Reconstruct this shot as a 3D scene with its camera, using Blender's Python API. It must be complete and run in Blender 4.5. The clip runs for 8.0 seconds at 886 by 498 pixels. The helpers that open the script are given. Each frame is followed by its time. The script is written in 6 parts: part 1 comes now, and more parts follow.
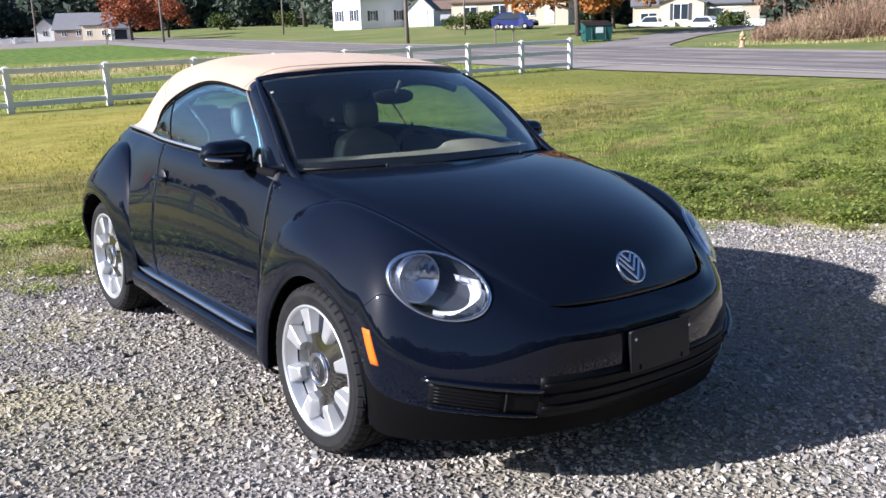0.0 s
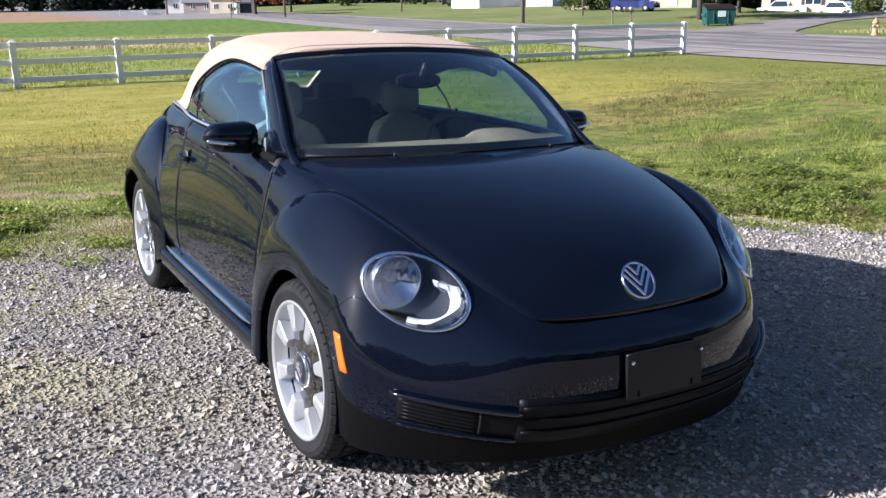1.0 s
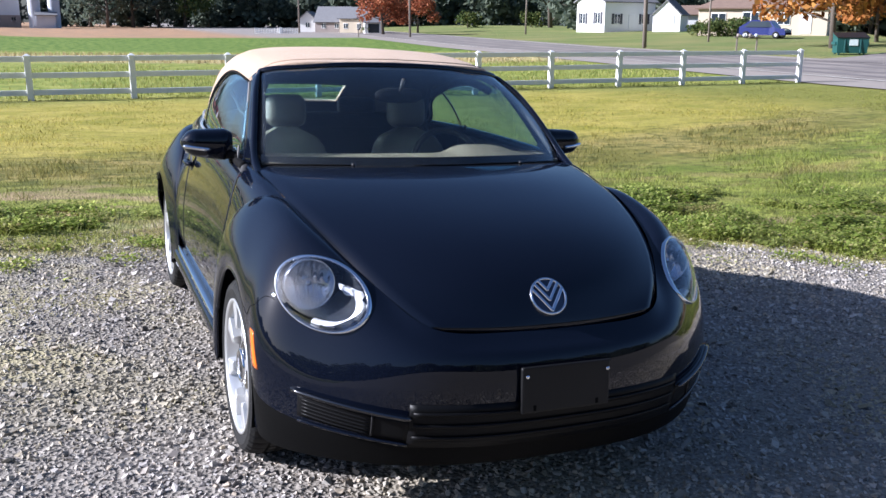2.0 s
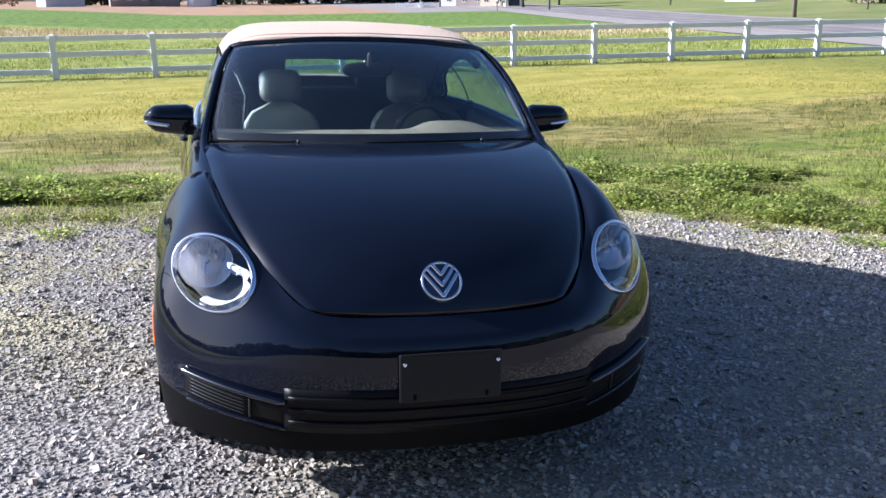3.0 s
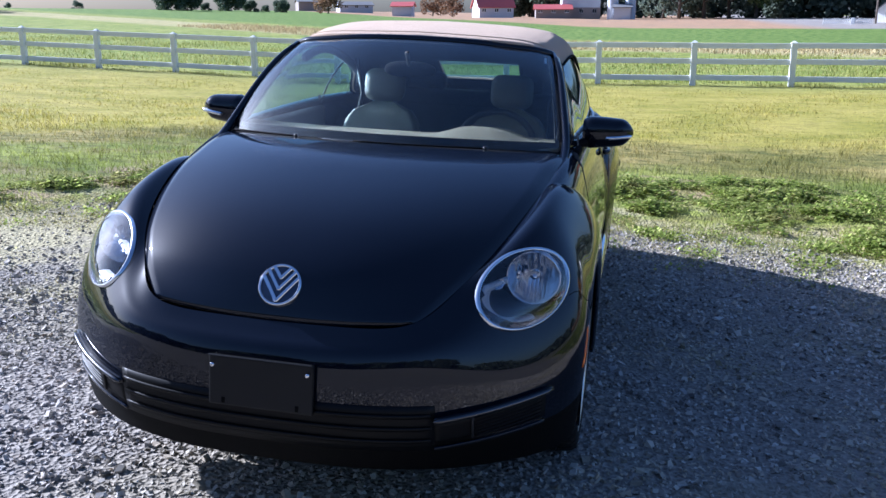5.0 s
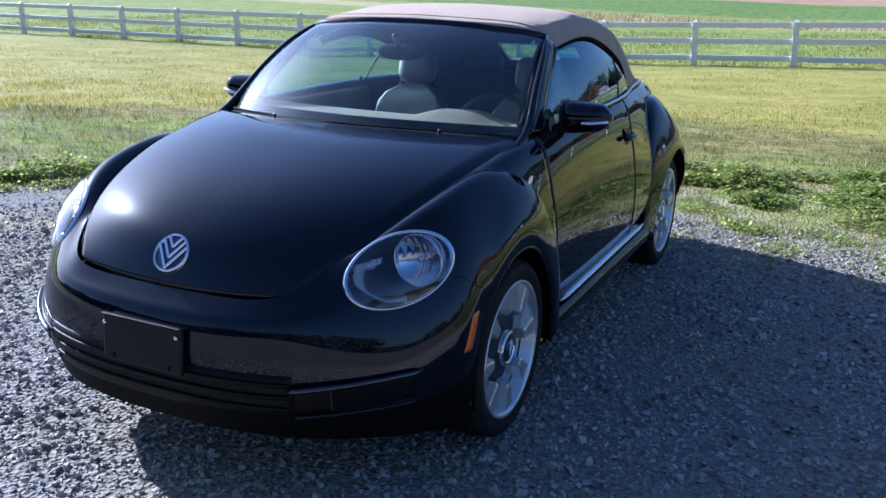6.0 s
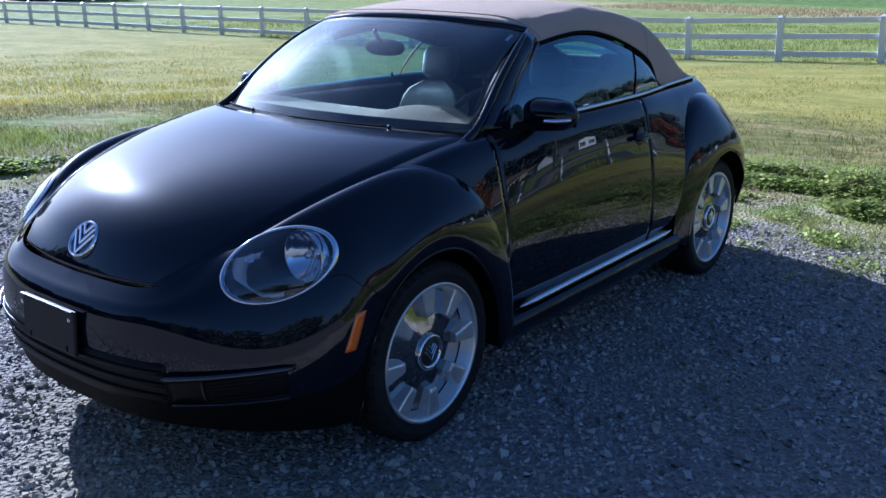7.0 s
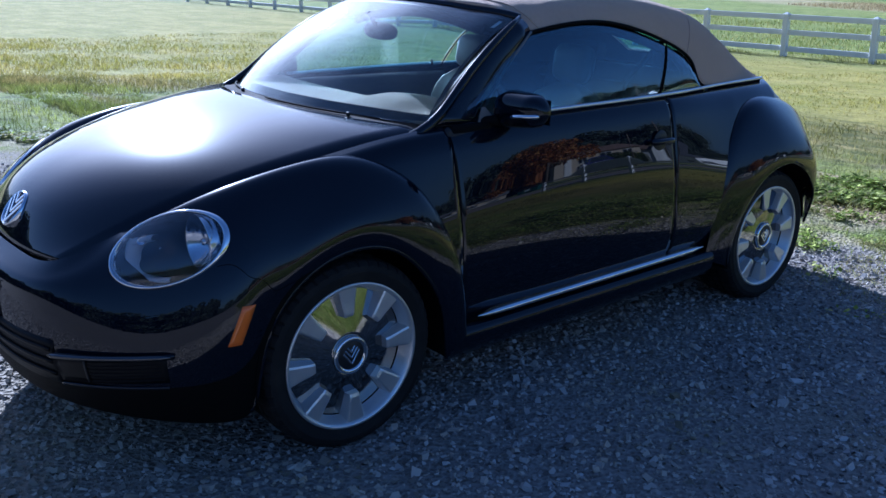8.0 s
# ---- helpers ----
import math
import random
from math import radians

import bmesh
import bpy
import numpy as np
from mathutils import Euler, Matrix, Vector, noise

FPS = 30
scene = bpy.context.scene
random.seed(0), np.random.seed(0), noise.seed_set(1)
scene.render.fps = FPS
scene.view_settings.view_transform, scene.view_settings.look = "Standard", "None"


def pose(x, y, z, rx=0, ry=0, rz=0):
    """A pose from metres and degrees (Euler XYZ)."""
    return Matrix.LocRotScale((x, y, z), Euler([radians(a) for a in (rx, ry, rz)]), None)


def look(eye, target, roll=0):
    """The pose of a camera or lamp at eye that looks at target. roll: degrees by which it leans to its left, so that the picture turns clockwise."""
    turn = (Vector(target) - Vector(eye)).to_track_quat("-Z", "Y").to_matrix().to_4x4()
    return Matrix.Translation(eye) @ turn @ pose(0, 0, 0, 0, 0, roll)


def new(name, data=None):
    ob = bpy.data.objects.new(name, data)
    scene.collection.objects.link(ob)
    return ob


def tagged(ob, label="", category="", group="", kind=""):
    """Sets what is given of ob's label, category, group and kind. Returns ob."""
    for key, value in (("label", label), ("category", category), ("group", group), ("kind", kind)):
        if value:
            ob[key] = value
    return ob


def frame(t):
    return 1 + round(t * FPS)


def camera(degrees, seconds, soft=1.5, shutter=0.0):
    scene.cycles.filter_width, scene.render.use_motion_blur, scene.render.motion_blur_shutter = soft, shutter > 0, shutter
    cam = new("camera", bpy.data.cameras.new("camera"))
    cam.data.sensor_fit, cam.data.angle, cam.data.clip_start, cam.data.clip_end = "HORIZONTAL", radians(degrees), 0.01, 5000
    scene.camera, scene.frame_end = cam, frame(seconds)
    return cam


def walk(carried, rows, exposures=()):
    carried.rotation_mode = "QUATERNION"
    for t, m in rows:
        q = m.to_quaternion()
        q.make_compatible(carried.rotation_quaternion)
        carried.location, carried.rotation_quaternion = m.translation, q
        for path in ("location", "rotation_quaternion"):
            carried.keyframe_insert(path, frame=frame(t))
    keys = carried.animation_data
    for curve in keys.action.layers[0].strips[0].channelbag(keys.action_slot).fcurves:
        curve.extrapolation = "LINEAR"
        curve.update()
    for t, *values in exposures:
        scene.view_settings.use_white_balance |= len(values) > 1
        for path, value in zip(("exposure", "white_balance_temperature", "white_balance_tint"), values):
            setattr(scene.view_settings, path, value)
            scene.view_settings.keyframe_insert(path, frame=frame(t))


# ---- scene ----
cam = camera(51.9, 8.0)
PATH = [
    (0, (-2.522, -2.95, 1.551), (-1.333, -1.401, 1.12), -0.2),
    (0.5, (-2.284, -2.942, 1.534), (-1.184, -1.338, 1.066), 0.3),
    (1, (-2.015, -2.953, 1.564), (-1.03, -1.278, 1.089), 1.1),
    (1.5, (-1.757, -3.208, 1.558), (-0.904, -1.458, 1.102), 1.1),
    (1.7, (-1.644, -3.293, 1.564), (-0.834, -1.517, 1.127), 1.6),
    (2.8, (-0.826, -3.382, 1.543), (-0.278, -1.52, 1.062), 1.8),
    (3, (-0.653, -3.468, 1.583), (-0.192, -1.587, 1.082), 1.4),
    (3.5, (-0.252, -3.363, 1.576), (0.064, -1.459, 1.051), 2.1),
    (4, (0.126, -3.321, 1.602), (0.216, -1.385, 1.108), 2.1),
    (4.5, (0.586, -3.369, 1.601), (0.394, -1.439, 1.113), 1.7),
    (5, (0.996, -3.245, 1.57), (0.606, -1.348, 1.069), 2.3),
    (5.2, (1.156, -3.18, 1.592), (0.668, -1.305, 1.096), 2.2),
    (6.3, (2.234, -2.766, 1.619), (1.309, -1.086, 1.047), 1.6),
    (6.5, (2.343, -2.613, 1.626), (1.361, -0.967, 1.056), 1.7),
    (7, (2.775, -2.353, 1.604), (1.584, -0.848, 1.041), 0.4),
    (7.5, (3.021, -1.983, 1.578), (1.698, -0.606, 0.982), 1.5),
    (8, (3.215, -1.594, 1.58), (1.751, -0.365, 0.993), 1.7),
]
SLOPE = pose(0, 0, 0, -0.39, 2.246, 0)  # the gravel falls gently to one side
walk(cam, [(t, SLOPE @ look(eye, target, roll)) for t, eye, target, roll in PATH], [(0.0, 1.06, 5720, 17), (1.7, 1.13, 5640, 17), (3.0, 1.42, 5450, 18), (4.0, 1.61, 5270, 18), (4.6, 1.42, 5120, 18), (5.2, 1.37, 5050, 18), (6.5, 1.16, 4700, 18), (7.4, 0.95, 4620, 18), (8.0, 1.0, 4560, 18)])

# ---------------- light ----------------
SUN = (SLOPE.to_3x3() @ Vector((-2.12, 0.57, 1.0))).normalized()
world = bpy.data.worlds.new("world")
scene.world = world
world.use_nodes = True
wt = world.node_tree
sky = wt.nodes.new("ShaderNodeTexSky")
sky.sky_type = "NISHITA"
sky.sun_disc = False
sky.sun_elevation = math.asin(SUN.z)
sky.sun_rotation = math.atan2(SUN.x, SUN.y)
sky.air_density, sky.dust_density, sky.ozone_density = 1.0, 1.9, 4.2
wt.links.new(sky.outputs[0], wt.nodes["Background"].inputs[0])
wt.nodes["Background"].inputs[1].default_value = 0.054
sun = new("sun", bpy.data.lights.new("sun", "SUN"))
sun.data.energy, sun.data.angle, sun.data.color = 5.0, radians(0.53), (1.0, 0.96, 0.90)
sun.matrix_world = look(SUN * 60, (0, 0, 0))


# ---------------- materials ----------------
def material(name, colour, rough=0.6, metal=0.0, coat=0.0, vary=0.15, scale=8.0, fine=60.0, bump=0.0, bump_scale=120.0,
             island=0.0, each=0.0, spec=0.5, second=None, mix=(0.42, 0.62), mix_scale=1.5):
    """A procedural surface: base colour varied at two scales, with fine relief."""
    mat = bpy.data.materials.new(name)
    mat.use_nodes = True
    nt = mat.node_tree
    N, L = nt.nodes, nt.links
    b = N["Principled BSDF"]
    b.inputs["Roughness"].default_value = rough
    b.inputs["Metallic"].default_value = metal
    b.inputs["Coat Weight"].default_value = coat
    b.inputs["Coat Roughness"].default_value = 0.012
    b.inputs["Coat IOR"].default_value = 1.46
    b.inputs["Specular IOR Level"].default_value = spec
    co = N.new("ShaderNodeTexCoord")

    def tex(s, detail=4.0):
        n = N.new("ShaderNodeTexNoise")
        n.inputs["Scale"].default_value, n.inputs["Detail"].default_value = s, detail
        L.new(co.outputs["Object"], n.inputs["Vector"])
        return n.outputs["Fac"]

    def op(kind, a, c):
        n = N.new("ShaderNodeMath")
        n.operation = kind
        for i, v in ((0, a), (1, c)):
            if isinstance(v, (int, float)):
                n.inputs[i].default_value = v
            else:
                L.new(v, n.inputs[i])
        return n.outputs[0]

    base = N.new("ShaderNodeRGB").outputs[0]
    base.default_value = (*colour, 1)
    if second:
        ramp = N.new("ShaderNodeMapRange")
        ramp.inputs["From Min"].default_value, ramp.inputs["From Max"].default_value = mix
        L.new(tex(mix_scale, 6.0), ramp.inputs["Value"])
        mx = N.new("ShaderNodeMix")
        mx.data_type = "RGBA"
        L.new(ramp.outputs[0], mx.inputs["Factor"])
        L.new(base, mx.inputs["A"])
        mx.inputs["B"].default_value = (*second, 1)
        base = mx.outputs["Result"]
    value = op("ADD", op("MULTIPLY", op("SUBTRACT", tex(scale), 0.5), 2.2 * vary), 1.0)
    value = op("ADD", value, op("MULTIPLY", op("SUBTRACT", tex(fine, 2.0), 0.5), 1.2 * vary))
    if island:
        g = N.new("ShaderNodeNewGeometry")
        value = op("ADD", value, op("MULTIPLY", op("SUBTRACT", g.outputs["Random Per Island"], 0.5), 2 * island))
    if each:
        o = N.new("ShaderNodeObjectInfo")
        value = op("ADD", value, op("MULTIPLY", op("SUBTRACT", o.outputs["Random"], 0.5), 2 * each))
    hsv = N.new("ShaderNodeHueSaturation")
    L.new(base, hsv.inputs["Color"])
    L.new(value, hsv.inputs["Value"])
    L.new(hsv.outputs[0], b.inputs["Base Color"])
    if bump:
        bp = N.new("ShaderNodeBump")
        bp.inputs["Strength"].default_value = bump
        bp.inputs["Distance"].default_value = 0.01
        L.new(tex(bump_scale, 3.0), bp.inputs["Height"])
        L.new(bp.outputs[0], b.inputs["Normal"])
    return mat


def glass(name, tint, rough=0.0, veil=0.0, ior=1.52):
    mat = bpy.data.materials.new(name)
    mat.use_nodes = True
    b = mat.node_tree.nodes["Principled BSDF"]
    b.inputs["Base Color"].default_value = (*tint, 1)
    b.inputs["Roughness"].default_value = rough
    b.inputs["Transmission Weight"].default_value = 1.0
    b.inputs["IOR"].default_value = ior
    if veil:
        # a faint glossy film puts the pale veil of the low sun into the glass
        N, L = mat.node_tree.nodes, mat.node_tree.links
        film = N.new("ShaderNodeBsdfGlossy")
        film.inputs["Color"].default_value, film.inputs["Roughness"].default_value = (0.8, 0.8, 0.78, 1), 0.42
        ms = N.new("ShaderNodeMixShader")
        ms.inputs[0].default_value = veil
        L.new(b.outputs[0], ms.inputs[1])
        L.new(film.outputs[0], ms.inputs[2])
        L.new(ms.outputs[0], N["Material Output"].inputs["Surface"])
    return mat


PAINT = material("black_paint", (0.003, 0.0045, 0.0098), 0.26, coat=1.0, vary=0.1, scale=2, spec=0.005)
TRIM = material("black_trim", (0.012, 0.012, 0.013), 0.42, vary=0.2, bump=0.15, bump_scale=400)
RUBBER = material("tyre_rubber", (0.009, 0.0088, 0.0085), 0.75, vary=0.35, scale=20, bump=0.2, bump_scale=300, second=(0.018, 0.017, 0.015), mix=(0.5, 0.75), mix_scale=9, spec=0.28)
CHROME = material("chrome", (0.82, 0.83, 0.85), 0.06, metal=1.0, vary=0.03)
SATIN = material("satin_chrome", (0.80, 0.81, 0.83), 0.3, metal=0.9, vary=0.05)
DARK_CHROME = material("dark_chrome", (0.10, 0.10, 0.105), 0.2, metal=1.0, vary=0.05)
MIRROR_DISC = material("polished_disc", (0.33, 0.33, 0.325), 0.045, metal=1.0, vary=0.06, scale=14, bump=0.008, bump_scale=40)
SILVER = material("silver_wheel", (0.68, 0.68, 0.67), 0.34, metal=0.75, vary=0.06)
FABRIC = material("tan_fabric", (0.51, 0.372, 0.265), 0.93, vary=0.1, scale=5, bump=0.35, bump_scale=700, spec=0.15)
sheen = FABRIC.node_tree.nodes["Principled BSDF"].inputs
sheen["Sheen Weight"].default_value, sheen["Sheen Roughness"].default_value = 0.28, 0.45
sheen["Sheen Tint"].default_value = (0.95, 0.80, 0.66, 1)
BEIGE = material("beige_leather", (0.145, 0.13, 0.096), 0.85, vary=0.08, bump=0.12, bump_scale=250, spec=0.12)
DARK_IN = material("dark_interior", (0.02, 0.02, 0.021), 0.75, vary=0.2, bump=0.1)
AMBER = material("amber_lens", (0.75, 0.16, 0.01), 0.15, coat=0.5, vary=0.1)
REFLECTOR = material("lamp_reflector", (0.60, 0.62, 0.66), 0.15, metal=1.0, vary=0.05, scale=30)
LAMP_DARK = material("lamp_housing", (0.05, 0.054, 0.062), 0.25, metal=0.6, vary=0.1)
BLUE_DARK = material("emblem_field", (0.02, 0.03, 0.06), 0.2, coat=0.6, vary=0.05)
PLATE = material("plate_bracket", (0.007, 0.007, 0.0075), 0.42, vary=0.15, bump=0.1, bump_scale=500, spec=0.28)
SEAL_GREY = material("grey_seal", (0.16, 0.155, 0.15), 0.6, vary=0.2, scale=15)
COWL = material("cowl_plastic", (0.006, 0.006, 0.0065), 0.85, vary=0.2, spec=0.08)
GRILLE = material("grille_black", (0.004, 0.004, 0.0045), 0.45, vary=0.2, spec=0.16)
LOWER = material("unpainted_plastic", (0.003, 0.003, 0.003), 0.55, vary=0.25, spec=0.08, bump=0.15, bump_scale=500)
SEAT = material("seat_leather", (0.105, 0.096, 0.072), 0.6, vary=0.08, bump=0.12, bump_scale=250)
UNDER = material("underbody", (0.006, 0.006, 0.006), 0.95, vary=0.2, spec=0.04)
SCREEN = glass("windscreen_glass", (0.76, 0.84, 0.83), veil=0.004)
SIDE_GLASS = glass("side_glass", (0.44, 0.74, 0.87), veil=0.003, ior=1.95)
CLEAR = glass("lamp_lens", (0.97, 0.98, 1.0))


# ---------------- mesh helpers ----------------
def spline(P, n):
    """Natural cubic through the rows of P, at n even steps; n may also be an array of places from 0 to len(P) - 1."""
    P = np.asarray(P, float)
    k = len(P)
    t = np.linspace(0, k - 1, n) if np.isscalar(n) else np.asarray(n, float)
    flat = P.reshape(k, -1)
    A = np.eye(k) * 4
    A[0, 0] = A[-1, -1] = 1
    rhs = np.zeros_like(flat)
    for i in range(1, k - 1):
        A[i, i - 1] = A[i, i + 1] = 1
        rhs[i] = 6 * (flat[i + 1] - 2 * flat[i] + flat[i - 1])
    M = np.linalg.solve(A, rhs)
    i = np.clip(t.astype(int), 0, k - 2)
    f = (t - i)[:, None]
    g = 1 - f
    out = g * flat[i] + f * flat[i + 1] + ((g ** 3 - g) * M[i] + (f ** 3 - f) * M[i + 1]) / 6
    return out.reshape(len(t), *P.shape[1:])


def loft(lines, nu, nv):
    """A smooth grid of points through the given lines: nu steps across them, nv along."""
    a = spline(np.asarray(lines, float), nu)
    return np.swapaxes(spline(np.swapaxes(a, 0, 1), nv), 0, 1)


def grid_mesh(P, keep=None, close=False):
    """A mesh from a grid of points, its faces turned away from the car's or the thing's middle by the caller."""
    nu, nv = P.shape[:2]
    faces = []
    for i in range(nu - 1):
        for j in range(nv - (0 if close else 1)):
            if keep is None or keep(i, j):
                k = (j + 1) % nv
                faces.append((i * nv + j, i * nv + k, (i + 1) * nv + k, (i + 1) * nv + j))
    return P.reshape(-1, 3), faces


def mesh_of(name, verts, faces, smooth=True, outward=None):
    me = bpy.data.meshes.new(name)
    me.from_pydata([tuple(v) for v in verts], [], [tuple(f) for f in faces])
    if outward is not None:
        me.update()
        c = Vector(outward)
        s = sum((p.center - Vector((c.x, p.center.y if len(outward) == 2 else c.y, c[-1]))).dot(p.normal) * p.area for p in me.polygons)
        if s < 0:
            me.flip_normals()
    if smooth:
        me.shade_smooth()
    bm = bmesh.new()
    bm.from_mesh(me)
    loose = [v for v in bm.verts if not v.link_faces]
    bmesh.ops.delete(bm, geom=loose, context="VERTS")
    bm.to_mesh(me)
    bm.free()
    return me


def part(name, me, mat, parent=None, label=""):
    if isinstance(me, bmesh.types.BMesh):
        bm, me = me, bpy.data.meshes.new(name)
        bm.to_mesh(me)
        bm.free()
    ob = new(name, me)
    if not me.materials:
        me.materials.append(mat)
    ob.parent = parent
    return tagged(ob, label) if label else ob


def empty(name, m, label, category, group="", kind=""):
    ob = new(name)
    ob.empty_display_size = 0.2
    ob.matrix_world = m
    return tagged(ob, label, category, group, kind)


def thick(ob, d, offset=-1.0):
    s = ob.modifiers.new("thickness", "SOLIDIFY")
    s.thickness, s.offset = d, offset
    return ob


def box_bm(sx, sy, sz, at=(0, 0, 0), bevel=0.0, seg=2, bm=None, rot=None):
    """A box with rounded edges, added to bm."""
    b = bmesh.new()
    bmesh.ops.create_cube(b, size=1.0)
    bmesh.ops.scale(b, vec=(sx, sy, sz), verts=b.verts)
    if bevel:
        bmesh.ops.bevel(b, geom=b.edges[:], offset=bevel, segments=seg, affect="EDGES", profile=0.5)
    if rot is not None:
        bmesh.ops.transform(b, matrix=rot, verts=b.verts)
    bmesh.ops.translate(b, vec=at, verts=b.verts)
    if bm is None:
        return b
    me = bpy.data.meshes.new("tmp")
    b.to_mesh(me)
    b.free()
    bm.from_mesh(me)
    bpy.data.meshes.remove(me)
    return bm


def smooth_bm(bm):
    for f in bm.faces:
        f.smooth = True
    return bm


def lathe(profile, n=48, axis="x"):
    """Turns (radius, along) pairs about an axis."""
    P = []
    for r, a in profile:
        ring = []
        for k in range(n):
            t = 2 * math.pi * k / n
            c, s = r * math.cos(t), r * math.sin(t)
            ring.append((a, c, s) if axis == "x" else (c, s, a))
        P.append(ring)
    return grid_mesh(np.array(P), close=True)


def tube(points, r, n=8, cap=True):
    """A round bar along points; r may be one radius or one a point."""
    pts = [Vector(p) for p in points]
    rs = [r] * len(pts) if isinstance(r, (int, float)) else r
    V, F = [], []
    for i, p in enumerate(pts):
        d = (pts[min(i + 1, len(pts) - 1)] - pts[max(i - 1, 0)]).normalized()
        a = d.cross(Vector((0, 0, 1)) if abs(d.z) < 0.9 else Vector((1, 0, 0))).normalized()
        b = d.cross(a)
        for k in range(n):
            t = 2 * math.pi * k / n
            V.append(tuple(p + (a * math.cos(t) + b * math.sin(t)) * rs[i]))
    for i in range(len(pts) - 1):
        for k in range(n):
            F.append((i * n + k, i * n + (k + 1) % n, (i + 1) * n + (k + 1) % n, (i + 1) * n + k))
    if cap:
        F.append(tuple(range(n))[::-1])
        F.append(tuple((len(pts) - 1) * n + k for k in range(n)))
    return V, F


def flip_x(P):
    Q = np.array(P, float)
    Q[..., 0] *= -1
    return Q


# ---------------- ground ----------------
def smoothstep(a, b, v):
    t = np.clip((np.asarray(v, float) - a) / (b - a), 0, 1)
    return t * t * (3 - 2 * t)


def height(x, y):
    """The land: a gentle side slope at the gravel, level lawn, rising fields on one side and lawns across the road."""
    x, y = np.asarray(x, float), np.asarray(y, float)
    near = 1 - smoothstep(5.5, 14, np.hypot(x - 0.4, y - 0.4))
    left = 0.034 * np.clip(-6.3 - x, 0, 75) * smoothstep(-30, 5, y)
    right = 0.03 * np.clip(x - road_mid(y) - 7.5, 0, 26) * smoothstep(15, 75, y)
    north = 0.006 * np.clip(y - 60, 0, 150) * smoothstep(-45, -5, x)
    verge = 0.05 * smoothstep(0.0, 1.2, y - gravel_edge(x)) * near
    dip = 1.2 * smoothstep(66, 82, x) * smoothstep(0, 6, 0.92 * x - y)
    return (-0.0392 * x - 0.0068 * y) * near + left + right + north + verge - dip


def gravel_edge(x):
    return np.interp(x, [-30, -8, -5, -4.2, -3.3, -2.4, -1, 1, 2.5, 3.5, 4.3, 5, 6, 9, 30], [-18, -2.6, 0.5, 1.5, 2.95, 3.55, 3.75, 3.7, 3.5, 2.95, 2.1, 1.2, 0.6, -0.6, -6])


def road_mid(y):
    return 26.2 + 0.13 * (y - 20)


def ground_axis(near, far):
    a = np.arange(-near, near + 0.01, 0.25)
    b = near * (far / near) ** (np.linspace(0, 1, 46)[1:])
    return np.concatenate([-b[::-1], a, b])


GX, GY = ground_axis(12, 2500) + 1.0, ground_axis(12, 2500) + 6.0
XX, YY = np.meshgrid(GX, GY, indexing="ij")
ZZ = height(XX, YY)
V, F = grid_mesh(np.stack([XX, YY, ZZ], -1))


class Kit:
    """Shortcuts for the node work on the land's own metres."""

    def __init__(self, mat):
        mat.use_nodes = True
        self.N, self.L = mat.node_tree.nodes, mat.node_tree.links
        self.co = self.N.new("ShaderNodeTexCoord")
        sep = self.N.new("ShaderNodeSeparateXYZ")
        self.L.new(self.co.outputs["Object"], sep.inputs[0])
        self.X, self.Y = sep.outputs[0], sep.outputs[1]

    def op(self, kind, a, c=0.0):
        n = self.N.new("ShaderNodeMath")
        n.operation = kind
        for i, v in enumerate((a, c)):
            if isinstance(v, (int, float)):
                n.inputs[i].default_value = v
            else:
                self.L.new(v, n.inputs[i])
        return n.outputs[0]

    def tex(self, s, detail=4.0, stretch=None):
        n = self.N.new("ShaderNodeTexNoise")
        n.inputs["Scale"].default_value, n.inputs["Detail"].default_value = s, detail
        src = self.co.outputs["Object"]
        if stretch:
            mp = self.N.new("ShaderNodeMapping")
            mp.inputs["Scale"].default_value = stretch
            self.L.new(src, mp.inputs[0])
            src = mp.outputs[0]
        self.L.new(src, n.inputs["Vector"])
        return n.outputs["Fac"]

    def ramp(self, v, lo, hi):
        n = self.N.new("ShaderNodeMapRange")
        n.inputs["From Min"].default_value, n.inputs["From Max"].default_value = lo, hi
        self.L.new(v, n.inputs["Value"])
        return n.outputs[0]

    def mix(self, f, a, c):
        n = self.N.new("ShaderNodeMix")
        n.data_type = "RGBA"
        self.L.new(f, n.inputs["Factor"])
        for key, v in (("A", a), ("B", c)):
            if isinstance(v, tuple):
                n.inputs[key].default_value = (*v, 1)
            else:
                self.L.new(v, n.inputs[key])
        return n.outputs["Result"]

    def curve(self, v, xs, ys):
        """A piecewise straight line through a few places."""
        out = None
        for x0, x1, y0, y1 in zip(xs, xs[1:], ys, ys[1:]):
            d = self.op("MULTIPLY", self.ramp(v, x0, x1), y1 - y0)
            out = self.op("ADD", d, ys[0]) if out is None else self.op("ADD", out, d)
        return out


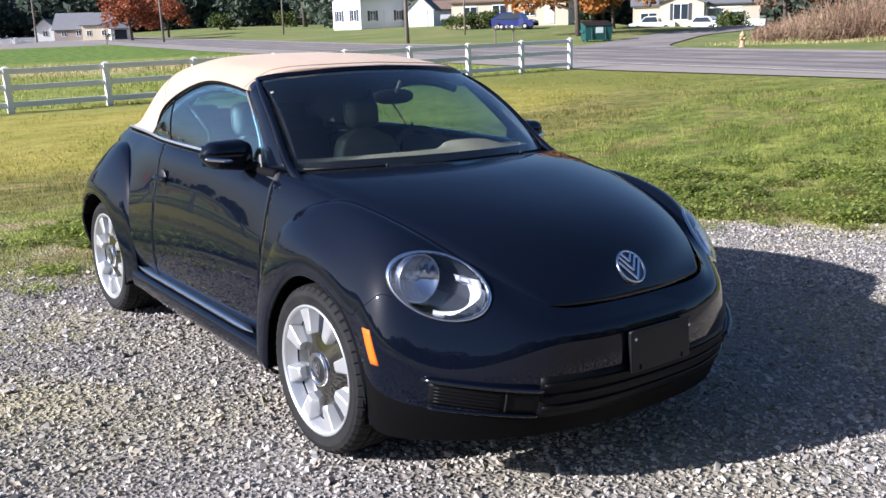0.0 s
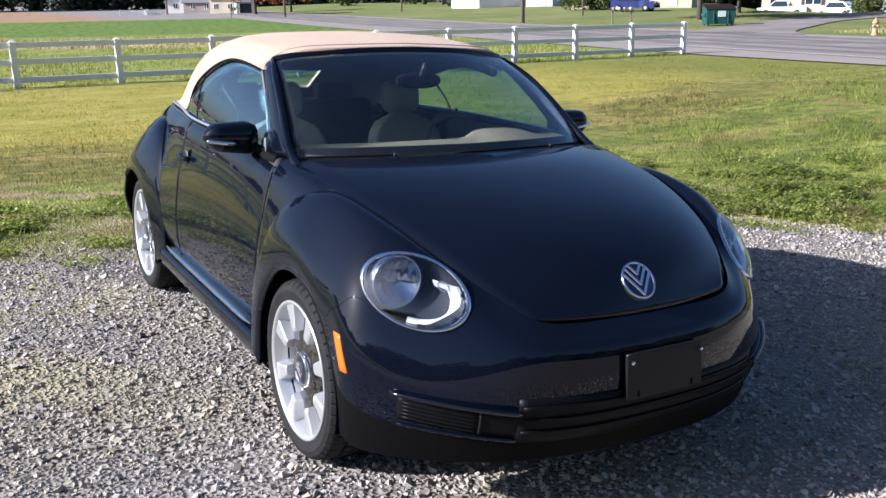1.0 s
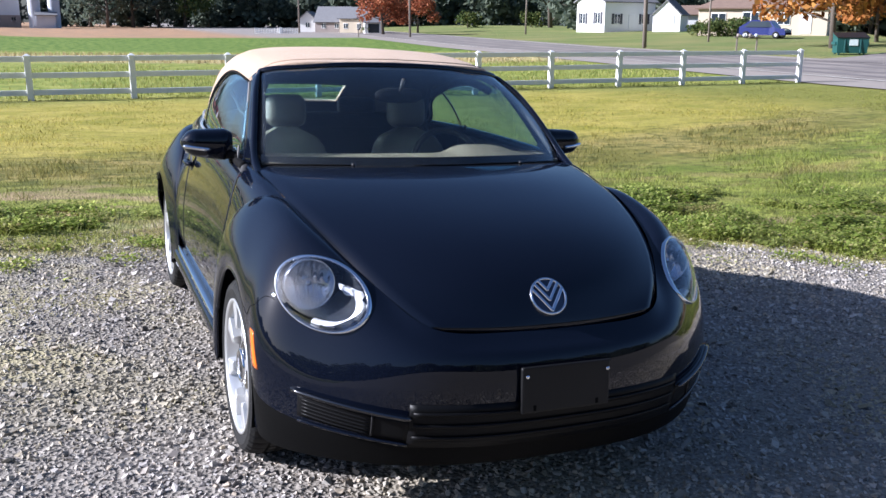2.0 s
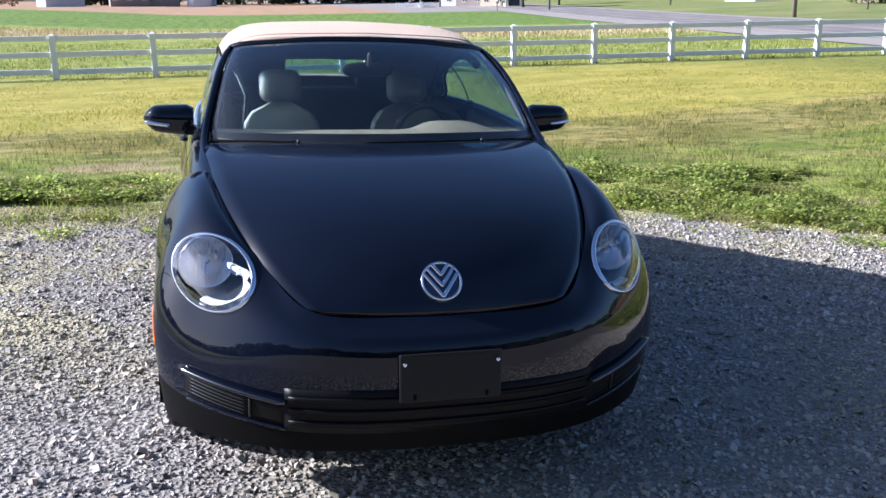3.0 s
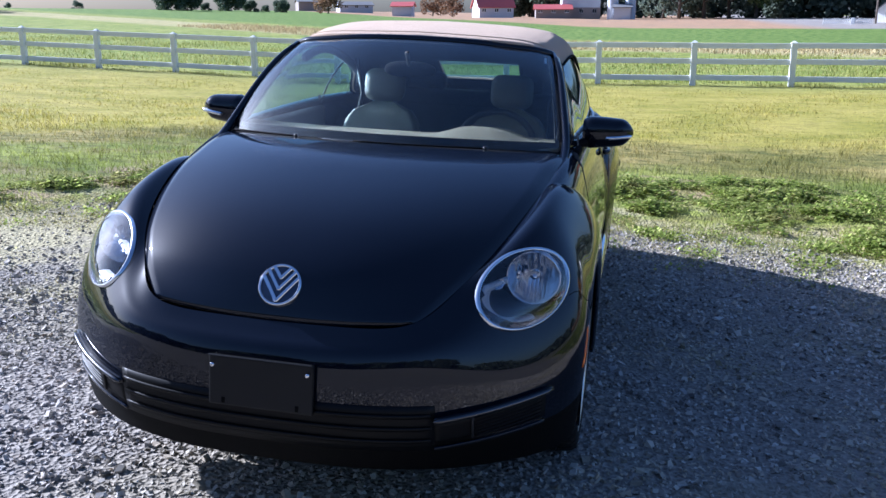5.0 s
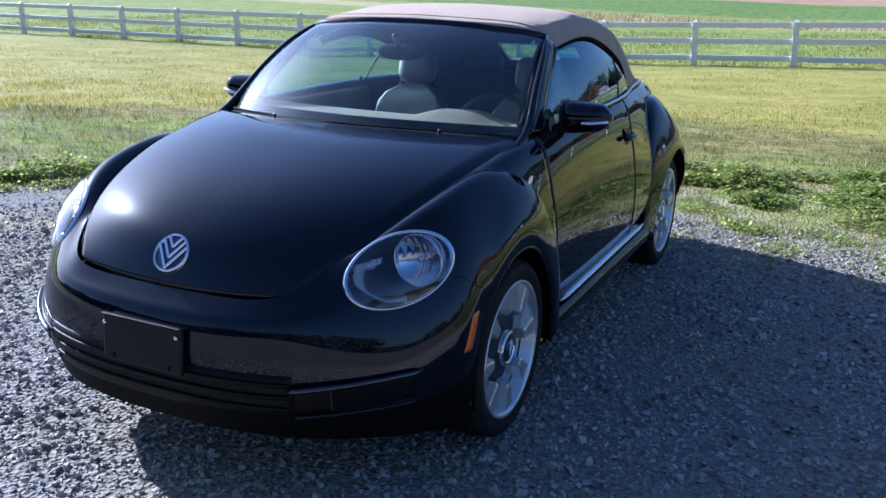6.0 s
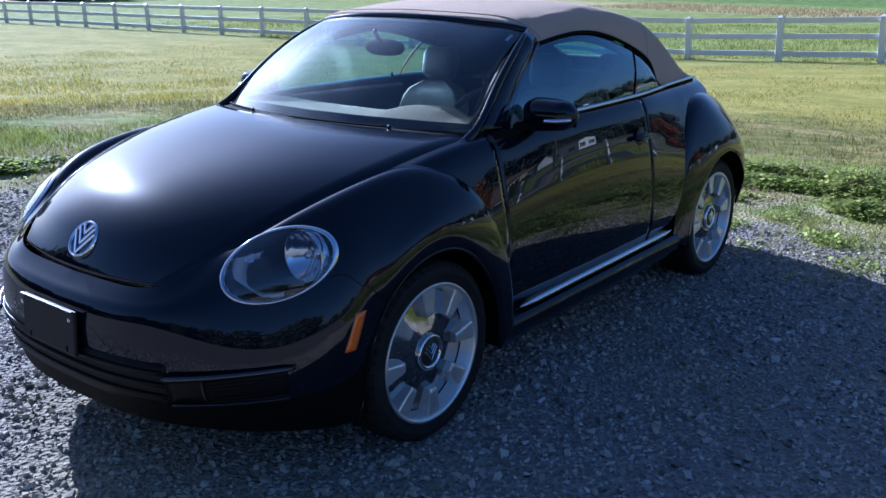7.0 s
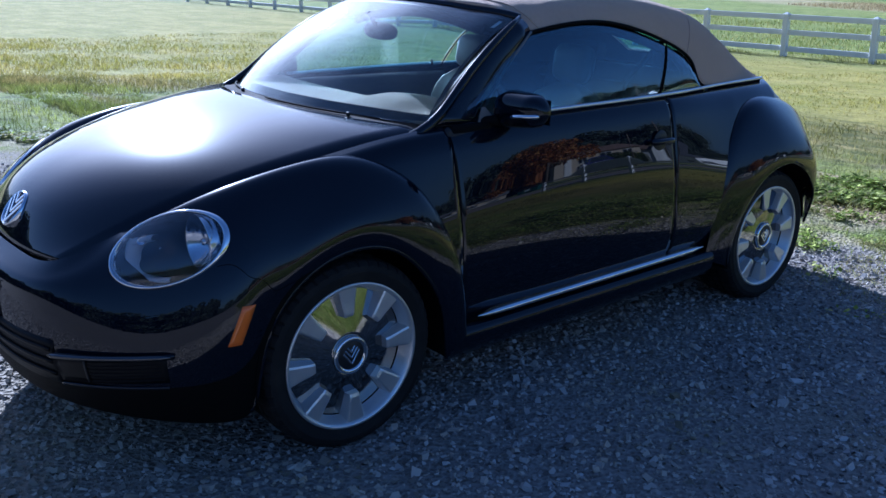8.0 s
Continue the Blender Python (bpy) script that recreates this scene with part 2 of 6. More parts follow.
def lawn_colour(k):
    """Mown lawn: green by the gravel, a worn olive strip, then dry yellow grass up to the fence, streaked along the mowing."""
    op, tex, ramp, mix = k.op, k.tex, k.ramp, k.mix
    wob = op("ADD", op("MULTIPLY", op("SUBTRACT", tex(0.3, 5.0, (0.6, 1.0, 1)), 0.5), 2.2), op("MULTIPLY", op("SUBTRACT", tex(1.8, 4.0, (0.6, 1.2, 1)), 0.5), 1.6))
    # the strips bend round with the gravel on the road side
    bend = op("MULTIPLY", op("MAXIMUM", op("SUBTRACT", k.X, 4.0), 0.0), 0.22)
    back = op("MULTIPLY", op("MAXIMUM", op("SUBTRACT", -4.0, k.X), 0.0), 0.75)
    V = op("ADD", op("ADD", op("SUBTRACT", k.Y, bend), back), wob)
    green = mix(ramp(tex(0.9, 5.0, (0.5, 1.4, 1)), 0.40, 0.62), (0.16, 0.20, 0.034), (0.30, 0.325, 0.066))
    olive = mix(ramp(tex(1.3, 5.0, (0.45, 1.5, 1)), 0.40, 0.62), (0.20, 0.185, 0.045), (0.36, 0.29, 0.095))
    yellow = mix(ramp(tex(1.1, 6.0, (0.7, 1.2, 1)), 0.36, 0.64), (0.315, 0.29, 0.05), (0.45, 0.372, 0.088))
    lush = ramp(op("ADD", k.X, op("MULTIPLY", wob, 1.6)), 10.5, 14.5)
    olive = mix(op("MULTIPLY", lush, 0.6), olive, green)
    yellow = mix(op("MULTIPLY", lush, 0.8), yellow, (0.185, 0.20, 0.042))
    col = mix(ramp(V, 6.0, 6.9), green, olive)
    col = mix(ramp(V, 8.2, 9.2), col, yellow)
    # greener again at the foot of the fence, dull tufts and pale straw all over
    col = mix(op("MULTIPLY", ramp(op("ADD", k.Y, wob), 16.2, 18.2), 0.6), col, (0.26, 0.29, 0.085))
    col = mix(op("MULTIPLY", ramp(tex(5.0, 5.0, (0.8, 1.2, 1)), 0.48, 0.64), op("SUBTRACT", 0.75, op("MULTIPLY", ramp(V, 8.2, 9.4), 0.45))), col, (0.095, 0.105, 0.028))
    # worn brown patches behind the weeds
    worn = op("MULTIPLY", op("MULTIPLY", ramp(V, 3.6, 4.4), ramp(V, 6.4, 5.4)), ramp(tex(1.4, 6.0, (0.6, 1.5, 1)), 0.50, 0.60))
    col = mix(op("MULTIPLY", worn, 0.5), col, (0.30, 0.22, 0.095))
    col = mix(op("MULTIPLY", op("MULTIPLY", ramp(tex(2.2, 6.0, (0.55, 1.5, 1)), 0.53, 0.66), ramp(V, 9.6, 8.0)), 0.4), col, (0.12, 0.125, 0.03))
    col = mix(op("MULTIPLY", ramp(tex(14.0, 4.0), 0.54, 0.68), 0.35), col, (0.095, 0.108, 0.028))
    return mix(op("MULTIPLY", ramp(tex(3.1, 5.0, (0.8, 1.2, 1)), 0.56, 0.72), 0.3), col, (0.44, 0.36, 0.13))


def ground_material():
    """Grass, gravel, stubble, crop and bare soil, laid out in the land's own metres with ragged borders."""
    mat = bpy.data.materials.new("ground")
    k = Kit(mat)
    N, L, co, X, Y = k.N, k.L, k.co, k.X, k.Y
    op, tex, ramp, mix, curve = k.op, k.tex, k.ramp, k.mix, k.curve
    b = N["Principled BSDF"]
    b.inputs["Roughness"].default_value = 0.95
    b.inputs["Specular IOR Level"].default_value = 0.15
    lawn = lawn_colour(k)
    # behind the fence: grass, stubble rows, crop, bare soil
    wob = op("MULTIPLY", op("SUBTRACT", tex(0.12, 4.0), 0.5), 6.0)
    slant = op("MINIMUM", op("SUBTRACT", X, 8.0), 0.0)
    Yw = op("ADD", op("ADD", Y, wob), op("MULTIPLY", slant, 0.55))
    field = mix(ramp(tex(0.8, 5.0), 0.4, 0.65), (0.20, 0.25, 0.045), (0.34, 0.35, 0.085))
    stub = mix(ramp(tex(3.0, 4.0, (0.5, 2.0, 1)), 0.42, 0.62), (0.46, 0.36, 0.18), (0.30, 0.32, 0.11))
    stub = mix(op("MULTIPLY", ramp(tex(9.0, 4.0, (1.0, 0.5, 1)), 0.52, 0.62), 0.6), stub, (0.62, 0.50, 0.26))
    field = mix(op("MULTIPLY", ramp(tex(4.0, 6.0, (1.0, 0.45, 1)), 0.5, 0.64), 0.7), field, (0.13, 0.17, 0.035))
    field = mix(op("MULTIPLY", ramp(tex(7.0, 5.0, (1.0, 0.5, 1)), 0.55, 0.66), 0.5), field, (0.42, 0.40, 0.12))
    col = mix(ramp(Y, 18.8, 19.6), lawn, field)
    band = op("MULTIPLY", ramp(Yw, 33.0, 35.5), op("SUBTRACT", 1.0, ramp(Yw, 43.0, 46.0)))
    col = mix(band, col, stub)
    crop = mix(ramp(tex(2.2, 6.0, (1.0, 0.4, 1)), 0.4, 0.6), (0.095, 0.165, 0.03), (0.19, 0.255, 0.055))
    col = mix(ramp(Yw, 50.0, 53.0), col, crop)
    soil = mix(ramp(tex(0.4, 5.0), 0.4, 0.6), (0.43, 0.26, 0.145), (0.34, 0.225, 0.14))
    bare = ramp(op("ADD", op("ADD", Y, wob), op("MULTIPLY", op("MINIMUM", X, 0.0), 1.44)), 92.0, 97.0)
    soil = mix(op("MULTIPLY", ramp(X, 16.0, 21.0), ramp(Y, 60.0, 90.0)), soil, (0.30, 0.268, 0.238))
    col = mix(bare, col, soil)
    # lawns across the road
    across = ramp(op("SUBTRACT", X, op("MULTIPLY", Y, 0.13)), 30.0, 31.0)
    col = mix(across, col, mix(ramp(tex(0.15, 5.0), 0.4, 0.65), (0.16, 0.20, 0.06), (0.25, 0.24, 0.09)))
    # gravel
    edge = curve(X, [-30, -8, -5, -4.2, -3.3, -2.4, -1, 1, 2.5, 3.5, 4.3, 5, 6, 9, 30], [-18, -2.6, 0.5, 1.5, 2.95, 3.55, 3.75, 3.7, 3.5, 2.95, 2.1, 1.2, 0.6, -0.6, -6])
    g = op("SUBTRACT", Y, edge)
    ragged = op("MULTIPLY", op("SUBTRACT", tex(1.7, 6.0), 0.5), 1.5)
    stone = op("SUBTRACT", 1.0, ramp(op("ADD", g, ragged), -0.22, 0.16))
    vor = N.new("ShaderNodeTexVoronoi")
    vor.inputs["Scale"].default_value = 48.0
    L.new(co.outputs["Object"], vor.inputs["Vector"])
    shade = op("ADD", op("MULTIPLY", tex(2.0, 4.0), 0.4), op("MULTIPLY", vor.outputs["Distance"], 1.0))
    grit = mix(ramp(shade, 0.2, 1.0), (0.15, 0.133, 0.115), (0.31, 0.28, 0.243))
    grit = mix(op("MULTIPLY", ramp(tex(0.5, 5.0), 0.52, 0.75), 0.6), grit, (0.30, 0.26, 0.13))
    moss = op("MULTIPLY", ramp(op("ADD", tex(1.5, 5.0), op("MULTIPLY", ramp(X, -0.6, -2.2), 0.10)), 0.52, 0.66), op("MULTIPLY", ramp(X, -0.4, -1.6), ramp(Y, 0.3, 1.8)))
    grit = mix(op("MULTIPLY", moss, 0.75), grit, (0.47, 0.41, 0.22))
    bare_rim = op("MULTIPLY", op("MULTIPLY", ramp(op("ADD", g, ragged), 1.3, 0.3), ramp(tex(2.3, 5.0), 0.42, 0.56)), 0.85)
    col = mix(bare_rim, col, (0.43, 0.37, 0.22))
    belt = op("MULTIPLY", ramp(g, 0.0, 0.5), ramp(op("ADD", g, ragged), 3.2, 2.0))
    col = mix(op("MULTIPLY", op("MULTIPLY", belt, ramp(tex(1.3, 6.0, (0.7, 1.3, 1)), 0.50, 0.60)), 0.75), col, (0.40, 0.285, 0.17))
    col = mix(stone, col, grit)
    fine = op("ADD", 0.75, op("MULTIPLY", tex(38.0, 3.0), 0.5))
    hsv = N.new("ShaderNodeHueSaturation")
    L.new(col, hsv.inputs["Color"])
    L.new(fine, hsv.inputs["Value"])
    L.new(hsv.outputs[0], b.inputs["Base Color"])
    bp = N.new("ShaderNodeBump")
    bp.inputs["Strength"].default_value = 0.9
    bp.inputs["Distance"].default_value = 0.03
    L.new(op("ADD", op("MULTIPLY", tex(30.0, 4.0), 0.7), op("MULTIPLY", vor.outputs["Distance"], 0.5)), bp.inputs["Height"])
    L.new(bp.outputs[0], b.inputs["Normal"])
    return mat


ground = part("ground", mesh_of("ground", V, F), ground_material())
tagged(ground, "lawn, crop fields and bare soil around a grey gravel patch", "ground", kind="structure")

# the road: a long strip with worn wheel tracks, a paler shoulder and a driveway apron
ROAD = material("asphalt", (0.275, 0.243, 0.212), 0.9, vary=0.18, scale=0.6, fine=6, second=(0.205, 0.18, 0.163), mix=(0.45, 0.6), mix_scale=0.35, spec=0.2)
SHOULDER = material("pale_shoulder", (0.31, 0.272, 0.235), 0.95, vary=0.14, scale=0.8, fine=8, spec=0.15)
TRACK = material("worn_track", (0.185, 0.163, 0.15), 0.85, vary=0.15, scale=0.5, fine=5, spec=0.25)
LINE = material("road_line", (0.62, 0.58, 0.50), 0.8, vary=0.2, scale=1.0)


def strip(name, mat, a, c, lift, label="", parent=None, y0=-260, y1=420, n=281, near=None):
    ys = np.linspace(y0, y1, n)
    P = np.zeros((2, n, 3))
    for i, off in enumerate((a, c)):
        P[i, :, 0], P[i, :, 1] = road_mid(ys) + off, ys
    if near is not None:
        P[0, :, 0] = road_mid(ys) + np.clip(near - road_mid(ys), a, a + 1.9)
    P[..., 2] = (np.maximum(height(P[0, :, 0], ys), height(P[1, :, 0], ys)) + lift)[None, :]
    V, F = grid_mesh(P)
    ob = part(name, mesh_of(name, V, F, False, None), mat, parent, label)
    if ob.data.polygons[0].normal.z < 0:
        ob.data.flip_normals()
    return ob


road = strip("road", SHOULDER, -7.0, 7.0, 0.03, near=18.85)
tagged(road, "two-lane asphalt road with pale worn shoulders", "road", kind="structure")
strip("carriageway", ROAD, -4.4, 6.0, 0.036, "grey asphalt", road)
for off in (-2.9, -0.9, 1.9, 4.0):
    strip("wheel_track", TRACK, off, off + 0.75, 0.042, "", road)
strip("edge_line", LINE, -4.2, -4.05, 0.045, "", road)
strip("edge_line", LINE, 5.6, 5.75, 0.045, "", road)


# ---------------- the car ----------------
car = empty("convertible_car", SLOPE.copy(), "black two-door convertible with tan fabric roof parked on gravel", "car")

# lines of the nose and front wing, from the bonnet's cut line down to the wheel arch
BONNET_LINE = [(0, -.842, .668), (.22, -.835, .67), (.41, -.80, .69), (.512, -.675, .76), (.588, -.525, .835), (.646, -.34, .905), (.69, -.12, .965),
     (.715, .04, .985), (.755, .17, .955), (.80, .30, .86), (.835, .41, .70), (.86, .475, .52), (.87, .50, .30)]
SHOULDER_LINE = [(0, -.885, .635), (.225, -.877, .637), (.425, -.835, .65), (.545, -.715, .715), (.65, -.56, .82), (.73, -.38, .905), (.765, -.19, .945),
     (.79, -.02, .955), (.822, .13, .932), (.858, .275, .852), (.882, .385, .695), (.895, .45, .52), (.896, .478, .30)]
LAMP_LINE = [(0, -.923, .583), (.23, -.913, .583), (.445, -.865, .592), (.60, -.759, .62), (.745, -.60, .665), (.845, -.45, .73), (.868, -.30, .775),
     (.872, -.17, .81), (.882, 0, .838), (.898, .185, .795), (.906, .325, .67), (.909, .405, .50), (.909, .44, .28)]
BUMPER_LINE = [(0, -.929, .42), (.235, -.919, .42), (.46, -.867, .42), (.65, -.761, .43), (.80, -.62, .45), (.895, -.475, .50), (.903, -.36, .58),
     (.903, -.245, .68), (.904, -.03, .765), (.911, .15, .722), (.913, .29, .60), (.912, .365, .46), (.910, .40, .26)]
ARCH_LINE = [(0, -.89, .245), (.24, -.878, .245), (.46, -.82, .24), (.64, -.715, .232), (.79, -.575, .225), (.872, -.44, .225), (.890, -.376, .30),
     (.897, -.315, .525), (.898, -.12, .69), (.902, .13, .69), (.905, .30, .54), (.905, .365, .40), (.902, .385, .23)]
NOSE = [BONNET_LINE, SHOULDER_LINE, LAMP_LINE, BUMPER_LINE, ARCH_LINE]
NU, NV = 49, 109
SHELL = loft(NOSE, NU, NV)
from mathutils.bvhtree import BVHTree
V, F = grid_mesh(SHELL)
SHELL_TREE = BVHTree.FromPolygons([Vector(v) for v in V], F)

# headlamp: an oval set into the wing
LAMP = Vector((.700, -.548, .757))
LU = Vector((.142, .089, .012))
LV = Vector((.014, .050, .118))
LN = LU.cross(LV).normalized()
if LN.y > 0:
    LN = -LN


def lamp_place(a, r):
    return LAMP + LU * (r * math.cos(a)) + LV * (r * math.sin(a))


def in_lamp(c, r=0.90):
    d = Vector(c) - LAMP
    a, b, c = LU.dot(LU), LU.dot(LV), LV.dot(LV)
    p, q = d.dot(LU), d.dot(LV)
    k = a * c - b * b
    return ((c * p - b * q) / k) ** 2 + ((a * q - b * p) / k) ** 2 < r * r


def on_shell(p, way, lift=0.0):
    """The place where a ray against the nose meets it, lifted towards the ray's start."""
    way = Vector(way).normalized()
    hit = SHELL_TREE.ray_cast(Vector(p) - way * 0.6, way)
    return (hit[0] - way * lift) if hit[0] else Vector(p)


cell = lambda i, j: tuple((SHELL[i, j] + SHELL[i + 1, j + 1]) / 2)
is_bumper = lambda i, j: j < 36 or (j < 73 and i >= 24 + max(0, j - 46) * 24 / 27)
dU, dV = np.gradient(SHELL, axis=0), np.gradient(SHELL, axis=1)
SHELL_N = np.cross(dU, dV)
SHELL_N /= np.linalg.norm(SHELL_N, axis=2)[..., None]
if SHELL_N[24, 0, 1] > 0:
    SHELL_N = -SHELL_N


def skin(name, P, Nn, keep, parent, mat=PAINT):
    """A panel of the nose whose shading runs on into its neighbours."""
    V, F = grid_mesh(P, keep)
    used = sorted({i for f in F for i in f})
    at = {k: i for i, k in enumerate(used)}
    V, nn = V[used], Nn.reshape(-1, 3)[used]
    F = [tuple(at[i] for i in f) for f in F]
    a, b, c = (Vector(V[i]) for i in F[0][:3])
    if (b - a).cross(c - a).dot(Vector(nn[F[0][0]])) < 0:
        F = [f[::-1] for f in F]
    me = bpy.data.meshes.new(name)
    me.from_pydata([tuple(v) for v in V], [], F)
    me.shade_smooth()
    me.normals_split_custom_set_from_vertices([tuple(v) for v in nn])
    return part(name, me, mat, parent)


for side in (1, -1):
    Q, QN = (SHELL, SHELL_N) if side == 1 else (flip_x(SHELL), flip_x(SHELL_N))
    wing = skin("front_wing", Q, QN, lambda i, j: not is_bumper(i, j) and not in_lamp(cell(i, j)), car)
    # rolled arch lip, and the cut between wing and bumper
    lip = Q[-1, 50:].copy()
    lip[:, 0] -= 0.006 * side
    V, F = tube(lip, 0.009, 8)
    part("arch_lip", mesh_of("arch_lip", V, F), PAINT, wing)
    cut = [Q[int(round(24 + max(0, j - 46) * 24 / 27)), j] for j in range(44, 72)]
    cut = spline(np.array(cut)[::3], 40)
    cut = [tuple(p) for p in cut]
    V, F = tube(cut, 0.0012, 6)
    part("panel_gap", mesh_of("panel_gap", V, F), UNDER, wing)
Q2, N2 = np.concatenate([flip_x(SHELL)[:, :0:-1], SHELL], 1), np.concatenate([flip_x(SHELL_N)[:, :0:-1], SHELL_N], 1)
own = lambda i, j: j - NV + 1 if j >= NV - 1 else NV - 2 - j
LOW = 41
bumper = skin("front_bumper", Q2, N2, lambda i, j: is_bumper(i, own(i, j)) and i < LOW and not in_lamp(cell(i, own(i, j))), car)
skin("lower_valance", Q2, N2, lambda i, j: is_bumper(i, own(i, j)) and i >= LOW, bumper, LOWER)

# bonnet
EDGE = spline([(.41, -.80, .69), (.512, -.675, .76), (.588, -.525, .835), (.646, -.34, .905), (.69, -.12, .965), (.71, .06, 1.0), (.728, .22, 1.025), (.737, .37, 1.042)], 40)
MIDDLE = spline([(0, -.842, .668), (0, -.80, .748), (0, -.735, .825), (0, -.60, .905), (0, -.42, .965), (0, -.25, 1.005), (0, -.10, 1.034), (0, .04, 1.052), (0, .165, 1.060)], 40)
us = np.linspace(0, 0.90, 20)
us = np.concatenate([us, np.linspace(0.91, 1.0, 12)])
us = np.concatenate([-us[:0:-1], us])
ye = np.linspace(2.2, 2.5, 40)[:, None]
BON = np.zeros((40, len(us), 3))
BON[..., 0] = EDGE[:, None, 0] * us[None]
BON[..., 1] = MIDDLE[:, None, 1] + (EDGE[:, None, 1] - MIDDLE[:, None, 1]) * np.abs(us)[None] ** ye
BON[..., 2] = MIDDLE[:, None, 2] + (EDGE[:, None, 2] - MIDDLE[:, None, 2]) * np.abs(us)[None] ** 2.3
BON[..., 2] += (0.008 * np.clip(np.arange(40) / 7, 0.1, 1))[:, None] - 0.017 * np.clip((np.abs(us)[None] - 0.915) / 0.085, 0, 1) ** 2
BON[0, :, 1] += 0.003
BON[0, :, 2] -= 0.002
V, F = grid_mesh(BON)
thick(part("bonnet", mesh_of("bonnet", V, F, outward=(0, 0.3, 0.4)), PAINT, car), 0.012)

# cowl between bonnet and windscreen
GLASS_FOOT = spline([(0, .235, 1.063), (.25, .255, 1.063), (.48, .315, 1.06), (.62, .375, 1.056), (.705, .43, 1.052)], 25)
rear = BON[-1, len(us) // 2:]
rear = spline(rear, 25)
rear = np.stack([rear[:, 0], rear[:, 1] - 0.02, rear[:, 2] - 0.010], 1)
C = np.stack([rear, rear * 0.5 + GLASS_FOOT * 0.5 + np.array([0, 0, -0.004]), GLASS_FOOT + np.array([0, 0.02, -0.004])])
for side in (1, -1):
    V, F = grid_mesh(C if side == 1 else flip_x(C))
    part("cowl_panel", mesh_of("cowl_panel", V, F, outward=(0, 0.3, 0.2)), COWL, car)

# windscreen, its header and pillars
HEAD = spline([(0, .79, 1.456), (.22, .80, 1.452), (.42, .85, 1.437), (.54, .90, 1.424), (.598, .945, 1.408)], 25)
W = np.stack([GLASS_FOOT * (1 - t) + HEAD * t + np.array([0, -0.03, 0.035]) * 4 * t * (1 - t) for t in np.linspace(0, 1, 13)])
full = np.concatenate([flip_x(W)[:, :0:-1], W], 1)
V, F = grid_mesh(full)
screen = part("windscreen", mesh_of("windscreen", V, F, outward=(0, 1.2, 0.8)), SCREEN, car)
screen.visible_shadow = False
thick(screen, 0.005).modifiers["thickness"].use_rim = False


for side in (1, -1):
    pts = spline([(.722, .24, 0.985), (.728, .43, 1.062), (.697, .59, 1.19), (.655, .78, 1.325), (.607, .945, 1.410)], 14)
    pts[:, 0] *= side
    V, F = tube(pts, list(np.interp(np.linspace(0, 1, 14), [0, 0.3, .8, 1], [0.022, 0.018, 0.015, .010])), 12)
    pillar = part("screen_pillar", mesh_of("screen_pillar", V, F), PAINT, car)
    # its broad outer face runs back to the front edge of the door glass
    front = spline([(.735, .43, 1.055), (.705, .59, 1.19), (.664, .78, 1.325), (.612, .945, 1.410)], 14)
    seam = spline([(.752, .60, 1.045), (.726, .675, 1.107), (.692, .78, 1.206), (.642, .975, 1.358)], 14)
    face = np.stack([front * (1 - k) + seam * k + np.array([.022, 0, .006]) * 4 * k * (1 - k) * .5 for k in np.linspace(0, 1, 7)])
    V, F = grid_mesh(face if side == 1 else flip_x(face))
    thick(part("pillar_face", mesh_of("pillar_face", V, F, outward=(0, .7)), PAINT, pillar), 0.012)
    seam[:, 0] = (seam[:, 0] + .004) * side
    V, F = tube(seam, 0.0055, 8)
    part("pillar_seal", mesh_of("pillar_seal", V, F), SEAL_GREY, pillar, "grey weathered glass seal")
for side in (1, -1):
    pts = spline([(.690, .47, 1.085), (.662, .62, 1.20), (.622, .80, 1.32), (.585, .95, 1.395)], 10)
    pts[:, 0] *= side
    V, F = tube(pts, .014, 8)
    part("pillar_trim", mesh_of("pillar_trim", V, F), DARK_IN, car, "dark inner pillar trim")
hd = np.concatenate([flip_x(HEAD)[:0:-1], HEAD])
V, F = tube(hd + np.array([0, 0.012, -0.002]), 0.018, 10)
part("screen_header", mesh_of("screen_header", V, F), PAINT, car)
# frit band across the head of the screen
fr = np.stack([W[-1], W[-2] * 0.6 + W[-1] * 0.4]) + np.array([0, 0.006, -0.006])
V, F = grid_mesh(np.concatenate([flip_x(fr)[:, :0:-1], fr], 1))
part("screen_band", mesh_of("screen_band", V, F), TRIM, car)

fr = np.stack([W[0] - np.array([0, 0.004, 0.004]), W[0] * 0.3 + W[1] * 0.7]) + np.array([0, 0.008, -0.002])
V, F = grid_mesh(np.concatenate([flip_x(fr)[:, :0:-1], fr], 1))
part("screen_foot_band", mesh_of("screen_foot_band", V, F), COWL, car)

# dark bands down the sides of the screen
for side in (1, -1):
    fr = np.stack([W[:, -1], W[:, -2] * 0.6 + W[:, -3] * 0.4]) + np.array([0, 0.007, -0.005])
    V, F = grid_mesh(fr if side == 1 else flip_x(fr))
    part("screen_side_band", mesh_of("screen_side_band", V, F), COWL, car)

# small pale sticker inside the head of the screen
V, F = grid_mesh(np.array([[tuple(Vector(W[a, b]) + Vector((0, .012, -.006))) for b in (20, 21)] for a in (10, 11)]))
part("screen_sticker", mesh_of("screen_sticker", V, F, False), material("pale_sticker", (.7, .72, .74), .6, vary=.05), screen)

